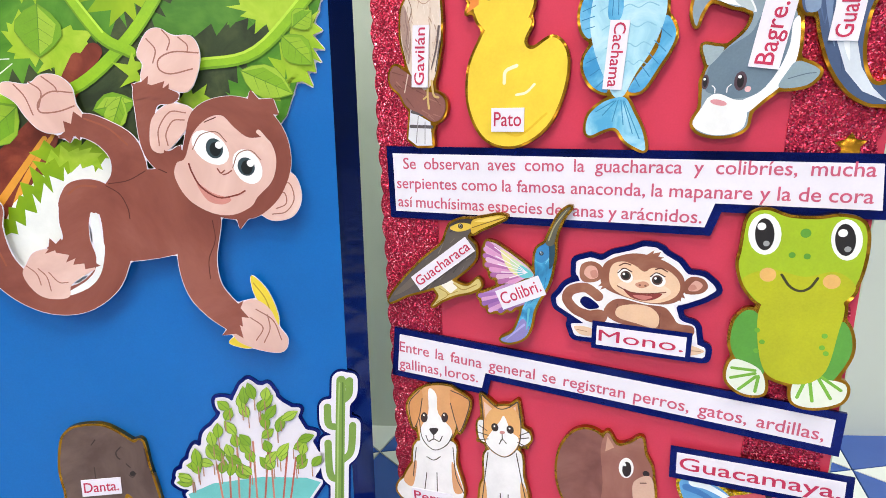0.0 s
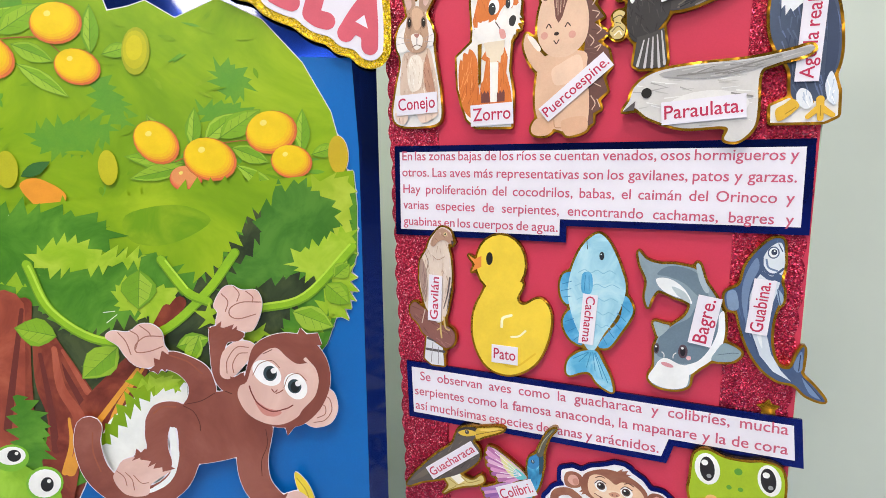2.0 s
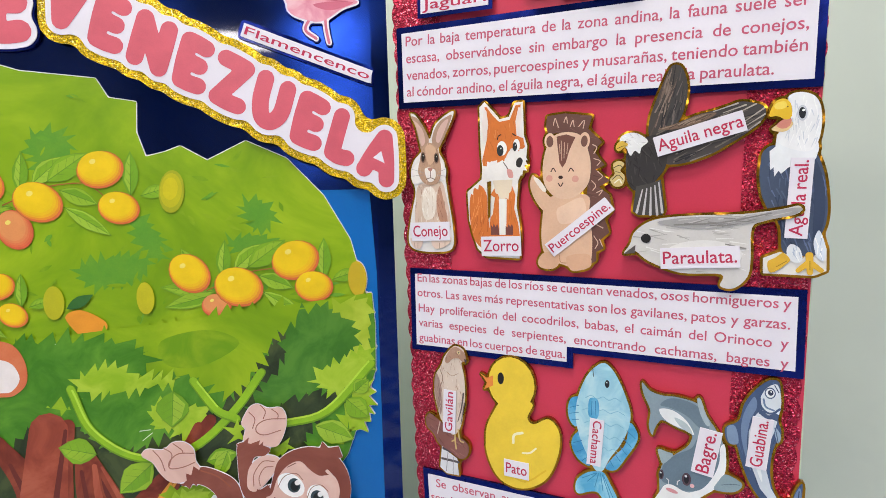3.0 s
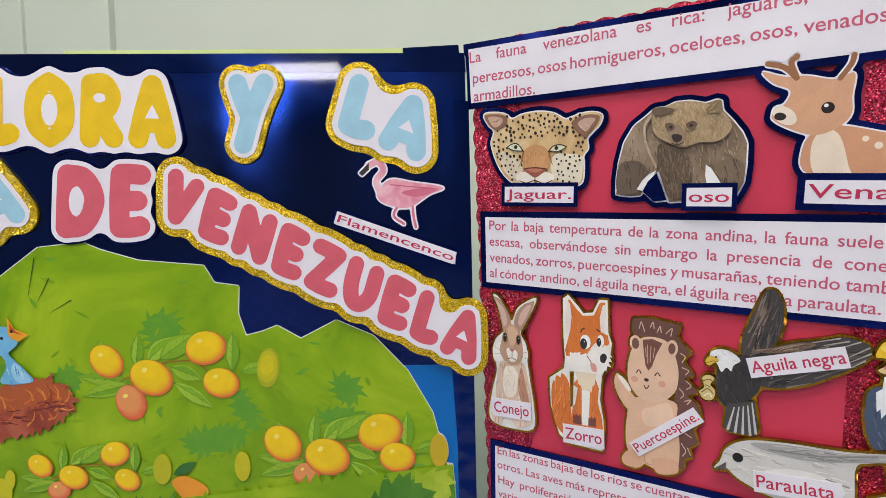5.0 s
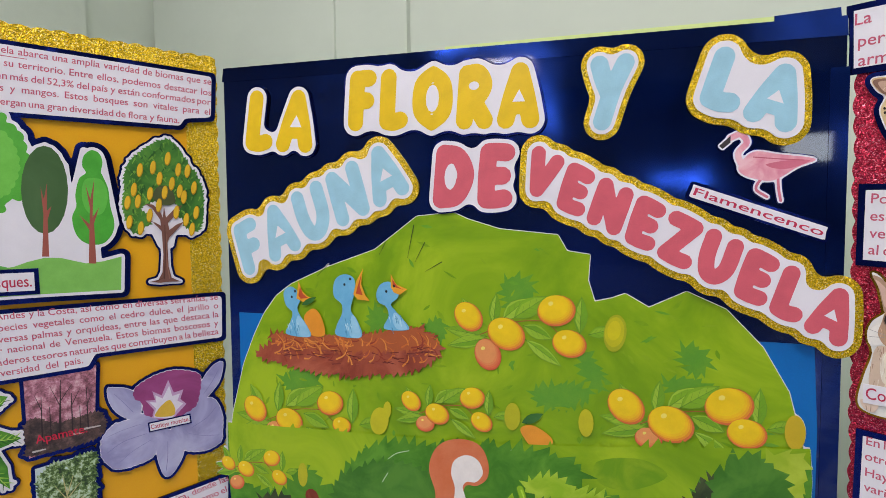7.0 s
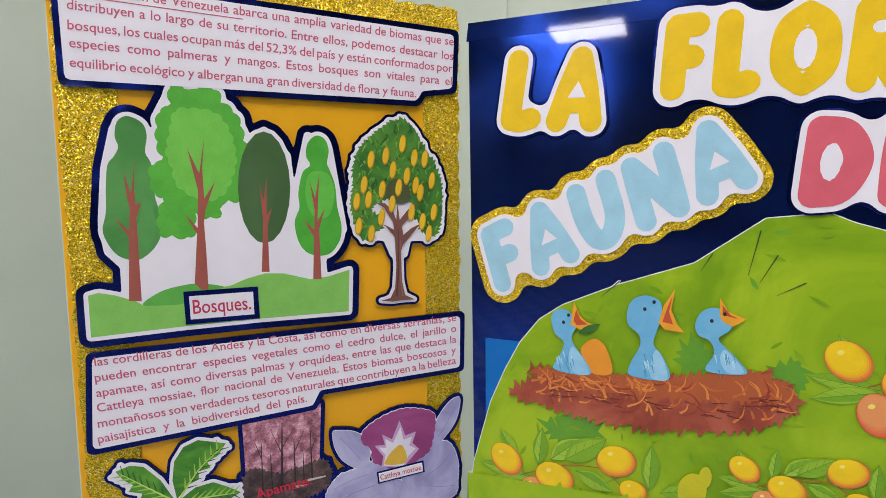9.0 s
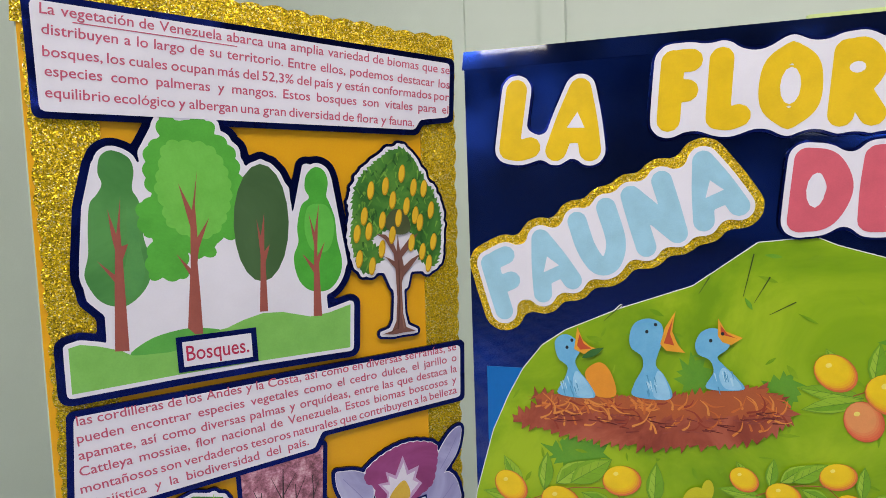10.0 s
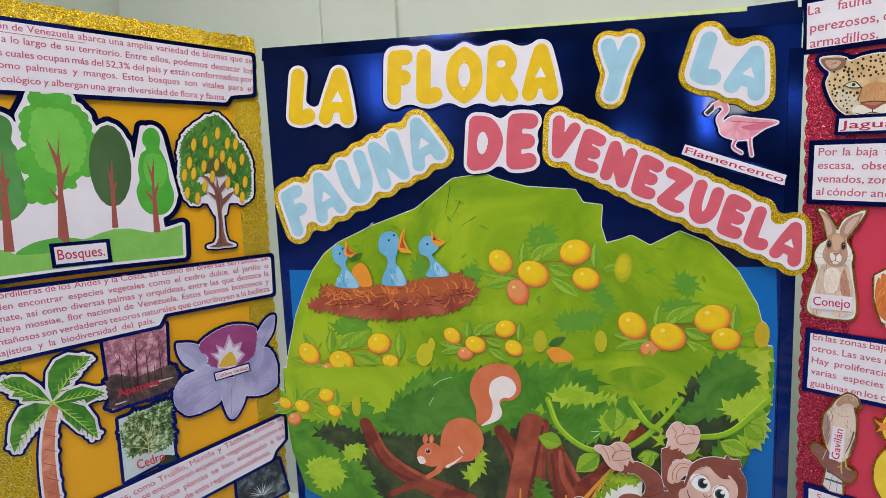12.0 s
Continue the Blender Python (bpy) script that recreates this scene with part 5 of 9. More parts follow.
k.done("light blue fish paper cut-out with gold foil edge", "cutout", GOLD, GROUP)
k = Cut("grey_catfish_cutout", R)
k.blob("8a9ca8", (190.5, 483.6), (196, 477.9), (204.8, 475.2), (215, 475.2), (228.5, 472.2), (233.7, 464.9), (239.9, 455.7), (244.8, 446.7), (247.2, 435.6), (246.2, 422.5), (242.5, 412.8), (236.1, 406.6), (228.1, 398.1), (226.1, 388.1), (218.3, 384.1), (207.6, 384.3), (200.3, 388.8), (202.9, 400), (202.9, 412), (205.4, 422.1), (213.2, 430.3), (222.1, 438.4), (225.2, 446.1), (222.7, 449.8), (215.9, 451.5), (208.9, 454.8), (203.7, 455.8), (199.6, 449.2), (197.7, 443.3), (195.3, 451), (196.4, 462.6), (191.8, 474.1))
k.blob("6c7f8e", (203.3, 467.6), (208.3, 472.9), (216.8, 474), (228.6, 470), (234.5, 460.4), (237.6, 448.3), (229.2, 454.4), (221.3, 461.8), (210.9, 466.2)).blob("eceef0", (203, 464.6), (212, 464.7), (221.4, 458), (226.5, 448), (219.3, 451.2), (210.7, 454), (204.6, 458.9)).blob("b8c4ca", (213.2, 459.4), (221.5, 455.8), (225.4, 448.3), (217.5, 452.7)).blob("a8b6c0", (228.3, 475.1), (230.6, 475.8), (233.6, 466.7), (236.9, 457.5), (234.3, 456.8), (230.4, 464.8))
k.blob("6a7e8e", (204.4, 409.3), (206.1, 422.1), (214.9, 431.1), (224.9, 437.7), (229.5, 446.9), (236.9, 450.1), (242.9, 439.9), (242.7, 428), (238.4, 416.3), (231.1, 406.2), (219.3, 403.7), (210.5, 406.2)).blob("eef0f2", (246.9, 443), (247.4, 424.5), (241.9, 410.8), (233, 402.1), (225.8, 396), (222.1, 401.6), (232.1, 407.4), (239.3, 417.9), (243.3, 429.9), (243.8, 441.1))
k.blob("9fb0b8", (201.9, 432.9), (207.9, 432), (212.5, 430.2), (205.7, 422.1), (203.1, 426.7)).blob("8a9fa8", (246.9, 421.4), (252.4, 420.3), (258.3, 415.8), (253.9, 409.8), (245.9, 408.1), (240, 409.2), (243, 415.9)).line("5c6e7c", 0.5, (244.1, 412.9), (252, 415), (256.5, 415.3))
k.blob("f2f2f2", (203.6, 400), (206.6, 405.1), (211.5, 406.7), (219.3, 403.3), (225.6, 401.4), (225.4, 388.8), (218.2, 384.5), (207.6, 384.7), (199.2, 390.3))
k.oval("54404a", (204.2, 413.3), (206, 413), (204.5, 417.3)).oval("1e181e", (204.2, 413.3), (205.3, 413.1), (204.3, 416.1)).disc("f0f0f0", (203.8, 414.8), 0.7).oval("54404a", (221.7, 412.9), (224.8, 412.7), (221.9, 418)).oval("1e181e", (221.7, 412.9), (223.4, 412.8), (221.8, 416.4)).disc("f0f0f0", (221.3, 415.2), 0.9).line("e8e8ea", 0.6, (207.9, 411.1), (209.3, 409.7), (209.4, 407.3)).line("e8e8ea", 0.6, (217.3, 411.4), (215.6, 409.7), (215.4, 407.3)).oval("dc98a0", (211.7, 401.9), (215.9, 401), (211.6, 403.5)).disc("e8b8bc", (225.6, 408.5), 1.6)
k.tag("Bagre.", (232.2, 420.8), (237.6, 451.9), 15)
k.done("grey and white catfish paper cut-out with gold foil edge", "cutout", GOLD, GROUP)
k = Cut("dark_fish_cutout", R)
k.blob("46597c", (275.6, 495.2), (270.8, 493), (263.9, 485.5), (258.3, 475.7), (255.3, 463.3), (247.4, 457.7), (246.8, 450.4), (249.3, 445.3), (253.7, 446.2), (257.5, 432.4), (262.9, 418), (271.3, 405.6), (280.8, 399), (289.8, 397.6), (297.5, 390.7), (307.7, 388.2), (301.4, 397.3), (293.7, 405.6), (294.5, 415.8), (294.2, 423.9), (290.8, 418), (287.6, 408.7), (281.7, 408.3), (277.4, 415.3), (275.3, 426), (275.5, 438.7), (277.8, 449.4), (280.5, 453), (281, 460.1), (279.1, 467), (280.5, 477.4), (279.5, 492.7)).fur(["526890", "3a4a6c"], 70, 8, -1.6, 0.3, 0.8)
k.blob("7288aa", (264.1, 481.7), (258.1, 468.6), (256.7, 454.3), (259.3, 439.8), (263.3, 427.6), (260.5, 446.4), (262, 463.3), (266.2, 475)).poly("d4dce6", (268.1, 473.2), (264, 465.8), (261.5, 456.2), (261.5, 445.4), (264.1, 429.8), (269.2, 415.4), (277.4, 405), (288.5, 399.3), (281.8, 406.5), (275.8, 417), (272.3, 431.3), (273, 445.7), (276.7, 457.5), (278.6, 466), (273.7, 468)).blob("eef2f6", (266.4, 466.9), (264.2, 456.2), (264.3, 443.6), (266.9, 429.2), (270.5, 420.3), (269.2, 433), (269, 447.4), (271.8, 459.9))
k.blob("dde4ec", (272.5, 489.8), (278.1, 492.1), (280.5, 482.5), (279.9, 472.9), (276.6, 468.7), (270.6, 471.5), (267.6, 477.1), (268.7, 483.4)).line("46597c", 1.5, (267.6, 482.7), (268.2, 476.4), (271.8, 471.8), (275.9, 471.5), (279.8, 475)).line("46597c", 3.0, (268.5, 471.5), (273.1, 468.4), (277.7, 470.1)).line("6c82a4", 1.2, (270.1, 480.9), (271.5, 475.7), (276.4, 473.6)).line("3a4a6c", 0.6, (276.5, 491.5), (279, 486.6))
k.disc("46597c", (273.9, 485.7), 3.4, 1.2).disc("eef2f4", (273.9, 485.7), 2.7, 1.2).disc("2a3650", (274.2, 486), 1.7, 1.2).disc("f4f4f4", (274.4, 486.7), 0.5)
k.blob("9aaec6", (277.1, 461.7), (280.2, 458.3), (281, 454.1), (279.2, 450.5), (277.4, 456.5)).line("46597c", 0.6, (277.4, 461.1), (278.6, 455.5), (279.4, 451.3)).blob("8096b4", (247.8, 457), (253, 458.9), (255.2, 447), (249.3, 446.1)).blob("7088ac", (289, 410.7), (293, 420.7), (294.2, 410), (291.6, 406.2)).blob("7088ac", (294.1, 403.5), (300, 397.1), (305.4, 389.7), (298.8, 392.7)).line("2c3a58", 0.6, (294.4, 403.5), (305.9, 389.4)).line("2c3a58", 0.6, (292.6, 418.1), (292.1, 407.3))
k.tag("Guabina.", (266.4, 431.7), (270, 465.9), 13)
k.done("slate blue fish paper cut-out with gold foil edge", "cutout", GOLD, GROUP)
k = Cut("black_bird_cutout", R, 4.8)
k.blob("d2be78", (35.2, 281.3), (46.5, 288.2), (52.1, 284.5), (61.5, 282.4), (69.2, 288.4), (71.3, 283.3), (63.6, 278.4), (52.7, 275.2), (41.6, 269.9), (33.8, 264.7), (39, 273)).poly("f0eadc", (41, 281.4), (48.7, 287.1), (53.7, 280.4), (48.4, 275.7)).line("a88a3c", 0.7, (50.8, 283.5), (58, 279.5), (68.3, 284.2)).line("a88a3c", 0.7, (39.6, 279.1), (46.1, 274.6), (37, 267.7)).line("a88a3c", 0.6, (46.1, 274.6), (53.7, 277.9))
k.blob("5c534e", (-1.5, 264.1), (2.3, 272.6), (14.8, 286.8), (29.1, 300.7), (42.8, 312), (46.5, 320.4), (49.6, 325.4), (56, 328.5), (64.4, 329.6), (65.6, 323.3), (62.1, 318), (67.1, 312.6), (68.2, 305.5), (65.2, 299.2), (55.2, 290.2), (44.2, 282.9), (28.2, 276.3), (14.1, 271.5)).fur(["6e645c", "463e3a", "7c7268"], 80, 7, 0.8, 0.3, 0.8).blob("6e6258", (2.2, 270.3), (21.8, 288.7), (38.1, 301.4), (31, 290.3), (14.3, 275.9))
k.blob("3a302c", (48.3, 324.9), (54.8, 329.2), (64.8, 330.4), (66.4, 327.3), (56, 326.9)).blob("d8b23e", (65.6, 329.3), (74.7, 332), (84.7, 333.9), (89.8, 332.6), (80.7, 327.6), (72.6, 324.1), (65.5, 320.5)).blob("eccc66", (67.3, 328.9), (76.7, 331.7), (85.9, 333.2), (77.9, 329.4)).line("7a5c1c", 0.6, (65.6, 324.5), (75.4, 328.1), (89, 332.6)).blob("e0bc48", (49.2, 323.7), (56, 327.3), (63.5, 327.2), (65.2, 324.5), (58.9, 321.8), (52.9, 321.5)).disc("2a2622", (57.2, 325.3), 1.9).disc("8a8070", (57.2, 325.3), 1.2).disc("1a1614", (57.2, 325.3), 0.8).disc("f4f4f4", (56.8, 326.1), 0.4)
k.tag("Guacharaca", (22.5, 281.7), (62.9, 312.4), 12)
k.done("black bird with a yellow beak, paper cut-out with gold foil edge", "cutout", GOLD, GROUP)
k = Cut("hummingbird_cutout", R, 4.8)
k.blob("d8b0c8", (75.3, 313.9), (80.6, 315), (88.6, 310.8), (98.5, 304.4), (106.3, 298.3), (108.6, 293.4), (100.5, 291.1), (90.6, 287), (84.5, 288.5), (80.4, 293.5), (76.4, 300), (75.2, 306.8))
for i, t in enumerate(((76.9, 314), (75.3, 310), (74.8, 305.5), (76.8, 302.9), (76, 299.2), (79.2, 296.2), (80, 292.2), (84.1, 291.3), (85.3, 287.8), (92.6, 287.6))):
    k.taper(("b46ca4", "d898c4", "a860a0", "e0b4d0")[i % 4], 1.0, 3.6, (107.1, 294.8), t)
k.blob("e2dc9c", (85.8, 310.6), (97.7, 303.5), (105.5, 297.8), (106.7, 294), (97.7, 292.9), (90.6, 298.3)).blob("c4dcb0", (92.5, 304.8), (100.4, 301.4), (106.7, 296.4), (102.4, 292.9), (95.3, 296.3)).blob("6cc4cc", (99.3, 300.5), (105.5, 297.8), (108.6, 294.2), (102.4, 291.7), (97.7, 294.5))
for t in ((81.8, 311.9), (82.5, 305.7), (84.1, 300.2), (86.5, 294.8), (92.2, 291.2)):
    k.taper("f0e4ec", 0.4, 0.8, (104.4, 295.8), t)
k.blob("b88cc0", (69.9, 276.9), (78.3, 281), (92.6, 287.2), (108.3, 285.4), (106.5, 276.5), (96.6, 270.6), (84.4, 266.8), (77.4, 266.8), (78.6, 272), (73.2, 271), (72.4, 274.2))
for i, t in enumerate(((70.8, 276.6), (73.2, 273.9), (73.6, 271), (78.2, 269.4), (78.2, 266.5), (85.6, 266.9), (92.6, 269.3))):
    k.taper(("a870b4", "d8a0cc", "9460a8")[i % 3], 1.0, 3.4, (105.6, 283.2), t)
k.blob(mottle("print_humming", "2c78a8", "3f98c8", "6cc0dc", 60), (110.7, 312.2), (114.5, 315.5), (118.2, 317.2), (120.9, 310.9), (121.1, 299.5), (117.9, 287.5), (112.3, 277.1), (108.9, 268.6), (107, 258.2), (102.7, 249.4), (92.6, 244.3), (85.6, 245.9), (94.6, 252.5), (99.4, 263.5), (101.8, 271.9), (105.6, 280.4), (109.4, 292.7), (109.3, 304.4)).fur(["8cd0e4", "2a6a9c", "5cb4d4"], 80, 7, -1.9, 0.25, 0.7)
k.blob("8f84c0", (105.8, 256.8), (101.5, 248.4), (92.6, 244.7), (86.4, 246), (95.4, 253.1), (101, 262.9)).taper("b0a8dc", 1.6, 0.6, (102.6, 258.9), (89.7, 246.4)).taper("62b8c8", 1.6, 0.8, (105.7, 270.3), (104.3, 255.8)).blob("3a84bc", (110, 309.8), (113.7, 314.7), (118.2, 316.5), (119.8, 309.7), (115, 303.6), (110.1, 304.8)).blob("24485a", (118.2, 318.4), (122.3, 316.7), (122.1, 304.5), (119.2, 299.7), (119, 310.8))
k.blob("5c5a4c", (116.7, 316.4), (120.3, 326), (124.5, 334.7), (129.5, 340), (132.3, 340.5), (127.4, 333.7), (124, 325.1), (121.6, 315.9)).taper("a8a078", 1.0, 0.5, (118.5, 318.8), (122.4, 328.7), (129.8, 339)).disc("141820", (113.8, 309.7), 1.5).disc("6a7a84", (113.8, 309.7), 0.9).disc("e8eef0", (113.4, 310.5), 0.4)
k.tag("Colibri.", (86.5, 275.3), (113.2, 287.6), 14)
k.done("rainbow hummingbird paper cut-out with gold foil edge", "cutout", GOLD, GROUP)
k = Cut("small_monkey_cutout", R)
k.poly("f0eef0", (123.7, 278.2), (127.4, 282.5), (136.5, 289.2), (143.6, 291.8), (136.6, 296.9), (136.8, 304.5), (144.9, 307.3), (152, 305.2), (158.8, 310.1), (170.5, 313.5), (176.9, 316.4), (183.5, 316.1), (188.5, 312.2), (196.7, 307.5), (201.9, 300.5), (211.2, 299.9), (216.8, 295.1), (217.8, 293.1), (212, 288.6), (202.9, 284.1), (195.8, 281.5), (198.9, 271.6), (208.2, 267.2), (209.7, 258.6), (148.2, 262.1), (142.7, 263.7), (131.4, 270.3), (124.9, 274)).blob(NAVYEDGE, (139, 277.4), (141.1, 281.5), (145.8, 280.5), (151.3, 275.3), (144.2, 273.3)).poly("f0eef0", (134.2, 261.1), (147.4, 262), (147.7, 254.5), (136.6, 254.6)).poly("f0eef0", (204, 257.8), (214.7, 254.8), (214.4, 249.6), (204.5, 250))
FURRY = mottle("print_small_fur", "86503e", "935c48", "a06a54", 30)
k.line(FURRY, 6.6, (148, 268.3), (136.9, 271.4), (130.5, 278.5), (132.9, 285), (141.6, 287.7), (147.4, 284.9), (150.4, 282.5)).blob(FURRY, (140.7, 267.5), (146, 272.4), (153.2, 273.5), (156.8, 269.7), (153.5, 264.3), (144.5, 264.7)).blob(FURRY, (158.2, 279.8), (154.2, 273.7), (156.9, 269.3), (165.8, 265.4), (183, 263.3), (196.2, 262.7), (204.5, 260.1), (208.4, 264.3), (207.1, 268.9), (199.1, 269.8), (195.5, 274.5), (190.4, 279.5), (178.8, 280.1), (165.1, 282.4)).line("744436", 0.6, (162.5, 278.4), (162.1, 270.7)).line("744436", 0.6, (188.3, 275.2), (188.2, 265.5)).blob("e4bd9c", (162.9, 276.5), (162.8, 270), (176.1, 266.6), (186.2, 265.2), (187.8, 272.9), (182.2, 278.6), (172.1, 279.4))
k.blob(FURRY, (138.1, 297), (139.7, 303.6), (146.8, 305.6), (152.5, 301.9), (151.4, 294.3), (145.4, 291.5), (140, 292.2)).blob("dda898", (141, 297.2), (143.3, 302.3), (148.3, 302), (149.9, 296.1), (145.4, 293.8)).blob("c88a7a", (144.9, 298.7), (148.4, 300.1), (149.6, 296.1), (146.4, 294.7)).blob(FURRY, (200.1, 294.6), (204.1, 300), (211.3, 299.5), (214.1, 294.5), (210.4, 290.2), (202, 289.4)).blob("dda898", (203.9, 294.3), (207.3, 298.1), (211.2, 295.6), (208.7, 291.9), (204, 291.4)).blob("c88a7a", (203.6, 293.9), (206.3, 295.5), (208, 293.2), (204.7, 291.5))
k.blob(FURRY, (151.4, 294.3), (153.1, 303.8), (158.8, 308.7), (168.9, 312.3), (178.8, 312.2), (190.3, 308.4), (198.7, 302), (201.3, 295.1), (199.7, 285.9), (191.9, 281.5), (178.7, 281.2), (165, 284.3), (155.1, 288.2)).poly(FURRY, (178.2, 311.8), (182.9, 315.4), (182.3, 313.2), (186.8, 314.5), (185.3, 311.6), (188.9, 311.2), (183.9, 308.7)).poly(FURRY, (152.8, 292.6), (150.1, 289.3), (152.9, 289.9), (151.6, 287.2), (155.8, 289.1)).poly(FURRY, (200.4, 289.6), (202.2, 286.2), (199.6, 287), (199.8, 284.1), (196.8, 285.7))
k.blob("ecc6a4", (156.8, 298.5), (159, 305), (165.7, 307), (172.6, 304.6), (177.7, 301.3), (182.5, 304.2), (190.6, 303.5), (197.3, 297.9), (198.7, 291.3), (194.9, 285.5), (185.3, 281.5), (173.6, 282.5), (163.2, 286), (157.8, 291.1)).blob("f2d4b8", (161.9, 291.5), (174.6, 296), (186.3, 294.4), (194, 289.7), (186.8, 283.9), (173.5, 284.4))
k.oval("f6f2ee", (166.5, 297.8), (171.2, 297.1), (165.9, 302.2)).disc("5a4038", (166.8, 297.9), 3.2).disc("1c1614", (166.8, 297.9), 2.2).disc("f4f4f4", (165.7, 298.9), 0.8).oval("f6f2ee", (185.8, 296.6), (190.4, 296.3), (185.3, 300.9)).disc("5a4038", (185.5, 296.6), 3.2).disc("1c1614", (185.5, 296.6), 2.2).disc("f4f4f4", (184.5, 297.6), 0.8).line("4a2c24", 0.7, (162, 299.3), (165.6, 302.6), (170.4, 300.7)).line("4a2c24", 0.7, (181.5, 298.4), (184.9, 301.2), (189.9, 299.1)).line("6a4034", 0.8, (162.8, 304.2), (166.1, 305.9), (169.5, 305.1)).line("6a4034", 0.8, (184.2, 303.3), (187.3, 304.3), (191, 302.4))
k.blob("cf9478", (172.8, 293.2), (177.7, 295.1), (181.1, 293.2), (177.6, 290.7), (174.2, 291.1)).disc("8a5a48", (175.5, 292.4), 0.7).disc("8a5a48", (178.8, 292.3), 0.7).blob("8a3a36", (165.8, 289.3), (171.7, 287.2), (180.1, 286.9), (188.9, 288.1), (184.5, 284), (177, 282.5), (170.1, 284.4)).blob("d08078", (171.8, 285.3), (178.5, 286), (183.5, 285.4), (177.9, 283)).line("7a4034", 0.7, (162, 290.8), (170, 287.4), (180.1, 287.3), (190.8, 289.1))
k.blob("e8c4a4", (135.7, 260.5), (146.4, 260.3), (146.6, 255.1), (139.2, 255.4)).line("b88a6c", 0.5, (137.3, 258.3), (143.9, 257.6)).blob("e8c4a4", (204.7, 256.4), (211.2, 255.4), (214.8, 253.3), (209.3, 250.3), (205.1, 250.4)).line("b88a6c", 0.5, (207.2, 253), (212.9, 253.1))
k.tag("Mono.", (151.8, 256.2), (202.9, 255.1), 13, edge=3.0)
k.done("small brown monkey cut from printed paper, on navy foil", "cutout", NAVYBACK, GROUP)
k = Cut("frog_cutout", R, 4.0)
k.blob("5a9e3a", (238, 284), (229.8, 277), (228.7, 260.1), (237.1, 246.5), (247.2, 245.5), (246.3, 272.5)).blob("5a9e3a", (282, 281.9), (287.2, 274.1), (287.5, 260.4), (278, 241.3), (271.8, 247.4), (276.6, 269.3))
k.blob("e6ecda", (228.4, 248.1), (232.9, 252.5), (245.6, 247), (248.3, 233.3), (237.8, 230.8), (228.5, 237.6)).blob("e6ecda", (263.5, 244.7), (274.7, 246.5), (287.6, 245), (286.6, 234.1), (273.7, 228.1), (263, 230.6))
for a, b in (((242.6, 246.6), (230.3, 246.6)), ((242.8, 244.8), (230.2, 240.1)), ((243.5, 243), (235.1, 233.4)), ((244.7, 243.2), (243.7, 233.3)), ((269, 247), (265.2, 233.3)), ((270.2, 246.4), (272.8, 232.3)), ((274.7, 246.5), (281.4, 235.4)), ((275.6, 248), (285.8, 241.2))):
    k.line("78b43a", 1.8, a, b)
k.blob("b6ba18", (243.4, 289.8), (242, 268.4), (247.3, 247.3), (257.9, 241.6), (269.4, 242.8), (277.5, 251.9), (280.7, 273.3), (281.2, 293.6), (263.5, 302))
k.blob("a4c01e", (229.9, 319.7), (231.8, 338.2), (240.1, 342.8), (251.5, 339), (265.1, 338.6), (275.5, 340.4), (285.6, 337), (288.3, 323.4), (286.1, 303.9), (278.4, 290), (265.3, 284.5), (245.1, 286.5), (234, 295.9), (229, 309.4)).blob("b6ba18", (232, 303), (245, 309), (262, 306), (276, 310), (286, 302), (279, 290.5), (266, 284.5), (246, 286), (235, 295.5))
k.oval("f4f4f0", (240.4, 329), (248.6, 329.5), (239.3, 340.8)).oval("f4f4f0", (279, 327.9), (286.1, 328.4), (277.6, 339.2)).oval("211c1c", (240.4, 329), (245.2, 329.3), (239.6, 338.2)).oval("211c1c", (278.4, 327.9), (283.1, 328.1), (277.4, 336.7)).disc("f4f4f0", (238.6, 333.5), 2.2).disc("f4f4f0", (276.9, 331.6), 2.2).disc("a0a0a0", (241.7, 323.8), 1.6).disc("a0a0a0", (280, 322.9), 1.6)
k.line("3c3a1c", 1.4, (250.8, 306.3), (255.3, 299.9), (260.6, 297.6), (265.1, 300.1), (268.1, 305.7)).disc("e6b46a", (244, 305.8), 4.2).disc("e6b46a", (274.7, 304.3), 4.2).disc("5f9e34", (260, 330.7), 2.6).disc("5f9e34", (254.7, 318), 1.7).disc("5f9e34", (261.9, 317.7), 1.7)
for c in ((241.6, 272), (244.6, 265.1), (242.1, 259.3), (274.8, 272.6), (274.2, 265.5), (276.4, 262.3)):
    k.disc("6fae34", c, 1.5)
k.done("lime green frog paper cut-out with gold foil edge", "cutout", GOLD, GROUP)
k = Cut("dog_cutout", R)
INKLINE = ink("4a3c36")
k.blob("efebec", (14.8, 148.5), (9.6, 121.6), (-2.4, 108.3), (-4.1, 98.3), (8.1, 92.3), (43.3, 98), (54.2, 111.2), (48.3, 135.8), (46, 155)).blob("dca070", (13.6, 131.9), (5.5, 120.7), (1.8, 110.3), (8.8, 106.8), (12.4, 117.1)).blob("dca070", (44.5, 137.4), (49.9, 126.2), (53.4, 113), (45.7, 112))
k.blob("e0a46e", (19.7, 192.6), (27.7, 198.8), (42.7, 201.2), (49, 196.7), (49.4, 175), (45.2, 158.8), (29.4, 144.6), (18, 152.1), (15.9, 171.1)).blob("d8975e", (18.9, 194.4), (8.5, 181), (9, 169.7), (13.5, 160.1), (17.9, 171.4), (21.5, 188.1)).blob("d8975e", (45.4, 198.9), (55.4, 195.9), (60.7, 189.4), (52.3, 164.6), (48.3, 172), (44.7, 187.5))
k.blob("f6f3f2", (26.6, 195.7), (33.1, 193), (34.4, 177), (45.4, 164.6), (40.3, 151.3), (29.4, 144.1), (18.8, 148.3), (18.9, 161.3), (25.8, 175.4))
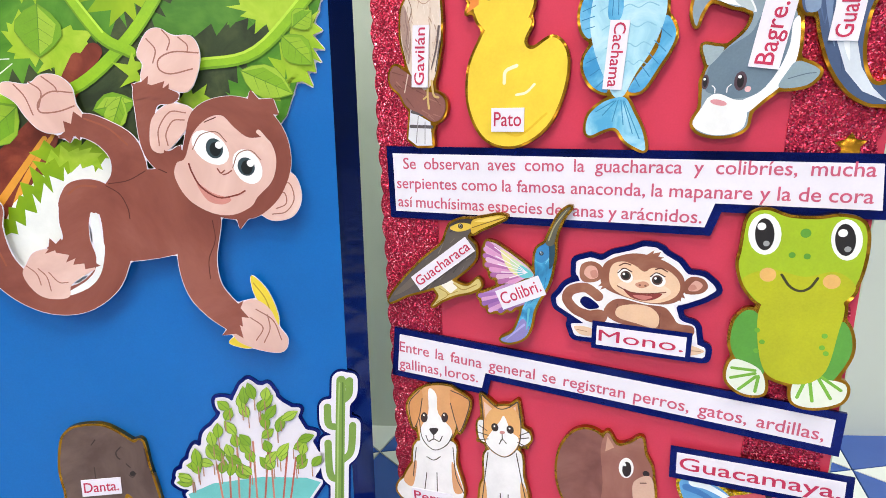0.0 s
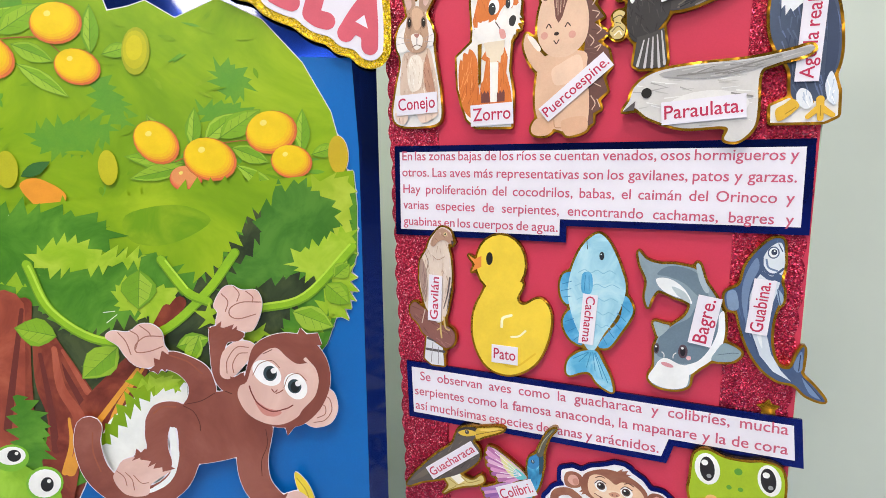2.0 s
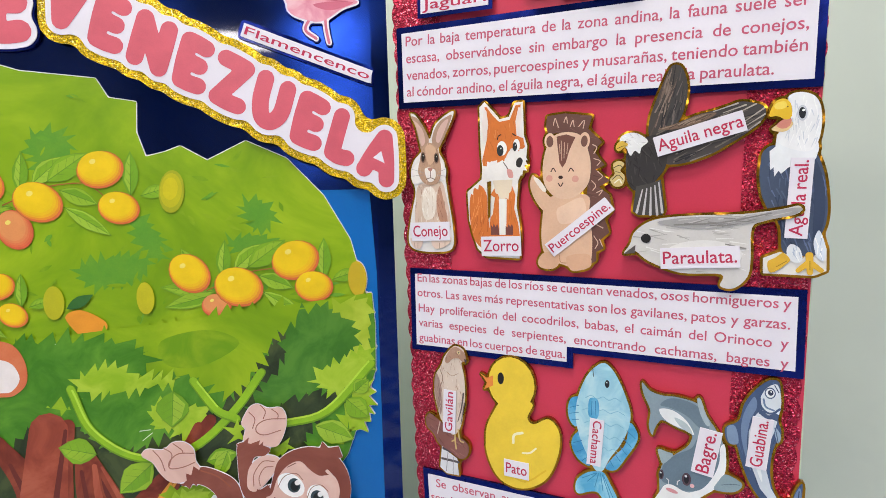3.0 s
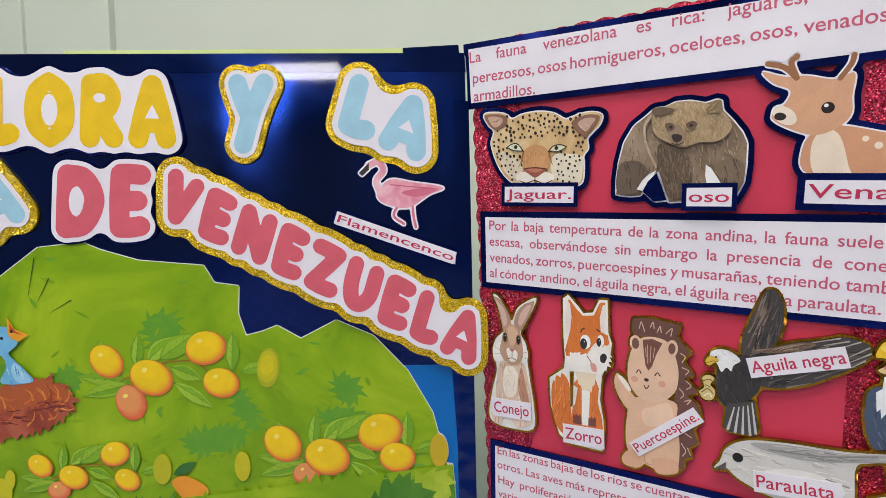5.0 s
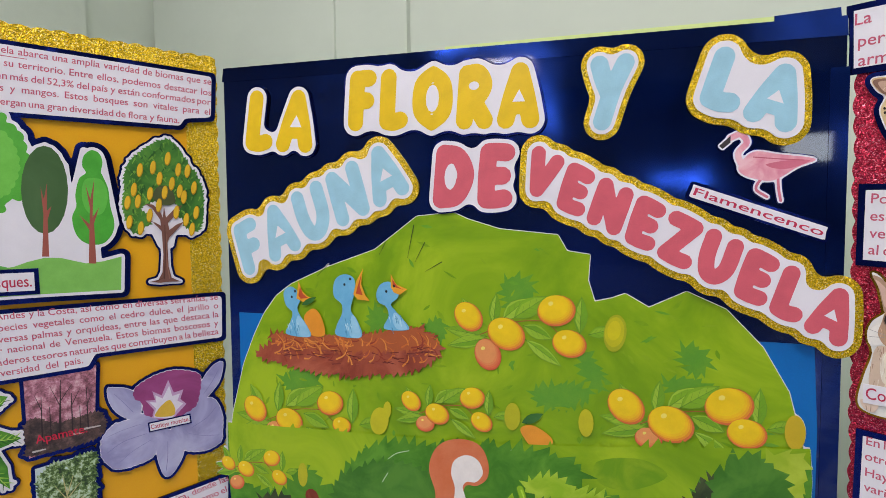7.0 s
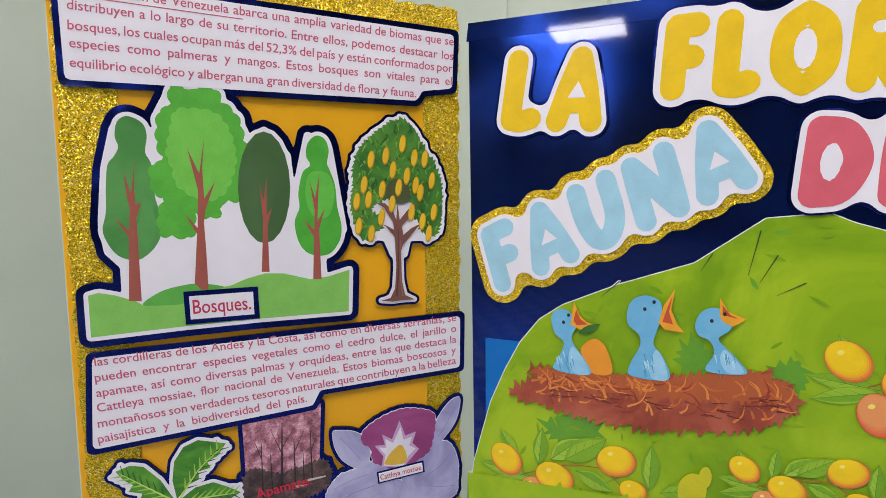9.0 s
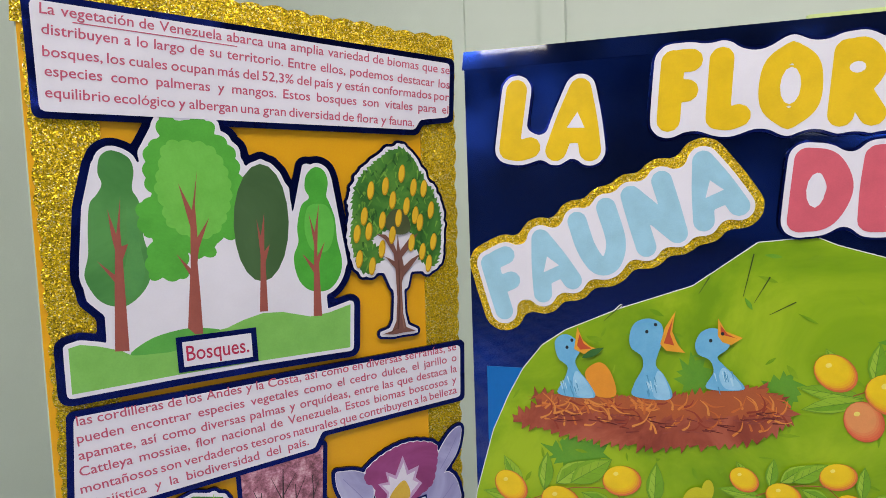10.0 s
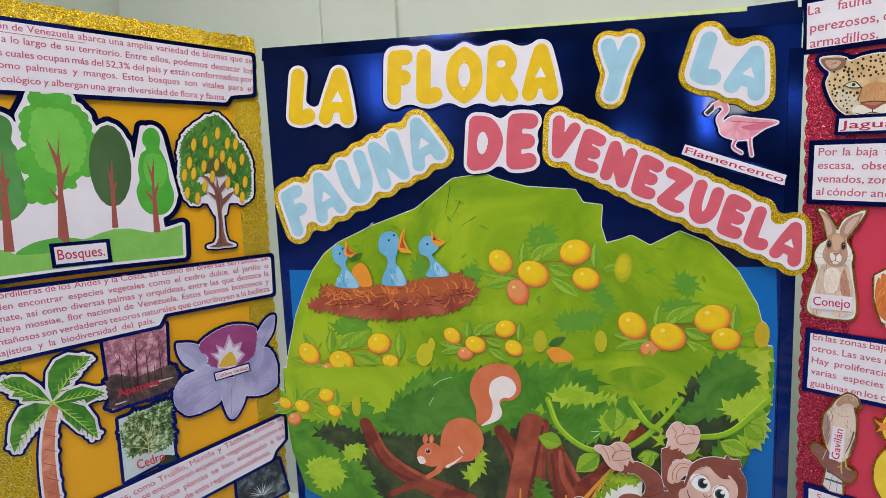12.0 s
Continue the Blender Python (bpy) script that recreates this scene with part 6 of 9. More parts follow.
k.line(INKLINE, 0.8, (18.9, 193.4), (9.4, 180.2), (12.4, 160.4), (17.9, 171.4), (21, 187.1)).line(INKLINE, 0.8, (45.4, 198), (55.4, 195), (60.2, 189.4), (52.3, 165.6), (48.4, 172.9), (44.7, 187.5)).line(INKLINE, 0.8, (17.8, 169), (20, 152.5), (29.4, 144.6), (40.3, 150.8), (46.2, 161.9))
k.oval("3c2620", (22.2, 171.2), (25.2, 171.8), (22.4, 175.6)).oval("3c2620", (39.6, 174.6), (42.4, 175.1), (39.7, 178.9)).disc("f4f0ee", (21.9, 173.1), 0.8).disc("f4f0ee", (39.1, 176.5), 0.8).blob("38302e", (26.3, 162.3), (34, 163.8), (29.9, 157.6))
k.line(INKLINE, 0.8, (23.1, 155.7), (25.3, 151.2), (29.8, 154.1), (34.5, 153.1), (37.2, 158.1)).line(INKLINE, 0.8, (29.9, 157.6), (29.8, 153.5)).line(INKLINE, 0.8, (23.3, 137.1), (29.1, 135.4), (35.1, 139.8)).line(INKLINE, 0.8, (22.7, 122.7), (19.9, 103.3)).line(INKLINE, 0.8, (31.6, 124.8), (31.4, 106.3)).line(INKLINE, 0.8, (14.2, 143.2), (10.4, 116.6)).line(INKLINE, 0.8, (45.9, 150.1), (48, 125.7), (54.2, 112.1))
k.tag("Perro", (11, 100), (43.5, 102.2), 13)
k.done("tan and white puppy paper cut-out with gold foil edge", "cutout", GOLD, GROUP)
k = Cut("cat_cutout", R)
k.blob("f0edee", (73.5, 153.7), (71.3, 131.4), (68.1, 108.2), (85.4, 105.3), (104.9, 115.5), (101.4, 138.7), (98, 159.1)).blob("e0a868", (68.4, 123.3), (72.2, 126.7), (72.8, 106.9), (67.2, 105.4)).blob("e0a868", (99.7, 133.5), (104.9, 125.2), (104.9, 114.5), (100.5, 114.3))
k.blob("f2eff0", (66.7, 176.5), (72, 177.1), (72.7, 161.7), (67.4, 163.4)).blob("f2eff0", (98, 177.2), (105.6, 175.1), (106.5, 168.8), (98.9, 163.5)).poly("d89a5c", (69.3, 199.3), (71.1, 175.5), (82.7, 189.8)).poly("d89a5c", (97.2, 198.8), (98.9, 179.2), (89.1, 190.9)).poly("e8c4b0", (71.4, 194.2), (72.6, 180.4), (78.4, 189)).poly("e8c4b0", (95.6, 194.5), (96.4, 183.3), (91.3, 190.5))
k.blob("e6ae6e", (71.1, 176.9), (77.5, 188.8), (88.3, 193.5), (95.5, 191.3), (99.8, 179.3), (98, 163.3), (87.2, 151.5), (75.3, 155.5), (70.6, 166)).blob("f6f3f2", (83.5, 179.8), (87, 185.1), (92.1, 174.1), (98, 168.9), (95.5, 160), (87.2, 152), (76.2, 155.8), (72.7, 160.7), (76.4, 169.1))
k.line(INKLINE, 0.8, (69.7, 198.5), (71.1, 176.4), (70.9, 165.1), (76.2, 155.8), (87.2, 151.5), (97.2, 161.2), (99.7, 178.5), (97.2, 197.9)).line(INKLINE, 0.8, (70.2, 198.6), (81.9, 190.5), (89.6, 192), (96.8, 197.8)).disc("33231e", (79.9, 174.5), 2.8, 1.2).disc("33231e", (91.6, 175), 2.8, 1.2).disc("f0eeee", (79.6, 175.3), 0.7).disc("f0eeee", (91.2, 175.8), 0.7).oval("c98a84", (85.6, 171.5), (87.7, 171.9), (85.6, 172.8))
k.line(INKLINE, 0.8, (83.3, 161.5), (85.6, 165.8), (88.6, 163.2)).line(INKLINE, 0.8, (85.5, 170), (85.6, 165.8))
for a, b in (((74.6, 166.8), (66.6, 167.9)), ((74.6, 163.9), (66.5, 161.3)), ((73.8, 170.4), (67.6, 173.8)), ((98, 168.9), (105.6, 171.4)), ((97.2, 166), (104, 163.6)), ((98.9, 171.9), (105.6, 176))):
    k.line(INKLINE, 0.7, a, b)
k.line(INKLINE, 0.8, (74.4, 152.5), (71.2, 126.4), (69.1, 108.4)).line(INKLINE, 0.8, (96.3, 156.4), (100.6, 133.7), (104, 117.7)).line(INKLINE, 0.8, (83.9, 119.8), (83.8, 109.8)).line(INKLINE, 0.8, (90, 120.4), (90, 111.5))
k.done("orange and white cat paper cut-out with gold foil edge", "cutout", GOLD, GROUP)
k = Cut("squirrel_cutout", R)
k.blob(mottle("print_chestnut", "744640", "84544c", "8e5e56", 20), (132.5, 126.6), (126.5, 144.7), (127.9, 165.7), (136.3, 181.3), (147.1, 186.6), (157.1, 182.1), (161.4, 166.5), (159.6, 125.4), (144.9, 112)).blob(mottle("print_russet", "905c50", "9c685c", "a67466", 20), (155.9, 174), (160, 187), (166.2, 178.9), (174.2, 181.5), (181.9, 187.4), (184.6, 176), (189.3, 166.4), (189.1, 155.5), (178.7, 144.1), (175.8, 120.8), (157.5, 115.6), (158.1, 147.9))
k.poly("c99a84", (158.9, 172.5), (160, 184.5), (164.8, 176.8)).oval("f4f0ee", (173.1, 163.1), (177.9, 164.1), (172.8, 170.8)).oval("2a1c1a", (173.5, 162.2), (176.4, 163), (173.3, 167.9)).disc("f4f4f4", (171.9, 165.4), 1.2).disc("2a1c1a", (185.9, 161.8), 2.2)
k.blob("d2ac98", (177.7, 150.1), (181.1, 157), (188.2, 160.5), (191.3, 153.5), (191.3, 138.5), (180.6, 134.7)).line("5a342c", 0.8, (182.6, 153.9), (186.3, 154.8))
k.done("chestnut squirrel paper cut-out with gold foil edge", "cutout", GOLD, GROUP)
k = Cut("macaw_cutout", R)
k.blob("5f9ed0", (206.5, 159.8), (216.6, 164.5), (231.8, 161.1), (241, 147.6), (228.8, 131.4), (214.6, 140.5)).taper("e9f0f4", 6, 3, (215, 161.9), (223.6, 160.7), (237.2, 154.9)).taper("3f78b8", 5, 3, (210.9, 157.5), (220.6, 154.8), (234.4, 147.9)).blob("c9545c", (234, 154.1), (246.4, 161.5), (257, 165.8), (262, 161.4), (254.2, 142.9), (238.7, 134.2))
k.disc("2a2022", (257.6, 162.7), 1.8)
k.tag("Guacamaya.", (205.7, 174.4), (293.9, 175.3), 15, edge=4.0)
k.done("blue and red macaw paper cut-out with a name tag", "cutout", ((2.0, GOLDGLIT, 3.0),), GROUP)
k = Cut("gold_star", R)
k.poly(GOLDFOIL, (276.4, 384.6), (278.4, 380.2), (283.4, 380), (279.9, 376.5), (281.4, 372.1), (276.4, 373.8), (272, 371.7), (273.1, 376.5), (269.1, 379.2), (274.1, 380.1))
k.done("small gold foil star sticker", "sticker", ((0.3, GOLDFOIL, 0.6),), "stickers")

# ---------------------------------------------------------------- title, centre panel
TITLE = "title words"
YEL, SKY, ROSE = "ecc20e", "a0cde2", "d86070"
GLITBACK = ((10.8, GOLDGLIT, 2.4), (5.2, WHITE, 0.8))
PLAINBACK = ((6.8, NAVYEDGE, 2.2), (5.0, WHITE, 0.8))
k = Cut("title_word_la", C, 1.4).word(YEL, "LA", (-269.2, 824.6), (-190.2, 819.8), (-261.4, 882), 17.4, (1.06, 1.16))
k.done("yellow bubble letters on white paper with navy foil edge", "title word", ((5.4, NAVYEDGE, 2.2), (3.6, WHITE, 0.8)), TITLE, 0.02, 6)
k = Cut("title_word_flora", C, 1.4).word(YEL, "FLORA", (-143.3, 837.6), (51.7, 830.7), (-140.7, 895.9), 17.2)
k.done("yellow bubble letters on white paper with navy foil edge", "title word", PLAINBACK, TITLE, 0.02, 20)
k = Cut("title_word_y", C, 1.4).word(SKY, "Y", (95.7, 825.6), (133.6, 825.8), (100.6, 889), 16)
k.done("pale blue bubble letter on white paper with gold glitter edge", "title word", ((8.4, GOLDGLIT, 2.4), (3.4, WHITE, 0.8)), TITLE, 0.02, 9)
k = Cut("title_word_la", C, 1.4).word(SKY, "LA", (191.2, 842.7), (264, 813.7), (205.2, 890.8), 16.8)
k.done("pale blue bubble letters on white paper with gold glitter edge", "title word", GLITBACK, TITLE, 0.02, 16)
k = Cut("title_word_fauna", C, 1.4).word(SKY, "FAUNA", (-273.7, 681.6), (-78.2, 772.4), (-290.8, 734.7), 15.6)
k.done("pale blue bubble letters on white paper with gold glitter edge", "title word", ((10.0, GOLDGLIT, 2.4), (3.6, WHITE, 0.8)), TITLE, 0.02, 8)
k = Cut("title_word_de", C, 1.4).word(ROSE, "DE", (-51.3, 757.7), (26.5, 756.8), (-47.7, 814.2), 17.2, (1.04, 1.12))
k.done("rose red bubble letters on white paper with navy foil edge", "title word", ((5.6, NAVYEDGE, 2.2), (4.0, WHITE, 0.8)), TITLE, 0.02, 9)
k = Cut("title_word_venezuela", C, 5.0).word(ROSE, "VENEZUELA", (39.9, 771), (302.7, 635.9), (51.9, 811.9), 13.4)
k.done("rose red bubble letters on white paper with gold glitter edge", "title word", ((10.4, GOLDGLIT, 2.4), (4.2, WHITE, 0.8)), TITLE, 0.02, 9)
k = Cut("flamingo_cutout", C, 1.4)
FLAM = mottle("print_flamingo", "e08aa0", "eaa4b4", "f2c0ca", 40)
k.line("d8788e", 2.2, (243, 778.6), (238, 768), (246.6, 760.8)).line("d8788e", 2.2, (254.4, 778.2), (255.2, 767.4), (257, 757.5)).line(FLAM, 5, (228.2, 785.5), (223.5, 798), (230, 807.5), (225.2, 814.6), (217.5, 812))
k.blob(FLAM, (224.9, 789.1), (235.6, 799.5), (254.6, 796.7), (281.7, 791.7), (268.6, 785.4), (251.5, 774.9), (235.3, 776.9), (225.7, 782.1)).poly("3a3034", (217.5, 814), (208.6, 805.5), (211.5, 802.9), (217.4, 808.1)).blob("d77088", (245, 788.3), (263.9, 791.5), (278, 790.4), (259.1, 783.9)).line("c86078", 0.9, (235.6, 795), (254.5, 792.8), (273.3, 791.1))
k.done("pink flamingo paper cut-out with white edge", "cutout", ((2.2, NAVYEDGE, 1.6), (1.4, WHITE, 0.5)), "animal cut-outs on the centre panel")
k = Cut("flamingo_name_tag", C, 1.4)
k.poly(WHITE, (189, 773), (291.7, 735.1), (290.7, 724.4), (185.4, 762.7))
k.tag("Flamencenco", (189.4, 766.6), (289.3, 730.2), 11)
k.done("white paper strip with a printed name on navy foil", "name tag", ((2.5, NAVYEDGE, 1.4),), "name tags")

# ---------------------------------------------------------------- the printed tree
LEAF1, PALE, MID = mottle("print_leaf", "749c06", "88ac0e", "a2be1c", 8), mottle("print_leaf_pale", "98b426", "a8bd34", "b4c840", 20), mottle("print_leaf_mid", "6c9a0a", "7ca210", "8aac16", 30)
MOSS, DEEP, GLOOM, LIME1 = mottle("print_moss", "3f7a16", "4e8820", "60982a", 26), mottle("print_deep", "3a701c", "467c24", "54882c", 24), mottle("print_gloom", "26321a", "344224", "46522e", 30), mottle("print_lime", "8db61c", "9ec02c", "aeca3c", 34)
FERN, LEAF2, LEAF4 = ink("5a9628", "689e28"), ink("5f9a22", "6fa62c"), ink("2f6428", "3c7030")
BARK, BARKLIT, BARKDARK, BARKGLOW = mottle("print_bark", "662618", "7a3222", "90442e", 30), mottle("print_bark_lit", "8a3c2a", "a04c36", "b05c44", 24), ink("6a2a20"), ink("e09a34")
k = Cut("tree_poster", C, 1.5).into("foliage")
k.poly(LEAF1, (-286.9, 337.7), (-303.2, 393), (-307.2, 471.6), (-300.8, 518.1), (-283.7, 578.9), (-269.1, 612.2), (-255.4, 637.7), (-238.4, 659.2), (-218.4, 673.1), (-172.6, 693.1), (-117.7, 712.1), (-95.8, 728.2), (-70.8, 746.6), (-31.7, 750.2), (-17.3, 743.6), (15.2, 733.6), (71.2, 728), (79.8, 712.8), (101, 709.5), (99.5, 685.1), (105.5, 665.4), (120.4, 669), (132.8, 673.8), (153.5, 661.7), (185, 677.4), (217.5, 662.6), (247, 630.6), (268.1, 592.4), (287.1, 515.5), (286.1, 476.2), (274.4, 442.5), (259, 401.1), (217.7, 349.9), (54.2, 293.5), (-166.7, 274.6), (-243.6, 316.6))
k.into("tree_trunk").poly(BARK, (-69.2, 346.7), (36.3, 360), (68.9, 331.8), (68.4, 313.6), (61.8, 293.1), (55.1, 279.5), (40.9, 267.6), (29.9, 260.6), (24.4, 250.5), (24.6, 238.4), (26.6, 221.3), (27.6, 201.5),
    (29, 168.1), (35.1, 153.2), (45.7, 133.2), (58.6, 109), (-59.4, 119.7))
k.into("foliage")
for f in (((17, 680.9), (33.4, 687.1), (49.4, 678.7), (42.6, 660.4), (26.2, 654.1), (18.6, 667.6)), ((179.6, 623.9), (191.5, 628.9), (205.3, 617.1), (199.6, 602.5), (185.8, 604.5)), ((47.6, 575.6), (80.2, 585.1), (103.8, 579.7), (89.6, 562.8), (57.2, 559.2)), ((-233.8, 567.9), (-210.2, 577.6), (-186.7, 568.2), (-196.5, 555.7), (-227.2, 553.9)), ((-126.4, 643.1), (-113.8, 651.3), (-102.5, 637.1), (-111.6, 624.7), (-124.3, 629)), ((164.8, 592.9), (185.9, 599.3), (206.9, 589.5), (183.1, 579.7)), ((-62, 635.2), (-44.5, 641.9), (-41.8, 621.2), (-55.9, 614.4)), ((90.1, 619.8), (108.9, 606.4), (115.2, 579.7), (96.3, 593.1))):
    k.spiky(FERN, 3.5, 7, *f)
rng = random.Random(21)
crown = k.shapes[0][1]
for i in range(330):
    p = np.array((18.8, 620.6)) + np.array((rng.uniform(-300, 300), rng.uniform(-130, 130)))
    a = rng.uniform(0, 6.28)
    d = np.array((math.cos(a), math.sin(a) * 0.7)) * rng.uniform(9, 19)
    if inside(p - d * 0.3, crown) and inside(p + d * 1.3, crown):
        k.leaf((LEAF1, MID, MID, LEAF2, LEAF1, MID)[i % 6], p, p + d, rng.uniform(1.6, 4.2))
for a, b in (((-172.4, 695.8), (-186.5, 682.3)), ((-74, 737.5), (-81.1, 704.1)), ((-62.5, 719.6), (-73, 699.8)), ((-44.4, 700.2), (-62.5, 689.9)), ((-105.4, 719.8), (-113, 706.5))):
    k.taper("34481c", 0.9, 0.3, a, b)


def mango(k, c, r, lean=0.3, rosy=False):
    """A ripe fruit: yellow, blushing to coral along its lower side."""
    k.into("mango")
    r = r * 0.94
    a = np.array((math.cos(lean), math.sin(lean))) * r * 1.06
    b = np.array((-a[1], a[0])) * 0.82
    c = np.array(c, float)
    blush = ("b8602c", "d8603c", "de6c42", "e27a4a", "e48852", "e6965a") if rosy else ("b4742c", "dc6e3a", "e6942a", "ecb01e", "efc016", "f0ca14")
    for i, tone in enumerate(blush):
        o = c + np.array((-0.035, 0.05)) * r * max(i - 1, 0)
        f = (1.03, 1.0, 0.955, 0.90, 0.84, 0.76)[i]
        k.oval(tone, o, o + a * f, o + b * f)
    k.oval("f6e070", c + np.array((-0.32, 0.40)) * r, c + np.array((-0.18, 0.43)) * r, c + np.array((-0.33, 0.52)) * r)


SPRAY = [ink(x) for x in ("7eac20", "92b82c", "72a41e", "9cc038")]


LEAVES = ((-0.22, -0.04, -0.73, 0.03, 0.15), (-0.22, -0.06, -0.70, -0.17, 0.14), (-0.15, 0.09, -0.11, 0.47, 0.13), (-0.04, 0.17, 0.25, 0.42, 0.17), (0.09, 0.19, 0.46, 0.45, 0.20), (0.19, 0.11, 0.52, -0.03, 0.15),
    (0.81, 0.04, 0.83, 0.46, 0.14), (0.22, -0.05, 0.62, -0.33, 0.13), (0.90, 0.04, 1.16, 0.12, 0.12), (-0.35, 0.10, -0.52, 0.40, 0.13))


def drawn_leaf(k, a, b, width, i=0):
    """A broad leaf with a fine outline and veins."""
    a, b = np.array(a, float), np.array(b, float)
    d = b - a
    side = np.array((-d[1], d[0])) * 0.16
    k.leaf("6f9a24", a, b, width + 0.7).leaf(SPRAY[i % 4], a + d * 0.02, a + d * 0.97, width)
    k.raw(SPRAY[(i + 1) % 4], [a + d * 0.05, a + d * 0.35 + side * width / np.linalg.norm(d) * 2.4, a + d * 0.7 + side * width / np.linalg.norm(d) * 1.8, a + d * 0.94])
    for f in (0.25, 0.45, 0.65):
        k.taper("6c9622", 0.4, 0.2, a + d * f, a + d * (f + 0.16) + side * width / np.linalg.norm(d) * 2).taper("6c9622", 0.4, 0.2, a + d * f, a + d * (f + 0.16) - side * width / np.linalg.norm(d) * 2)
    return k.taper("5c8a20", 0.6, 0.3, a, a + d * 0.95)


def spray(k, c, unit):
    """Leaves and twigs behind a cluster of fruit; unit: how far apart its outer fruits hang."""
    k.into("fruit_spray")
    c = np.array(c, float)
    for i, (ax, ay, bx, by, w) in enumerate(LEAVES):
        drawn_leaf(k, c + np.array((ax, ay)) * unit, c + np.array((bx, by)) * unit, w * unit, i)
    k.line("a0602c", 0.9, c + np.array((-0.3, -0.02)) * unit, c + np.array((0.05, 0.13)) * unit, c + np.array((0.35, 0.17)) * unit, c + np.array((0.62, 0.15)) * unit)
    k.line("a0602c", 0.8, c + np.array((0.45, 0.17)) * unit, c + np.array((0.62, 0.0)) * unit)


spray(k, (21.6, 630), 87)
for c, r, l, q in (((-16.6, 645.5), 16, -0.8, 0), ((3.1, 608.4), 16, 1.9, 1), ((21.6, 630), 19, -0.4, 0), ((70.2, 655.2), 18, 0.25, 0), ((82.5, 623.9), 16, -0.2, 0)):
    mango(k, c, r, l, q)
k.oval("a8ac1c", (124.1, 636.4), (134.1, 635), (126.4, 654)).oval("c0ba18", (123.6, 637.4), (132.1, 636), (125.6, 651.5)).oval("d0c418", (123.2, 638.8), (129.1, 638), (124.6, 648))
spray(k, (173.6, 554.7), 87)
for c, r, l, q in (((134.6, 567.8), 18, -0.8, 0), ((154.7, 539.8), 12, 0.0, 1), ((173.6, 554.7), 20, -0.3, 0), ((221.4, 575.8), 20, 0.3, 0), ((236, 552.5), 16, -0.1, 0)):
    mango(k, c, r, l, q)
spray(k, (-225, 518.1), 96)
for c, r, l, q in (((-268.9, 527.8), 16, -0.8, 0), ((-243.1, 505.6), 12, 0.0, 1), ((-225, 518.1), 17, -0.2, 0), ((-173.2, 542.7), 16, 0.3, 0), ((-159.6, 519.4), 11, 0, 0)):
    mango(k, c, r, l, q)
spray(k, (-50.2, 542.8), 66)
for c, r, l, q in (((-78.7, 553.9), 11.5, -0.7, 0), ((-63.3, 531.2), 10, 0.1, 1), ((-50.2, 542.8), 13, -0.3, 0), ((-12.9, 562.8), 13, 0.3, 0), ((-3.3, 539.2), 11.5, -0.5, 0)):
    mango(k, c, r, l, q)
k.into("pale_fruit")
k.oval("c4be1c", (-114.9, 529), (-104.9, 526.2), (-118.5, 514.3)).into("pale_fruit").oval("c4be1c", (-105.6, 542.1), (-101.4, 539.2), (-107.5, 533.5)).into("pale_fruit").oval("b6b41c", (27.9, 547.9), (35.9, 548), (28.2, 561.8)).into("pale_fruit").blob("e8982c", (35.6, 535.5), (47, 541.3), (63.3, 533.2), (67.2, 525), (56.5, 515.1), (46.6, 519)).leaf(LEAF4, (37.1, 542.5), (58.4, 553.7), 9).into("pale_fruit").oval("c2bc1c", (98.5, 548.7), (105.5, 548.7), (98.5, 562.2)).into("pale_fruit").oval("c8ac22", (273.1, 557.9), (281.1, 558), (272.7, 573.3))
# lower sheet of the print
k.into("lower_foliage")
k.poly(MOSS, (-306.6, 508), (-154.1, 512.9), (-10.8, 517.2), (121.4, 527.8), (284.9, 545.2), (287.1, 515.5), (286.1, 476.2), (274.4, 442.5), (259, 401.1), (217.7, 349.9), (54.2, 293.5), (-166.7, 274.6), (-243.6, 316.6), (-286.9, 337.7), (-303.2, 393), (-308.4, 448.1))
k.poly(LEAF1, (-306.6, 508), (-154.1, 512.9), (-10.8, 517.2), (121.4, 527.8), (284.9, 545.2), (285.5, 528.5), (221.1, 526.1), (56.5, 508), (-11, 509.4), (-95.8, 503.1), (-136.9, 485.9), (-156.2, 474.9), (-305.1, 448.2))
k.spiky(LEAF1, 4, 11, (-154.5, 504.7), (-81.3, 507.8), (-11, 511.5), (56.5, 514.4), (64.4, 505.4), (29.6, 500.4), (-11.1, 505.2), (-53.2, 496.2), (-95.9, 500.2), (-129.6, 484.6), (-155.7, 483.9))
k.spiky(GLOOM, 4, 10, (-205.1, 422.9), (-114, 424), (-26.9, 435.3), (28.7, 447.7), (62.1, 419), (95.3, 420.6), (140.7, 443.7), (172, 465.7), (193.4, 493.5), (208, 520.6), (222.4, 524.1), (220.6, 494.3), (206, 466.9), (239.4, 457.9), (263.2, 458.8), (222.2, 419.7), (217.3, 363.9), (20, 335.8), (-164.1, 326.4), (-200.2, 375.1), (-268.6, 418.4), (-235.8, 431.6))
k.spiky(DEEP, 4, 11, (211.1, 519.3), (243.5, 535.6), (270.3, 518.5), (273.8, 495.6), (245.2, 468.2), (209.3, 454.7), (178.7, 438.4), (187.6, 466.2), (208.7, 487.2))
k.spiky(MOSS, 4, 11, (-155.7, 483.9), (-110.2, 505.7), (-45.7, 510.8), (2.9, 515.4), (49.9, 512.8), (95.7, 497.9), (85.7, 469.7), (121.5, 457), (115, 437.1), (82.3, 447), (55.7, 438.8), (8.3, 449.1), (-20.2, 426.1), (-48.2, 432.2), (-158.8, 427.3), (-196, 444.7), (-202.3, 465.8)).spiky(DEEP, 3, 10, (-164.5, 461.1), (-111.1, 485.1), (-60.9, 479.3), (-55.1, 442.9), (-113.9, 427.1), (-166.1, 432.3))
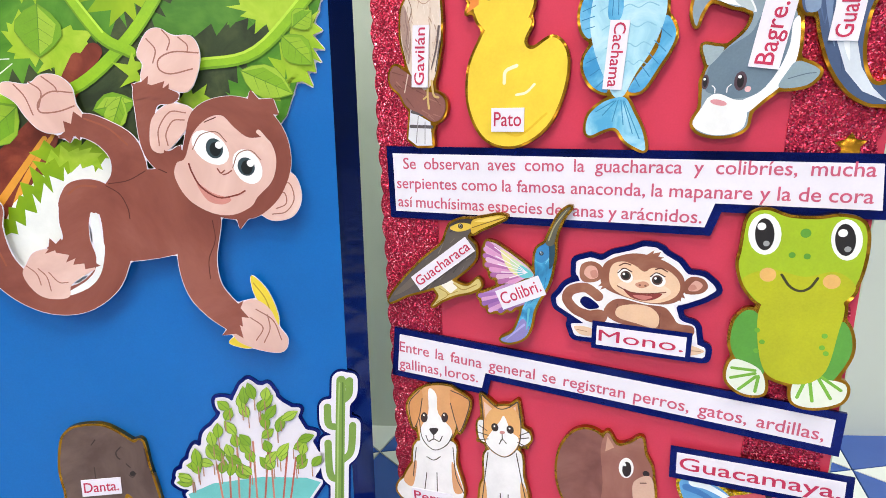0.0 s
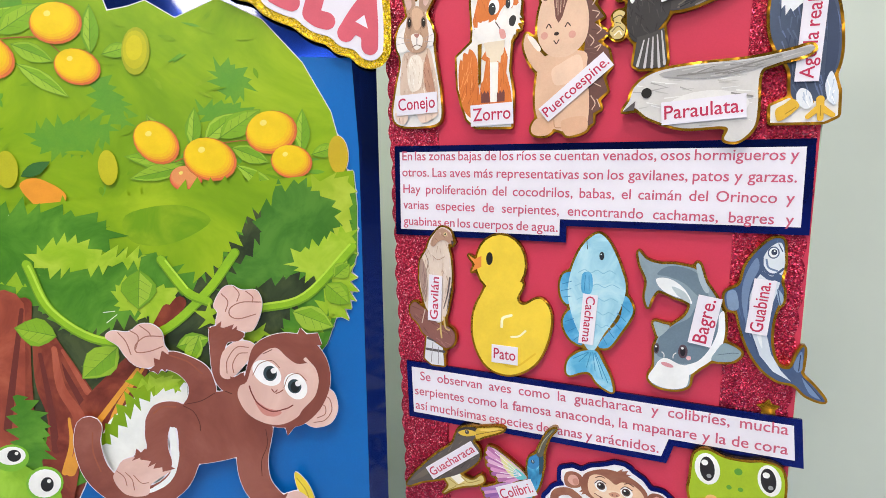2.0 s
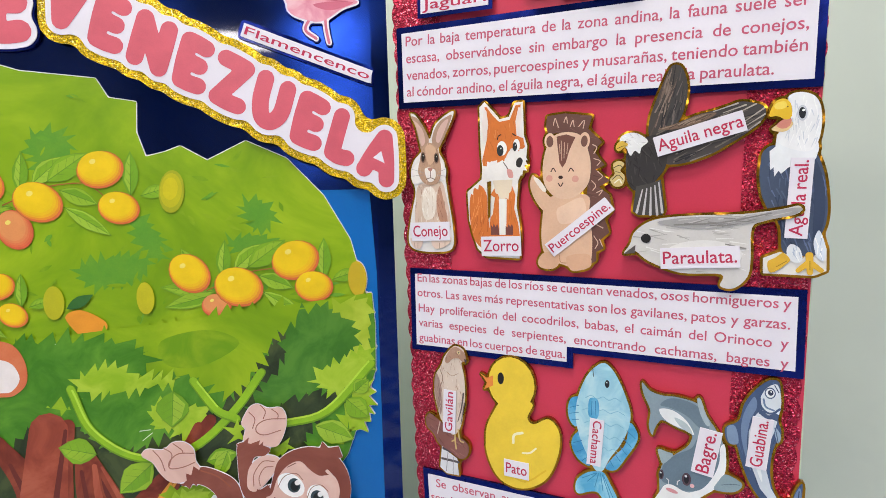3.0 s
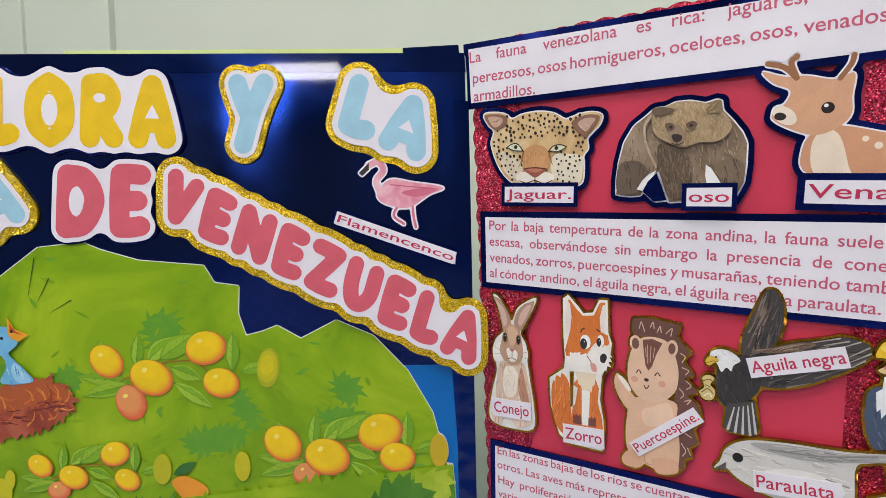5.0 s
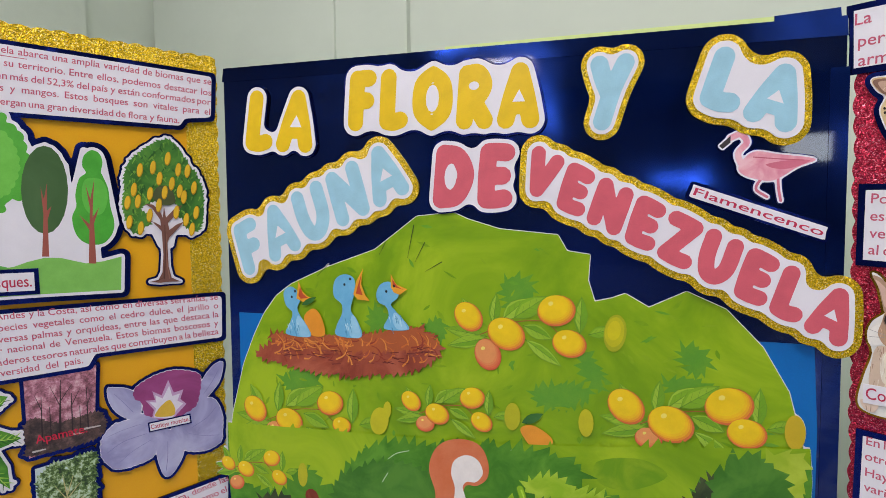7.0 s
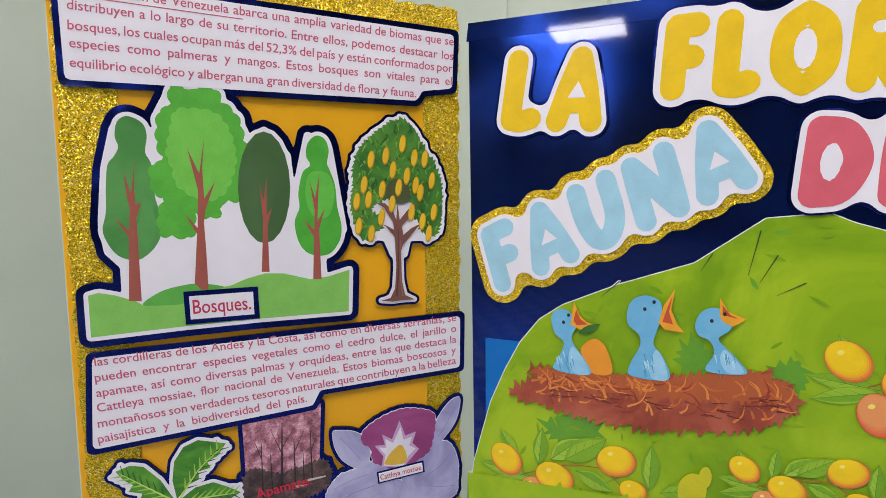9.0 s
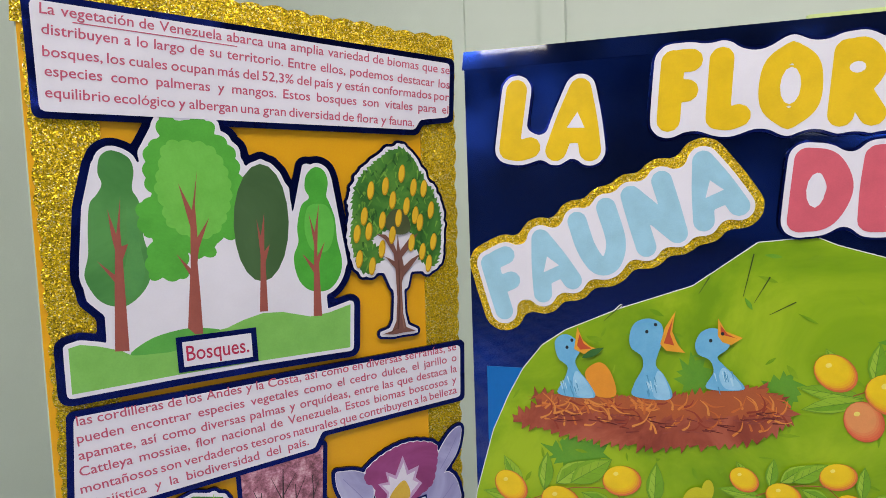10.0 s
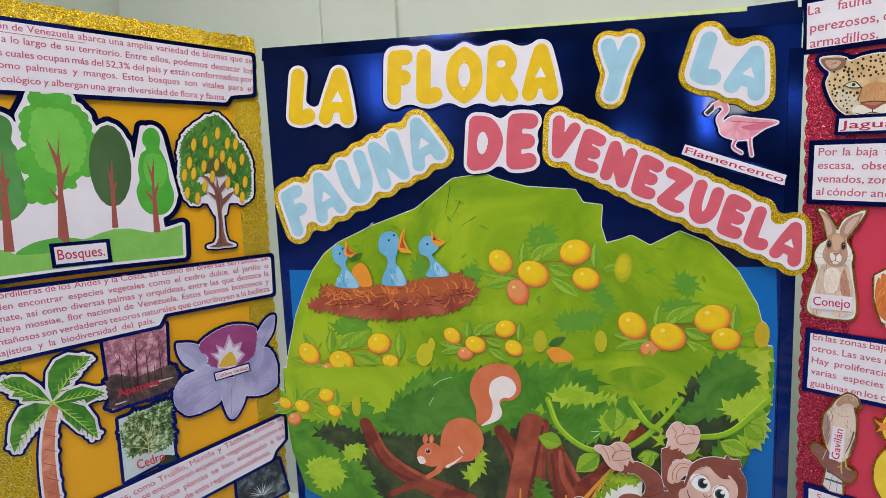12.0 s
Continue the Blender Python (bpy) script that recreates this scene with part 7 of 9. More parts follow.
k.spiky(LEAF1, 4, 11, (-292.5, 502.9), (-261.9, 506.7), (-199.5, 510.4), (-154.2, 509.2), (-138.7, 494.7), (-156, 476.4), (-172.5, 451.7), (-202, 470.4), (-221.4, 470.5), (-235.3, 439.3), (-279.2, 437.5), (-295, 452.5))
k.spiky(LEAF1, 4, 11, (56.6, 517.8), (121.4, 526.5), (213.8, 537.9), (222.3, 527.5), (203.3, 512.5), (187.2, 488), (165.9, 462), (146.9, 470.3), (121.4, 483.3), (82.5, 479.3), (49.3, 472), (37.4, 480.8), (62.8, 490), (89.1, 490.7), (94.4, 504.7)).blob(MID, (108.6, 511.9), (146.6, 519.5), (171.6, 506.5), (140.5, 488.7), (111.8, 491.3))
k.spiky(PALE, 3, 11, (249.4, 533.1), (278.3, 540), (281.3, 515.4), (277.9, 479.2), (266.3, 456.9), (255.5, 480.5), (271.5, 495.5), (270.3, 518.5))
for f in (((-232, 395.2), (-213.8, 407), (-197, 401.7), (-207.2, 388.7), (-227.4, 381.3)), ((-70.6, 367.4), (-58.2, 390.8), (-44.8, 406.4), (-44, 385.6), (-57.7, 362.2)), ((-284.2, 374.1), (-247.1, 384.1), (-231.3, 357.4), (-262.4, 337.8)), ((12.9, 478.7), (29.1, 473.5), (32.3, 457.2), (18.7, 461.7)), ((231.9, 473.1), (256.6, 487.2), (280.8, 495.8), (278, 474.6), (251.4, 458.3)), ((256.7, 438.4), (274.8, 465.9), (282.4, 449.5), (273.2, 422.2), (264.1, 429.9), (246.6, 412.7)), ((95.4, 452.5), (108.5, 459.9), (121.5, 443), (108.5, 434), (99.3, 438.5))):
    k.spiky(LIME1, 3.5, 8, *f)
k.line("dfe8d8", 0.7, (9.5, 508.4), (19.7, 510), (26.6, 513.7)).line("dfe8d8", 0.7, (58.4, 502.5), (66.9, 502.7), (65.7, 508.3)).line("dfe8d8", 0.6, (-105.2, 488.9), (-96.1, 495.8), (-81.6, 500.5)).line("dfe8d8", 0.6, (-112.2, 462.9), (-105.9, 473.5)).line("dfe8d8", 0.7, (86.9, 435.8), (95.4, 436.3)).line("dfe8d8", 0.7, (88.9, 427.4), (96.7, 433.5))
spray(k, (-283.5, 455.2), 59)
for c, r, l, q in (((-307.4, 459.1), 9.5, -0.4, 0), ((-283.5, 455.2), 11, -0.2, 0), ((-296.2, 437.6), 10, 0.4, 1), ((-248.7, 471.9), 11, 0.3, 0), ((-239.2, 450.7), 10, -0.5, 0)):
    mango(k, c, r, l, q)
k.oval("b6b41c", (-209, 458), (-202.9, 456.6), (-208.1, 471.7))
k.into("lower_foliage")
k.spiky(MOSS, 6, 12, (-8.7, 508.8), (21.6, 516.9), (73, 514.9), (98.3, 502.1), (83.6, 481.4), (43.7, 473.8), (-8.8, 462.3)).spiky(LIME1, 4, 9, (40.2, 483.4), (67, 494), (92.6, 483.3), (123.5, 479.4), (82.8, 470.9), (47.8, 471.2))
k.spiky(LIME1, 4, 9, (112.2, 443.8), (131, 454.9), (144, 444.4), (134.1, 430.3), (115.9, 431.3))
k.into("nest")
k.spiky(BARKLIT, 3, 7, (-265.5, 590), (-253, 601.1), (-242.1, 611.3), (-248.7, 615.8), (-222.5, 617), (-192.4, 616.8), (-140.8, 617.9), (-115.3, 623.3), (-83.1, 628.6), (-65.6, 631.1), (-45.6, 612.9), (-50.9, 600.5), (-67.2, 590.1), (-92.3, 582.2), (-121.2, 578.6), (-150.6, 574.9), (-187.6, 577), (-225.2, 581.9))
k.spiky("b05a30", 2.4, 6, (-247.2, 615.1), (-207.4, 617), (-148.1, 617.2), (-111.6, 625.4), (-75.9, 632.7), (-47.6, 615.7), (-70, 608.9), (-119.9, 604.3), (-163.8, 600.9), (-208.2, 605.4), (-238.4, 609.8))
rng = random.Random(8)
n0, n1 = np.array((-242.1, 611.3)), np.array((-50.1, 621.3))
for i in range(95):
    f = rng.random()
    p = n0 + (n1 - n0) * f + np.array((0, -rng.uniform(0, 1) ** 2 * 22 - 1))
    a = rng.choice((0.2, 0.5, 0.9, -0.3, 2.4, 2.0)) + rng.uniform(-0.3, 0.3)
    d = np.array((math.cos(a), math.sin(a))) * rng.uniform(9, 20)
    k.taper(("dd8a40", "c8682e", "d88038", "963c28")[i % 4], 2.0, 0.5, p - d * 0.5, p + np.array((d[1], -d[0])) * 0.15, p + d * 0.5)
for i in range(60):
    f = rng.random()
    p = n0 + (n1 - n0) * (0.02 + 0.95 * f) + np.array((0, -rng.uniform(14, 32) * (0.6 + 0.8 * min(f, 1 - f))))
    k.taper(("6c2a24", "9a4a3c", "7c342c")[i % 3], 1.3, 0.4, p, p + np.array((rng.uniform(5, 13), rng.uniform(-2, 2))))
k.into("egg")
k.blob("e8952a", (-202.2, 638.5), (-190.5, 646.9), (-181.3, 638.2), (-177.4, 618.9), (-192.4, 616.8), (-199.3, 625.6))
CHICK, DOWN, GAPE = ink("63a8d2", "74b6dc"), ink("9ccbe6", "86bee0"), ink("e8a02c")
k.into("nestling")
k.blob(CHICK, (-227.5, 661.8), (-224.1, 668.2), (-217.2, 670.2), (-210, 665.8), (-206.1, 657.1), (-210.5, 647.2), (-207.4, 638.6), (-199.2, 627.7), (-195.6, 615.4), (-224.9, 617.1), (-220.1, 630), (-217, 641.6), (-224.7, 648.9)).blob(DOWN, (-209.7, 638.6), (-200.6, 628.5), (-196.3, 616.1), (-209, 616.3), (-212.8, 627.1)).poly(GAPE, (-211.3, 657.3), (-208.4, 677.1), (-204, 665.7), (-198.4, 660.6), (-189.7, 657.6), (-203.4, 653.5)).poly("c4502c", (-208.9, 660.8), (-206.6, 670.7), (-203.4, 662.8), (-197, 658.4), (-206.1, 657.1)).leaf(LEAF4, (-205.1, 650), (-186.6, 659.7), 6)
for c in ((-213, 665.2), (-217.2, 658.8)):
    k.disc("20262c", c, 1.3, 1.2)
for i in range(12):
    p = np.array((-217.4, 626.4)) + np.array((rng.uniform(-6, 8), rng.uniform(-7, 7)))
    k.taper(("4f94c0", "b4daee")[i % 2], 1.1, 0.3, p, p + np.array((1.5, -6)))
k.into("nestling")
k.blob(CHICK, (-166, 671.9), (-161.7, 681.7), (-151.3, 685.5), (-141.5, 681.1), (-140.1, 668.6), (-143.6, 657.4), (-145.7, 646.2), (-138.3, 636.3), (-134.2, 618.6), (-162.7, 618.8), (-162.8, 629.5), (-156.1, 643.5), (-156.9, 653.5), (-165.2, 660.7)).blob(DOWN, (-143.8, 642), (-137.8, 633.4), (-135, 618.6), (-146.6, 618.6), (-147.3, 630.7)).poly(GAPE, (-142.4, 664.4), (-138.7, 678.3), (-130.8, 691.9), (-133.2, 675.3), (-128.8, 664.1), (-123.4, 657.7), (-137.7, 658.8)).poly("c4502c", (-139.6, 665.1), (-136, 676.9), (-132.6, 686.4), (-134.8, 673.3), (-131.7, 663.5))
for c in ((-145.9, 680.5), (-152.7, 674.4)):
    k.disc("20262c", c, 1.3, 1.2)
for i in range(12):
    p = np.array((-150.2, 630.7)) + np.array((rng.uniform(-6, 8), rng.uniform(-7, 7)))
    k.taper(("4f94c0", "b4daee")[i % 2], 1.1, 0.3, p, p + np.array((1.5, -6)))
k.into("nestling")
k.blob(CHICK, (-116, 665.3), (-111.9, 674.8), (-104, 678.8), (-96.4, 676.5), (-90.4, 669.5), (-92.2, 662), (-99.5, 655.2), (-94.2, 648.2), (-85.4, 639.1), (-80.3, 629.3), (-107.2, 628.9), (-102.2, 642.7), (-105.2, 652.5), (-113.6, 656.9)).blob(DOWN, (-94.9, 646.8), (-86.3, 638.4), (-81.7, 630), (-93, 629.4), (-98.1, 639.2)).poly(GAPE, (-99.3, 672.5), (-99.3, 686.9), (-93.5, 676.4), (-81.2, 671.4), (-89.8, 665.3), (-96, 667.6)).poly("c4502c", (-97.2, 673.8), (-97.5, 681.3), (-92.3, 674.3), (-85.5, 670.8))
for c in ((-95.8, 674.4), (-104.5, 668.5)):
    k.disc("20262c", c, 1.3, 1.2)
for i in range(12):
    p = np.array((-95.4, 637.1)) + np.array((rng.uniform(-6, 8), rng.uniform(-7, 7)))
    k.taper(("4f94c0", "b4daee")[i % 2], 1.1, 0.3, p, p + np.array((1.5, -6)))
k.into("tree_trunk")
k.taper(BARK, 16, 26, (-198.1, 435.5), (-181.7, 399.4), (-140.7, 364.6), (-65.9, 333.5)).taper(BARKDARK, 3, 7, (-195.9, 420.2), (-172.2, 376.6), (-109.9, 346.6)).taper(BARKLIT, 3, 7, (-186.1, 429.9), (-168.1, 395.4), (-131.4, 369.9), (-87.3, 352.7)).taper(BARK, 8, 14, (-171.3, 337.7), (-132.1, 354.4), (-95.1, 343))
k.taper(BARK, 14, 34, (-24.2, 433.9), (-1.3, 393.9), (9.4, 335)).taper(BARK, 11, 24, (31.4, 445), (23.8, 402.7), (18.6, 335.7)).taper(BARKDARK, 3, 9, (-14.8, 415.3), (-3, 379), (-1.1, 334.3)).taper(BARKLIT, 3, 8, (5.8, 398), (12.1, 368.8), (12.9, 335.4)).taper(BARKLIT, 2, 4, (29.9, 437.7), (24.6, 409.9))
k.taper(BARK, 14, 24, (45.2, 414.6), (59.1, 382.6), (77.7, 340)).taper(BARK, 8, 20, (134.4, 436.5), (108.5, 385.6), (81.7, 340.2)).taper(BARKGLOW, 2, 6, (121.5, 400.6), (95.3, 363.1), (85.1, 340.5)).taper(BARKDARK, 3, 6, (48.5, 406.8), (63, 371.2), (75, 339.8)).taper(BARKLIT, 2, 5, (55.2, 407.1), (71.1, 371.8))
k.into("squirrel")
SQ, SQLIT = ink("cf6c42", "d87a50"), ink("e09a78")
k.blob(SQ, (-50.8, 440.9), (-53, 461.3), (-59.4, 483), (-54.4, 502.7), (-42.1, 515.1), (-23.1, 519.8), (-5.4, 515.2), (3.2, 499.8), (2.7, 482.7), (-7.8, 473), (-19, 471.9), (-22.7, 463.2), (-20.8, 453), (-32.4, 442.4)).blob("efe6e4", (-46.7, 438.1), (-35, 449.6), (-31.6, 467.1), (-35.4, 482.3), (-32.2, 496), (-19.4, 503.5), (-7.1, 499.5), (-2, 486.9), (-9.1, 476.6), (-18.8, 475.5), (-23.2, 468.9), (-20, 456), (-26.7, 445.5))
k.blob(SQ, (-100.1, 402.1), (-97.7, 424.7), (-87.5, 442.3), (-69.2, 448.2), (-53.6, 441.5), (-44.9, 425.7), (-46.2, 409.4), (-58.2, 392.3), (-75, 388.3), (-86.2, 383.2), (-97.3, 379.5)).taper(SQ, 10, 6, (-96, 394.7), (-104.1, 376), (-118, 366.1)).blob(SQ, (-131.1, 390.5), (-129.2, 402), (-120.5, 410.9), (-107, 412.3), (-97.9, 403.7), (-99.2, 388.5), (-109.9, 380.3), (-123.3, 383.3))
k.taper("efe0da", 4, 1.2, (-92.1, 381.4), (-82.4, 387.9), (-72.5, 396)).blob("efe0da", (-131.1, 392), (-123.5, 393.3), (-120.1, 385.8), (-127, 383.1)).leaf(SQ, (-120.5, 410.1), (-117.6, 426.1), 7).leaf(SQ, (-112.3, 410.5), (-110.2, 425.7), 7).leaf(SQLIT, (-112.3, 412), (-110.3, 422.7), 3).disc(SQLIT, (-116.5, 401.2), 4.6).disc("2a1a18", (-116.5, 401.2), 2.8).disc("f2ece8", (-117.1, 402.7), 0.8).taper("efe0da", 2.5, 1, (-76.4, 408.6), (-70.9, 400.6))
k.into("tree_trunk")
k.taper(BARKLIT, 30, 46, (16.6, 442), (7, 374.6), (-8.7, 282.1)).taper(BARK, 18, 30, (43.4, 413.6), (45, 381.9), (52.9, 344.4), (37.8, 278.7)).taper(BARKDARK, 3, 6, (39.2, 404.8), (43.1, 363.6), (44.3, 326.1)).taper(BARKDARK, 3, 6, (29.3, 440.7), (19.7, 392.1), (11.2, 346.9)).taper(BARK, 10, 22, (144.4, 441.4), (113.6, 401.6), (75.9, 361.9), (55.8, 330.2)).taper(BARKLIT, 4, 12, (49.5, 408.9), (52, 377), (63.9, 348.5), (58.7, 315.8))
k.taper(BARKGLOW, 3, 7, (109, 388.1), (86.3, 359.1), (64.3, 329.7), (53.5, 306.5)).taper(BARKGLOW, 2, 5, (-0, 356.7), (-1.6, 329), (-8.1, 301.1)).taper(BARKGLOW, 2, 5, (55.7, 351.3), (55.8, 330.2), (49.2, 306.8))
k.poly("eef0ec", (72.4, 324.4), (85.2, 347.4), (101.7, 362.9), (124.5, 378.1), (146.3, 379.4), (145, 348.7), (131, 291.6), (112.1, 278.1), (80.3, 292.6))
k.spiky(LEAF1, 4, 9, (75, 329), (89.9, 351.7), (106.5, 369.6), (103.2, 381.4), (125.1, 386.4), (144.5, 383.6), (143.8, 369.7), (124, 372.5), (107.8, 359.2), (93.6, 344.5), (82.3, 328.6)).spiky(LIME1, 3, 7, (106.9, 374.3), (124.7, 380.4), (139.6, 377.4), (136.9, 370), (119.8, 372.8))
k.spiky(MOSS, 4, 9, (19.3, 374), (29.8, 364.4), (37.2, 354.7), (37.6, 326.6), (28.5, 312.9), (17.5, 327.8), (16, 351.2))
k.into("vine")
VINE = ink("93c01e", "84b41c")
k.line("6f9c1a", 7.4, (35.9, 475.3), (50.1, 437.9), (84.9, 412.9), (127.7, 417.5), (164.2, 447.5), (188.7, 480.3)).line(VINE, 6, (35.6, 476.2), (50.2, 438.7), (85, 413.7), (127.8, 418.4), (163.8, 447.9), (188.3, 480.3)).line("6f9c1a", 7.4, (132.4, 476.4), (149.4, 450.2), (165.9, 440.7)).line(VINE, 6, (132.4, 476.8), (149.5, 451.1), (165.9, 441.6)).line("6f9c1a", 7.4, (202.4, 433), (242.7, 441.7), (282.4, 481.6)).line(VINE, 6, (202.5, 433.9), (242.8, 442.7), (282.4, 482.6))
k.line("b8dc44", 1.6, (37, 474.4), (51.2, 439.9), (85.2, 415.5), (126.2, 420.3)).line("b8dc44", 1.6, (204.8, 436.2), (241.1, 444.6), (280.2, 484.4)).line("b8dc44", 1.4, (135.7, 475.4), (150.9, 452.8))
for i, (a, b, w) in enumerate((((52.2, 418.6), (22.8, 426.9), 22), ((96.2, 407.8), (67.8, 383.1), 24), ((115.9, 468.8), (113.1, 437), 26), ((231.5, 430.2), (265.1, 414.9), 21), ((259.3, 452.2), (278.5, 434), 19), ((266.6, 457.5), (279.7, 468.1), 14), ((139.6, 405.2), (166, 410.9), 16), ((157.5, 413.6), (147, 388.7), 13))):
    drawn_leaf(k, a, b, w, i)
k.spiky(LIME1, 3, 7, (161.1, 434.1), (169.9, 435.9), (170.4, 424.6), (162.5, 423.5)).spiky(LIME1, 3, 7, (187.8, 410.1), (203.6, 416.4), (210.1, 411.5), (196.4, 405.1))
k.into("snake")
FROG = mottle("print_snake", "7cae22", "8cbc2e", "9cca3e", 24)
k.taper("b48a4c", 3, 6, (27.4, 162), (35.2, 147.9), (44.5, 130.3)).taper("c89c58", 2, 3, (24.4, 158.3), (31.6, 145.1), (39.3, 128.8)).taper("8a5a3a", 2, 3, (21.3, 153.8), (26.8, 140.7), (31.5, 126.5))
k.blob(FROG, (-7.4, 242), (17.1, 249.6), (24.5, 242), (27.9, 221.9), (30, 201.1), (28.4, 175.4), (24.2, 151.6), (19, 132.5), (-26.1, 126.5))
k.poly("a04458", (-7.7, 191), (27.9, 197.5), (29.5, 188.5), (-9.5, 180)).poly("a04458", (-10.7, 172.5), (28.8, 181), (27.9, 171.6), (-12.2, 163.2)).poly("a04458", (-13.4, 154.6), (25.8, 163.1), (24.5, 153.6), (-15, 145.1)).poly("a04458", (-16.5, 135.5), (22.6, 145.9), (20.5, 137.2), (-18, 125.8))
for i in range(20):
    f = i / 19
    p = np.array((24.9, 242)) * (1 - f) ** 2 + 2 * f * (1 - f) * np.array((30.1, 215)) + f * f * np.array((28.4, 172.5))
    k.poly("f0ecea", p + (1.5, 1.8), p + (-5, 0), p + (1.5, -1.8))
k.blob(FROG, (-24.4, 277), (0.8, 280.1), (16.6, 274.6), (16, 251), (19.7, 233.9), (24.9, 221.4), (19.3, 197.2), (-35.7, 201.3))
k.blob(FROG, (-37.2, 288.9), (-21.6, 313.9), (-4, 322.1), (16.5, 318.4), (43.5, 292.8), (41.2, 278.4), (27.7, 264.8), (21.4, 245.6), (-43.7, 236.3)).oval("7ab62e", (11.8, 322.5), (24.4, 321.7), (13.1, 333.7)).oval("f4f4f0", (12, 324.3), (22.1, 323.8), (12.9, 331.8)).disc("1e1e1e", (13.8, 324.2), 5).disc("f4f4f0", (15.7, 326), 1.4).oval("7ab62e", (33.9, 299.2), (47.5, 298.3), (35.3, 313.5)).oval("f4f4f0", (33.9, 299.2), (45.8, 298.4), (35.1, 311.1)).oval("1e1e1e", (35.5, 298.2), (40.2, 297.8), (36.2, 304.3)).disc("f4f4f0", (37.1, 300.9), 1.6)
k.blob("7a2a34", (-15.4, 296.8), (0.7, 291), (-4.5, 281.8), (-16.8, 285.1))
for c, w in (((11.1, 264.5), 4.6), ((10.9, 254.1), 2.4), ((-0.1, 258.6), 3.4), ((5, 250.7), 3.6), ((11.7, 243.6), 3.0), ((4.4, 239.7), 3.8), ((14.8, 235.7), 2.4), ((-2.1, 235.4), 2.2), ((9.1, 234.1), 1.8), ((1.2, 228.9), 5.2), ((13.1, 229), 2.6), ((7.3, 224.1), 2.0), ((4.7, 217), 2.0), ((11.3, 216), 1.8), ((15.9, 217.6), 2.0), ((2.8, 209.2), 2.6), ((8.1, 210.9), 1.8), ((-8.2, 210), 5.0), ((6.3, 204.1), 1.8), ((22.2, 278), 2.6), ((28.7, 276.7), 2.4), ((11, 276.4), 2.2), ((22.4, 273.3), 1.6)):
    k.disc("96404e", c, w, 1.15)
k.line("4f7a1c", 0.5, (-7.4, 221.7), (9.7, 222.5), (25.1, 222.9))
k.done("large printed mango tree poster cut round its leafy crown", "poster", ((0.7, WHITE, 0.5),), "", 0.002)

# ---------------------------------------------------------------- the hanging monkey
FUR, FURLIT, FURDARK, SKIN, SKINLINE = mottle("print_fur", "7e4236", "8c4e40", "985a4c", 11), ink("9a553e"), ink("5a281c"), mottle("print_skin", "d8b0a4", "e2bcb0", "eacac0", 14), ink("a06a5c")
k = Cut("hanging_monkey_cutout", C, 9.0)
k.into("tail").line(FUR, 19.5, (143.3, 310), (135.7, 294.5), (120, 283.6), (102, 283.6), (85.2, 293.6), (73.9, 309.8), (69.8, 331), (71.8, 344.3))
k.into("leg").blob(FUR, (130.6, 362), (119.9, 358.4), (114.6, 347.6), (112.9, 334.8), (113.2, 323.4), (103.1, 318.2), (113.7, 314.6), (120.3, 302.9), (123.9, 309), (128.9, 302.3), (131.9, 310.7), (129.6, 324), (131.8, 338.8), (140.2, 339.6), (150.1, 348.7), (142.2, 359.4))
k.into("arm").taper(FUR, 27, 19, (199, 332.8), (194.8, 306.5), (197.5, 285.9), (206, 272.2), (216.2, 262))
k.into("arm").blob(FUR, (120.1, 387.6), (130.5, 389), (141.1, 384.2), (147.9, 375), (147.5, 364.9), (143.4, 357.1), (157, 358), (168.5, 365.4), (168.3, 376.6), (163.4, 388.8), (151.8, 397.4), (136.3, 403), (125.1, 393.6)).into("arm").blob(FUR, (168.8, 421.7), (166.4, 401.8), (168, 379.8), (175.3, 367.3), (184.2, 366.2), (190.7, 381.9), (182.3, 379.1), (177.4, 395.1), (180, 407.5), (189, 408.7), (192.6, 415.7))
k.into("body").blob(FUR, (114.4, 342.8), (117.1, 354.4), (125.1, 360.7), (136.4, 361.3), (145.1, 358.7), (151.6, 364.1), (160.8, 367.1), (172.9, 367.4), (189.5, 367.6), (194.4, 352.8), (207.4, 340.6), (210.5, 332.2), (208.4, 320.6), (204.9, 308.5), (192.4, 308), (184.8, 310.5), (170.7, 308.4), (155.2, 307.1), (145.8, 307.8), (141.4, 296.8), (132.9, 290.7), (137.4, 317), (137.2, 339.2), (129.8, 340.2))
k.line(FURDARK, 0.7, (143.5, 357.5), (151, 351.9), (154.9, 342.7), (155.4, 335.5)).line(FURDARK, 0.7, (145.1, 358.7), (157.2, 360.6), (168.2, 366.4)).line(FURDARK, 0.7, (176.5, 367.3), (183.5, 364.3), (190.8, 364.6)).line(FURDARK, 0.6, (206.7, 332.4), (207.3, 319), (202.2, 305.9), (201.8, 292.4)).line(FURLIT, 1.2, (136, 399.9), (149.1, 393.8), (159.3, 383.3)).line(FURLIT, 1.4, (120.8, 353), (127.8, 357.7), (137.5, 357.1)).line(FURLIT, 1.2, (74.4, 340.3), (73.7, 324.4), (78.1, 307.9))
k.into("paper_gap").blob("eef0ee", (131.8, 339.2), (134.3, 340), (136.5, 338.6), (136.9, 324.2), (137.9, 316.3), (133.9, 300.6), (126.3, 291.2), (114.3, 286.1), (112.4, 288.2), (125, 296), (131.4, 305.5), (131.7, 323.9))
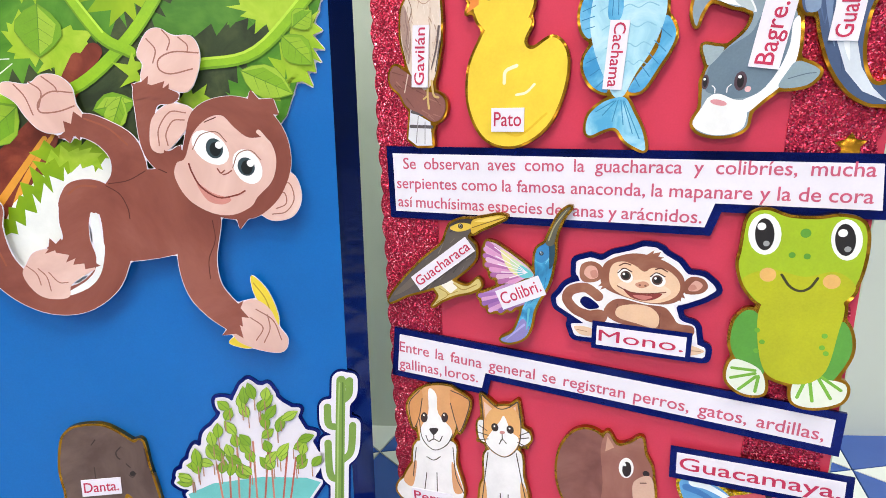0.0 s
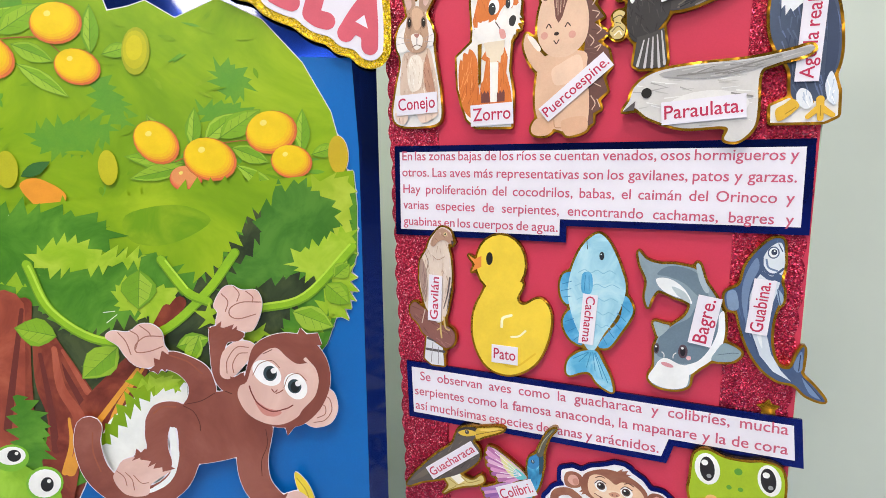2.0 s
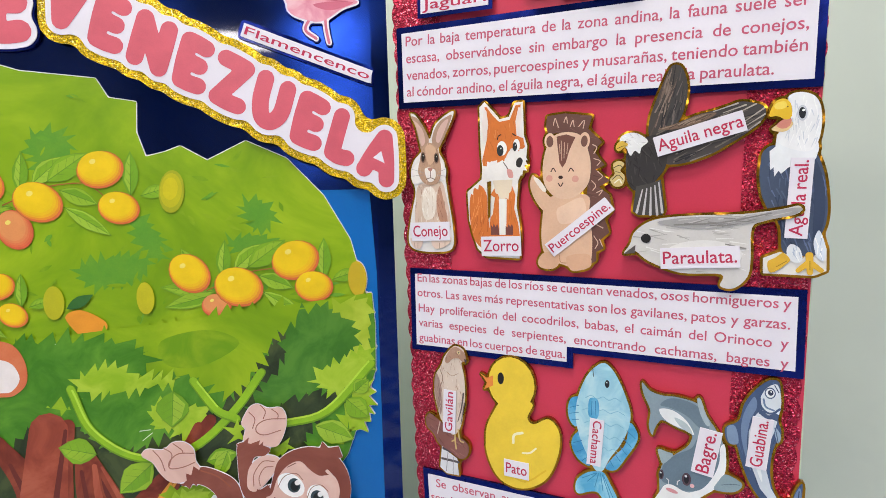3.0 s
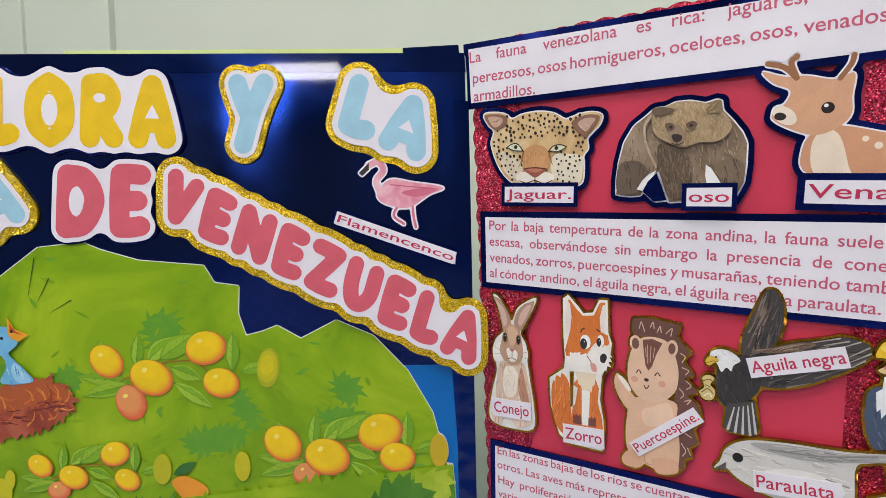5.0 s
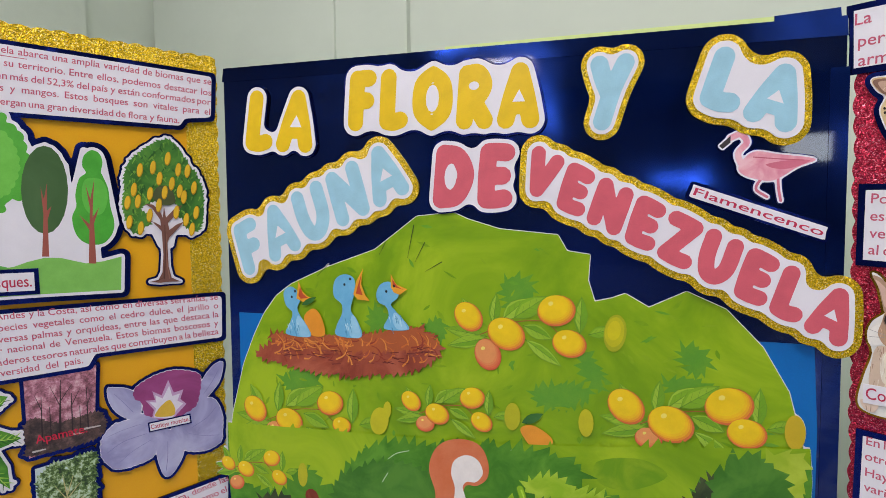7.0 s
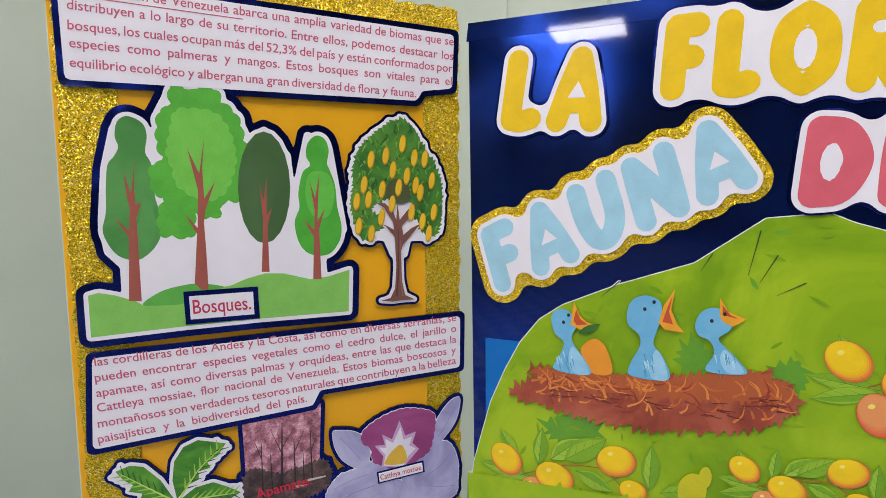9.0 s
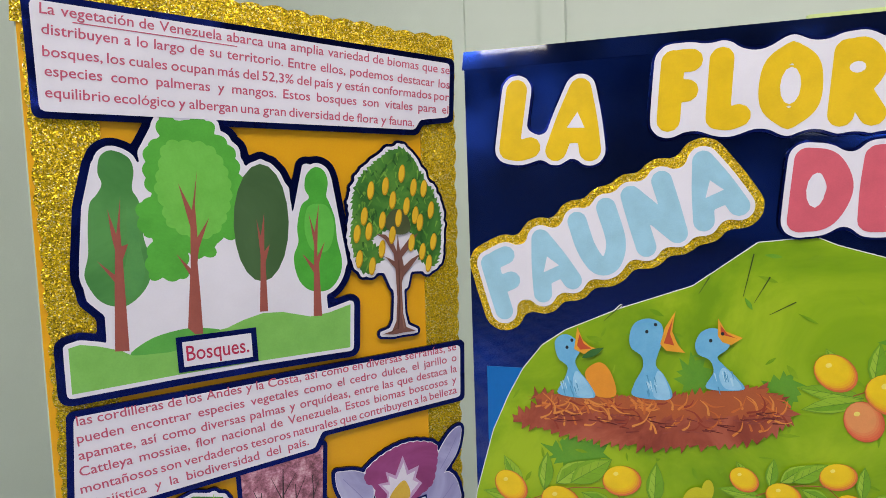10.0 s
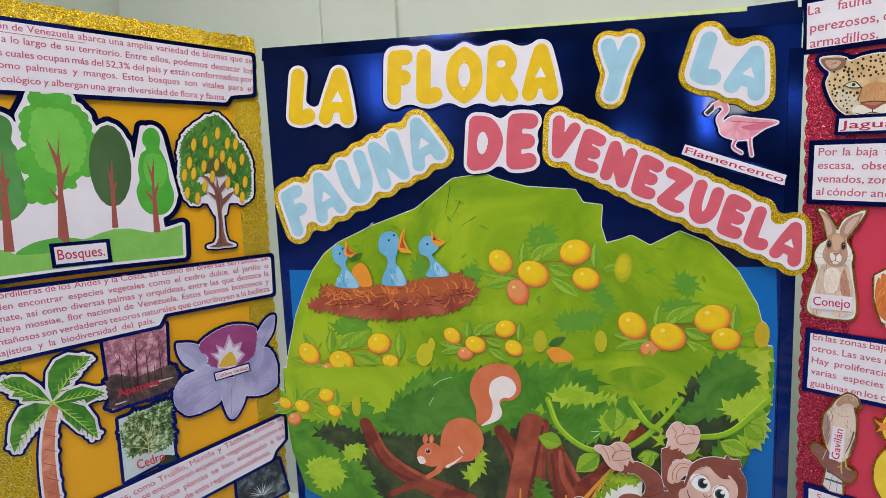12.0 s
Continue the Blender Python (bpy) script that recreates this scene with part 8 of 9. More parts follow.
k.into("foot").blob(SKIN, (89.9, 308.4), (86.8, 302.3), (89.4, 293.9), (95.1, 286.8), (102.9, 283.9), (112.3, 284.9), (115, 293.3), (127.3, 301.1), (130.6, 303.5), (123.9, 308.6), (111, 316.7), (102.2, 317.6), (94.5, 315.2)).line(SKINLINE, 0.7, (89.7, 307.1), (95, 301.4), (96.6, 294)).line(SKINLINE, 0.7, (96.3, 305), (100.7, 299), (102, 289.6)).line(SKINLINE, 0.7, (102.2, 302.2), (107.4, 295.2), (112.8, 294.8)).spiky(FUR, 1.8, 6, (102.8, 318.3), (111.5, 321.9), (120.1, 318.1), (129.5, 307.6), (129.9, 302.9), (123.3, 306), (116.3, 311.1), (109.4, 315.5))
k.into("banana").blob("e8cf3a", (228.9, 293.3), (239.3, 280.9), (245.2, 261.1), (241.5, 251.9), (234.7, 268.7), (229.3, 281.4)).into("banana").blob("e8cf3a", (209.9, 245.2), (219.3, 251.4), (227.9, 247.6), (224.3, 240)).line("b8962a", 0.8, (229.8, 287.6), (237.4, 274.8), (241.7, 255.7)).into("fist").blob(SKIN, (218.7, 270.7), (228.9, 276), (239.3, 268.5), (244.8, 255.1), (250.5, 244.5), (244.9, 235.4), (224.4, 240.9), (213.5, 250.9)).spiky(FUR, 2.5, 7, (207.9, 268.8), (216.8, 271.6), (221.5, 266.4), (215, 250.8), (209.2, 255.3))
k.line(SKINLINE, 0.8, (225.9, 262.8), (233.8, 254.9), (228.6, 245.8)).line(SKINLINE, 0.8, (237.5, 264), (238.5, 253.7), (233.9, 243.8)).line(SKINLINE, 0.8, (230.1, 268.6), (241.1, 259.6), (245.9, 244.8))
k.into("fist").blob(SKIN, (89.4, 416.9), (93.9, 422.1), (106.7, 420.7), (114.3, 426.2), (123.9, 425.9), (130.9, 419.3), (132.2, 408.9), (135.1, 402), (130.3, 395), (118.9, 390.9), (109.8, 393.1), (102.9, 401.1), (97.8, 410.3))
k.line(SKINLINE, 0.8, (98.8, 420.6), (104, 413.2), (107.2, 402.3)).line(SKINLINE, 0.8, (107.3, 422), (113.4, 416.4), (111, 406.7)).line(SKINLINE, 0.8, (115, 425.3), (121.3, 419.7), (122.7, 416.1)).line(SKINLINE, 0.9, (131, 415.7), (118.9, 416.2), (111.3, 410.2), (111.6, 403.9), (121.7, 404.3), (131.2, 407.6))
k.into("fist").blob(SKIN, (171.1, 439), (177.9, 451.7), (185.3, 454.6), (193.6, 450.3), (204.4, 450), (208.6, 439.9), (205.7, 426.5), (199, 416.2), (187.3, 418.1), (172.5, 422.7), (174, 433))
k.line(SKINLINE, 0.8, (177.7, 448.1), (182.3, 441.7), (180.1, 433.7)).line(SKINLINE, 0.8, (187.4, 453.6), (191.3, 447.7), (189.3, 441.5)).line(SKINLINE, 0.8, (196.6, 449.3), (201.5, 444.7), (201.2, 440.2)).line(SKINLINE, 0.9, (207.7, 440), (193, 440.5), (184.1, 436.3), (183.4, 430), (190.1, 427.1), (203.3, 430.2))
k.spiky(FUR, 2.5, 7, (169.9, 421.4), (180.9, 419.2), (190.3, 417), (189, 410.7), (178.3, 412.1), (169.3, 414.2)).spiky(FUR, 2.2, 7, (128, 397.7), (134.2, 402), (135.4, 395.2), (127.2, 387.7), (120.3, 388.1))
k.into("ear").blob(SKIN, (173.1, 386.6), (176.2, 400.2), (186.8, 408.5), (198.4, 407.1), (200.7, 400.1), (190.2, 385.7), (180.9, 377.8), (174.5, 379.5)).line(SKINLINE, 0.8, (196.5, 403), (186.9, 403.5), (179.3, 393.2), (178.6, 382.5)).line(SKINLINE, 0.8, (195.3, 398.5), (188.3, 397.9), (183.4, 389.8), (183.9, 382.4))
k.into("ear").blob(SKIN, (242, 349.1), (253.4, 362.3), (262.5, 360.9), (266.1, 346.2), (259.7, 333.5), (245.7, 331), (237.8, 338.3)).line(SKINLINE, 0.8, (250.4, 356.7), (258.6, 355.9), (261, 345.1), (255.1, 336.7), (245.9, 335.3)).line(SKINLINE, 0.8, (249.3, 350.6), (255.2, 349.2), (255.4, 342.1), (248.8, 339))
k.into("head").blob(FUR, (190.2, 371.7), (194.7, 387.8), (199.9, 402.9), (211.8, 411.1), (228.7, 413.2), (246.2, 406.5), (258, 389.6), (260.5, 368.2), (252.8, 348.5), (239.6, 335.7), (227.1, 332.6), (211.4, 334.9), (194, 345.5), (184, 357)).poly(FUR, (235.2, 410.2), (237.8, 417.5), (242.8, 411.3), (251.8, 411.9), (254.9, 401.4), (246, 401.8)).poly(FUR, (221.5, 339.2), (224, 325.5), (232.8, 336.1), (239.8, 341.5)).spiky(FUR, 2, 7, (179.7, 372.3), (189.8, 380.2), (194, 376.3), (188.8, 362.4), (182.5, 361.8))
k.into("face").blob(SKIN, (193.5, 374.4), (199.2, 389), (208.5, 398.8), (218.4, 401.2), (225.9, 393.4), (234.1, 386.9), (246.2, 386), (251.1, 373.4), (247.7, 358.4), (237.3, 347.4), (232.4, 340.9), (220.4, 335.8), (207, 337.6), (193.2, 347), (186.1, 361.6), (187.9, 370.9))
k.into("eye").oval("f8f6f6", (209.8, 380.6), (221.1, 377.2), (209, 391.4)).oval("34464c", (212.3, 380.1), (217.7, 379.3), (212.7, 386.6)).oval("101416", (212.8, 379.6), (216.4, 379.4), (213, 384.2)).disc("f6f4f4", (215.2, 382.2), 2.4).into("eye").oval("f8f6f6", (232.3, 367.7), (241.7, 365.4), (232, 379)).oval("34464c", (231.4, 367.8), (236.9, 367), (231.7, 373.9)).oval("101416", (231.8, 367.3), (235.5, 367.1), (232.1, 372)).disc("f6f4f4", (234.3, 370), 2.4).into("mouth")
k.line("8a5a4c", 0.6, (198.6, 379.7), (204.4, 388.8), (214.3, 390.7), (220.1, 384.3)).line("8a5a4c", 0.6, (222.8, 367.3), (227, 376.4), (235, 378.4), (241.1, 372.1)).line("6a3a30", 0.7, (207.5, 397), (214.7, 400))
k.blob("d08a80", (199.2, 358), (208.6, 350.9), (220.1, 346.5), (214.1, 343), (204.8, 346.3)).line("7a3428", 1.1, (195.5, 370.5), (196.9, 364.8), (201.7, 355.1), (212.1, 347.8), (223.8, 349.1), (229.3, 351.7)).line("8a4a3c", 0.9, (213, 366.8), (215.1, 363.9), (217.4, 365.7)).line("8a4a3c", 0.9, (216.3, 362.8), (219.1, 363.6), (221.9, 365.4)).taper("e8c8bc", 3, 1, (241, 390.4), (247.9, 383))
k.done("brown hanging monkey paper cut-out holding a banana", "cutout", ((0.35, WHITE, 0.8),), "animal cut-outs on the centre panel", 0.006)

# ---------------------------------------------------------------- lower cut-outs, centre panel
k = Cut("tapir_cutout", C, 1.5)
k.blob(mottle("print_tapir", "54403a", "645048", "725c52", 16), (90.9, 177.2), (94.3, 184.7), (100.6, 188.9), (111.5, 189.6), (120.4, 187.6), (129.4, 181.2), (137.6, 173.9), (141.2, 175.5), (143.8, 172.5), (144.3, 162.7), (147.1, 146.1), (149.8, 128.4), (149.8, 118.3), (136.9, 124.5), (128.6, 134.2), (122.6, 124.7), (91.8, 125.4), (89.2, 141), (87.9, 158.2))
k.line("3a2a25", 1.0, (128.9, 171.6), (125.1, 167), (127.1, 162), (133.1, 162.6), (133, 169.4), (128.9, 171.6)).line("3a2a25", 0.9, (112.7, 178.6), (109.9, 175)).line("3a2a25", 0.8, (131, 157.8), (133.2, 154.7)).disc("241a16", (134.4, 149.6), 2.0).line("3a2a25", 0.7, (131.8, 148.9), (134.1, 146.7), (136.6, 149.5)).line("453430", 0.8, (109.7, 157.5), (109.6, 149.2)).line("453430", 0.8, (144, 168.5), (145.2, 153.7))
k.tag("Danta.", (101.4, 142.2), (124.4, 141.7), 13)
k.done("dark brown tapir paper cut-out with gold foil edge", "cutout", GOLD, "animal cut-outs on the centre panel")
k = Cut("mangrove_cutout", C, 1.5)
k.blob(WHITE, (169.7, 150.2), (177.1, 155.6), (183.5, 164), (186.4, 174.6), (195.7, 181.8), (203.6, 194.8), (215, 197), (222.5, 204.3), (227, 206.9), (232, 202.7), (240.3, 192.9), (247.1, 187), (253.7, 173.7), (260.3, 159.2), (265.2, 145.7), (262, 133.7), (241.5, 127.1), (178.9, 132.4)).poly("6fc4c0", (169.7, 127), (187.9, 133.7), (223.8, 134.8), (255.5, 130.1), (266.3, 125), (254.5, 108.4), (174.1, 115.5))
for i, (a, b) in enumerate((((199.4, 119.1), (201.3, 156.9)), ((205.6, 118.4), (207.3, 161)), ((212.7, 117.7), (216.7, 155.5)), ((218.4, 117.1), (218.9, 164.6)), ((224.3, 116.5), (229, 154.4)), ((230.9, 115.8), (230.8, 158.9)), ((237.7, 115.1), (243, 153)), ((193.8, 119.7), (191.8, 148.4)), ((243.2, 114.4), (249.1, 147.8)))):
    k.line(("b8604e", "c9806a")[i % 2], 1.4, a, b)
leaf_rng = random.Random(11)
m0 = np.array((216.3, 136.6))
for i in range(52):
    x = leaf_rng.uniform(-1, 1)
    y = (i / 52) * (1 - abs(x) ** 1.5)
    c = m0 + np.array((x * 46 + 2, y * 74 - 2))
    a = math.pi / 2 - x * 0.8 + leaf_rng.choice((-0.8, 0.0, 0.8)) * leaf_rng.uniform(0.4, 1)
    e = c + np.array((math.cos(a), math.sin(a))) * leaf_rng.uniform(11, 15)
    k.taper("b08068", 0.9, 0.6, c + (0, -8), c).leaf("55801c", c, e, 7.6).leaf(("8fb42a", "7ea624", "a4c440")[i % 3], c, e, 6.6, "5f8f20")
k.done("green mangrove bush cut from white paper on navy foil", "cutout", ((4.5, NAVYEDGE, 1.5), (2.0, WHITE, 0.5)), "plant cut-outs")
k = Cut("cactus_cutout", C, 1.5)
k.line("7ea048", 7, (285.8, 207.6), (283.2, 168.4), (279.3, 100.5)).line("7ea048", 5.5, (292, 206.7), (290.9, 195.8), (285.7, 190.6)).line("7ea048", 5.5, (274.6, 186.9), (274.9, 172.8), (282.4, 169.4)).line("7ea048", 5.5, (292.7, 170), (290.4, 148.7), (284.1, 142)).line("7ea048", 5.5, (273.5, 157.4), (273.9, 130.8), (281, 125.2))
k.line("a6c272", 1.2, (284.5, 205.4), (281.6, 168.5), (277.7, 100.8)).line("5d7f34", 1.2, (286.9, 205.2), (284.9, 168.2), (281.1, 100.3))
k.done("green column cactus cut from white paper on navy foil", "cutout", ((5.0, NAVYEDGE, 1.5), (3.4, WHITE, 0.5)), "plant cut-outs")

# ---------------------------------------------------------------- text sheets, yellow panel
forest_text = strip("text_sheet", L, "white rounded text sheet on navy foil card about forests", [(-306.8, 858.3), (-305.9, 928.9), (-10.3, 904.9), (-12.6, 860), (-39.1, 857.3), (-44.4, 849)], [
    ("La vegetación de Venezuela abarca una amplia variedad de biomas que se", (-300.7, 920.4), (-11, 896)),
    ("distribuyen a lo largo de su territorio. Entre ellos, podemos destacar los", (-300.9, 907.6), (-11.4, 883.9)),
    ("bosques, los cuales ocupan más del 52,3% del país y están conformados por", (-301.7, 893.5),
    (-12.2, 873.6)),
    ("especies como palmeras y mangos. Estos bosques son vitales para el", (-301.7, 881.1),
    (-13.1, 862.8)),
    ("equilibrio ecológico y albergan una gran diversidad de flora y fauna.", (-302.7, 867.4),
    (-44.8, 851.8))], 4.5, True)
page = [c for c in forest_text.children if c.name.startswith("sheet")][0]
ends = np.array([(-282.8, 915.9), (-181.7, 907.5)]) - np.array([forest_text["centre_u"], forest_text["centre_v"]])
bm = bmesh.new()
face(bm, [stroke_loop([ends[0], ends.mean(0), ends[1]], 0.7)], 2.86, 0)
part("underline", bm, [TEXTINK], page, "thin magenta rule")
strip("text_sheet", L, "white rounded text sheet on navy foil card about mountain ranges", [(-313.4, 573.7), (-142.7, 588), (-135.7, 601), (-8.1, 607.7), (-7.1, 656.6), (-307.5, 648.1)], [
    ("las cordilleras de los Andes y la Costa, así como en diversas serranías, se", (-305.9, 641.9), (-11.2, 652.4)),
    ("pueden encontrar especies vegetales como el cedro dulce, el jarillo o", (-306.8, 629.2), (-11.1, 642.2)),
    ("apamate, así como diversas palmas y orquídeas, entre las que destaca la", (-306.9, 616.7), (-11.1, 631.9)),
    ("Cattleya mossiae, flor nacional de Venezuela. Estos biomas boscosos y", (-307.4, 604.5), (-11.6, 621.7)),
    ("montañosos son verdaderos tesoros naturales que contribuyen a la belleza", (-307.9, 591.5), (-11.6, 611.8)),
    ("paisajística y la biodiversidad del país.", (-308.8, 578.8), (-147.3, 592.2))], 4.5, True)
strip("text_sheet", L, "white rounded text sheet on navy foil card about highland plants", [(-6.3, 438.1), (-7.3, 403.5), (-20.9, 391), (-26.3, 379.4), (-226.1, 325.9), (-275.3, 349.7), (-266.2, 380.6)], [
    ("andinas, como Trujillo, Mérida y Táchira, donde las", (-227.1, 373.4), (-5.2, 433)),
    ("bajas, se encuentran especies vegetales como el", (-206.3, 367.9), (-7.7, 419.2)),
    ("frailejón. Estas plantas se han adaptado a las", (-202.1, 354.6), (-7.1, 406.7)),
    ("propias de esta región montañosa.", (-168.6, 348.6), (-27.1, 388.6))], 4.5, True)

# ---------------------------------------------------------------- plants, yellow panel
PLANTS = "plant cut-outs"
k = Cut("forest_cutout", L).into("hillside")
k.poly(WHITE, (-289.2, 731), (-279.1, 719.2), (-279.7, 697.8), (-255.1, 700.4), (-222.5, 699.5), (-176.3, 705.5), (-128.6, 702.5), (-129.5, 719.9), (-110.6, 741.1), (-120.2, 808.9), (-136.8, 819.1), (-145.3, 784.9), (-153.3, 769.9), (-153.8, 802.7), (-170.6, 822.9), (-183.9, 811.2), (-194.3, 830.9), (-207.1, 851.3), (-223, 853.4), (-236, 855.5), (-247.4, 834.9), (-250.3, 807.6), (-256.7, 807.6), (-267.8, 831.6), (-278.2, 823.4), (-286.3, 793.9), (-291.4, 753.2))
k.poly(ink("86c45e", "80be58"), (-305.9, 697.8), (-298.8, 699.5), (-287.7, 696.7), (-274, 691.3), (-269, 687.7), (-242.2, 690), (-219.9, 696.4), (-202.8, 698.8), (-191.1, 703.4), (-176.2, 707.1), (-161.3, 706.1), (-140, 699.8), (-124.2, 701.3), (-106.7, 706), (-108.7, 669.4), (-182.1, 669.1), (-240.1, 667.7), (-306.7, 664.8)).blob(ink("62b04a", "5aaa46"), (-269, 688), (-255.2, 697.4), (-238.9, 701.3), (-225.2, 701.8), (-208, 697.9), (-219.9, 694.9), (-238.3, 686.7), (-253.2, 686.1))
k.into("tree_crown")
k.blob(mottle("print_pine", "3f7e3c", "4f8f48", "5c9c52", 9), (-268.2, 832.9), (-275.4, 828.8), (-277.8, 818.1), (-276.1, 810.1), (-279.5, 803.3), (-284.4, 796.6), (-286.9, 780.4), (-288.4, 761.4), (-291.8, 747.7), (-288.8, 736.5), (-283.1, 727.8), (-274.5, 723.7), (-266.8, 724.2), (-257.2, 732.2), (-251.3, 743.4), (-251, 757.6), (-253.6, 771.7), (-253.3, 785.6), (-254.7, 798), (-258, 806.2), (-256, 818.5), (-258.5, 827.9))
k.blob(ink("5c9c52", "549650"), (-262.6, 793.9), (-256.7, 780.1), (-255.9, 763.3), (-254.4, 749.2), (-258.2, 736.6), (-266.5, 728.4), (-269.6, 741.3), (-264.4, 763.5))
k.into("tree_crown")
k.lobed(ink("5cb440", "54aa3a"), 2.2, 11, (-237.3, 854.1), (-230.8, 856), (-223.1, 851.5), (-215, 855.1), (-204.3, 852.3), (-202, 844.6), (-194, 837.9), (-188.9, 828.2), (-186.6, 814), (-184.6, 808.3), (-188.6, 799.6), (-187.8, 785.1), (-192.7, 769.2), (-201.2, 767.9), (-206.9, 765.1), (-208.7, 756.4), (-219.8, 755.3), (-226.5, 758.3), (-228.6, 742.5), (-234.2, 739.8), (-243.5, 741.7), (-251.3, 743.4), (-251.8, 757.6), (-247.1, 771.6), (-253.4, 774.5), (-255.2, 788.4), (-252.9, 796.6), (-245.5, 799.4), (-248.7, 813.1), (-246.1, 834.9), (-238.1, 840.6))
k.lobed(ink("78c652", "70c04a"), 1.8, 9, (-234.4, 836.7), (-221.1, 838.4), (-207.8, 836.1), (-200, 827.9), (-195, 813.9), (-194.4, 796.7), (-202.2, 776.6), (-212.3, 769.5), (-224.5, 771.2), (-236.1, 779.9), (-238.4, 785.5), (-239.3, 793.9), (-242.6, 805), (-239.1, 821.5))
k.into("tree_crown").oval(mottle("print_olive", "44643a", "4c6c42", "56764a", 9), (-172.8, 777.1), (-152.5, 777.4), (-171.2, 822.3))
k.into("tree_crown").blob(ink("52b03c", "4aa636"), (-130.1, 819.2), (-137, 813.2), (-138.8, 802.8), (-135.9, 795.3), (-142.2, 789.3), (-146.3, 772.8), (-146, 760.7), (-150.3, 748.7), (-148.3, 733.3), (-142.5, 723.7), (-133.2, 719.5), (-122.2, 721.2), (-114, 731.8), (-112.1, 744.3), (-115, 760), (-116.2, 778.5), (-120.6, 792.3), (-122.1, 796.8), (-120.3, 807.4), (-123.2, 816.4)).blob(ink("68c24c", "62bc48"), (-137.7, 787.2), (-128.4, 790.2), (-120.4, 786.2), (-117, 769.3), (-123.1, 752.5), (-135.5, 753.7), (-140.6, 769.7))
k.into("tree_trunk").poly("a4584c", (-278.3, 691.6), (-274.2, 741.5), (-283.5, 757.1), (-273.6, 746.5), (-272, 763.7), (-273.4, 774.8), (-274.2, 792.5), (-271.5, 780.2), (-270.3, 774.7), (-265.6, 801.5), (-267.7, 780.2), (-267.8, 766.4), (-263.6, 767.7), (-267.9, 756.6), (-268.1, 744), (-269.3, 690.6))
k.into("tree_trunk").poly("a4584c", (-230.1, 702.1), (-225.7, 741.8), (-233.8, 758.5), (-224.9, 746.7), (-222.8, 776.9), (-228.5, 809.3), (-222.1, 792.5), (-220.9, 789.6), (-215.4, 817.8), (-218.5, 793.9), (-218.6, 769.6), (-209.7, 783.3), (-218.2, 761), (-220, 750.9), (-219.8, 727.5), (-220.1, 696.7), (-225.4, 696.8))
k.into("tree_trunk").poly("a4584c", (-178.6, 708.4), (-176.4, 734.5), (-175.2, 752.5), (-176.5, 780.7), (-174.1, 767.3), (-170.5, 785.6), (-172.2, 755.4), (-167.9, 760.6), (-171.9, 746.4), (-172.4, 708.1))
k.into("tree_trunk").poly("a4584c", (-137.5, 699.6), (-135.3, 735.2), (-143.8, 751.5), (-134.9, 741.4), (-133.8, 757.4), (-136.9, 783.3), (-133, 768.1), (-128.4, 790.2), (-130.4, 769.5), (-131.9, 748.1), (-125.4, 759.6), (-130.8, 741.9), (-130.6, 699.2))
k.tag("Bosques.", (-232.6, 682.7), (-188.5, 683), 19, edge=4.0)
k.done("row of green forest trees cut from white paper on navy foil", "cutout", ((8.6, NAVYEDGE, 2.2), (3.2, WHITE, 0.6)), PLANTS)
k = Cut("mango_tree_cutout", L)
k.into("paper_gap").poly(WHITE, (-94.5, 734.2), (-74.6, 731.7), (-68.6, 716.8), (-57.6, 716.3), (-54.1, 730.9), (-31.3, 729.9), (-26, 764.5), (-64.1, 777.9), (-100.5, 764.3))
k.into("crown").spiky(mottle("print_mango_crown", "376c2c", "4a8434", "669a3c", 22), 1.0, 4, (-60.4, 833.7), (-73.7, 827.9), (-85.2, 818.4), (-95, 809.1), (-100.7, 793.8), (-101.6, 775.3), (-103.8, 764.4), (-102.1, 750.3), (-98.7, 737.5), (-92.9, 730.9), (-85.3, 731.2), (-83.9, 737.6), (-76.2, 741.2), (-82.5, 746.5), (-79.4, 751.2), (-87, 756.2), (-81.6, 761.7), (-74.3, 764.8), (-62.5, 767.7), (-52.2, 762.7), (-47.1, 756.8), (-51.3, 750.4), (-43.6, 745.3), (-45, 739.4), (-35.9, 732.5), (-29.5, 732.2), (-24.2, 744.6), (-22.8, 761.1), (-23.6, 777.5), (-28.2, 793.7), (-38.4, 809.7), (-46.9, 825.3), (-53.7, 832)).fur(["6aa03c", "7cb044", "32642a", "5c9438"], 300, 5, -1.6, 0.9, 1.8)
k.blob(ink("4c5434", "56603a"), (-74.2, 771.7), (-69.1, 781.2), (-59, 782.7), (-53.2, 774.6), (-51.9, 765), (-59.1, 761.2), (-69.2, 763.7))
k.into("tree_trunk").poly("7c5248", (-80.2, 676.7), (-71.7, 678.7), (-67.5, 687), (-65.9, 706.8), (-66.5, 729.8), (-67.7, 745.4), (-75.3, 758.4), (-82.3, 763), (-74.3, 762.2), (-67.6, 755), (-65, 747.6), (-63.5, 762), (-61.9, 747.5), (-54, 756.6), (-45, 761.6), (-52.6, 750.4), (-60.2, 741.9), (-58.9, 734), (-52, 739.6), (-43.6, 743.3), (-51.3, 734.4), (-59.3, 725.5), (-61.4, 719.7), (-61.2, 693.3), (-58.5, 680.4), (-49.7, 675.7), (-61.3, 675.9), (-70, 675.2)).poly("7c5248", (-66.8, 733), (-74.5, 742.4), (-81.1, 745.8), (-72.5, 742.3), (-65.7, 737.9))
k.taper("5c3830", 0.8, 1.6, (-63.3, 739.4), (-63.9, 706.7), (-66.1, 680.3)).taper("96685a", 0.5, 1.2, (-61.7, 729.6), (-62.6, 700), (-60.6, 679.9)).taper("5c3830", 0.5, 1.0, (-67.5, 680.4), (-74.1, 676.9))
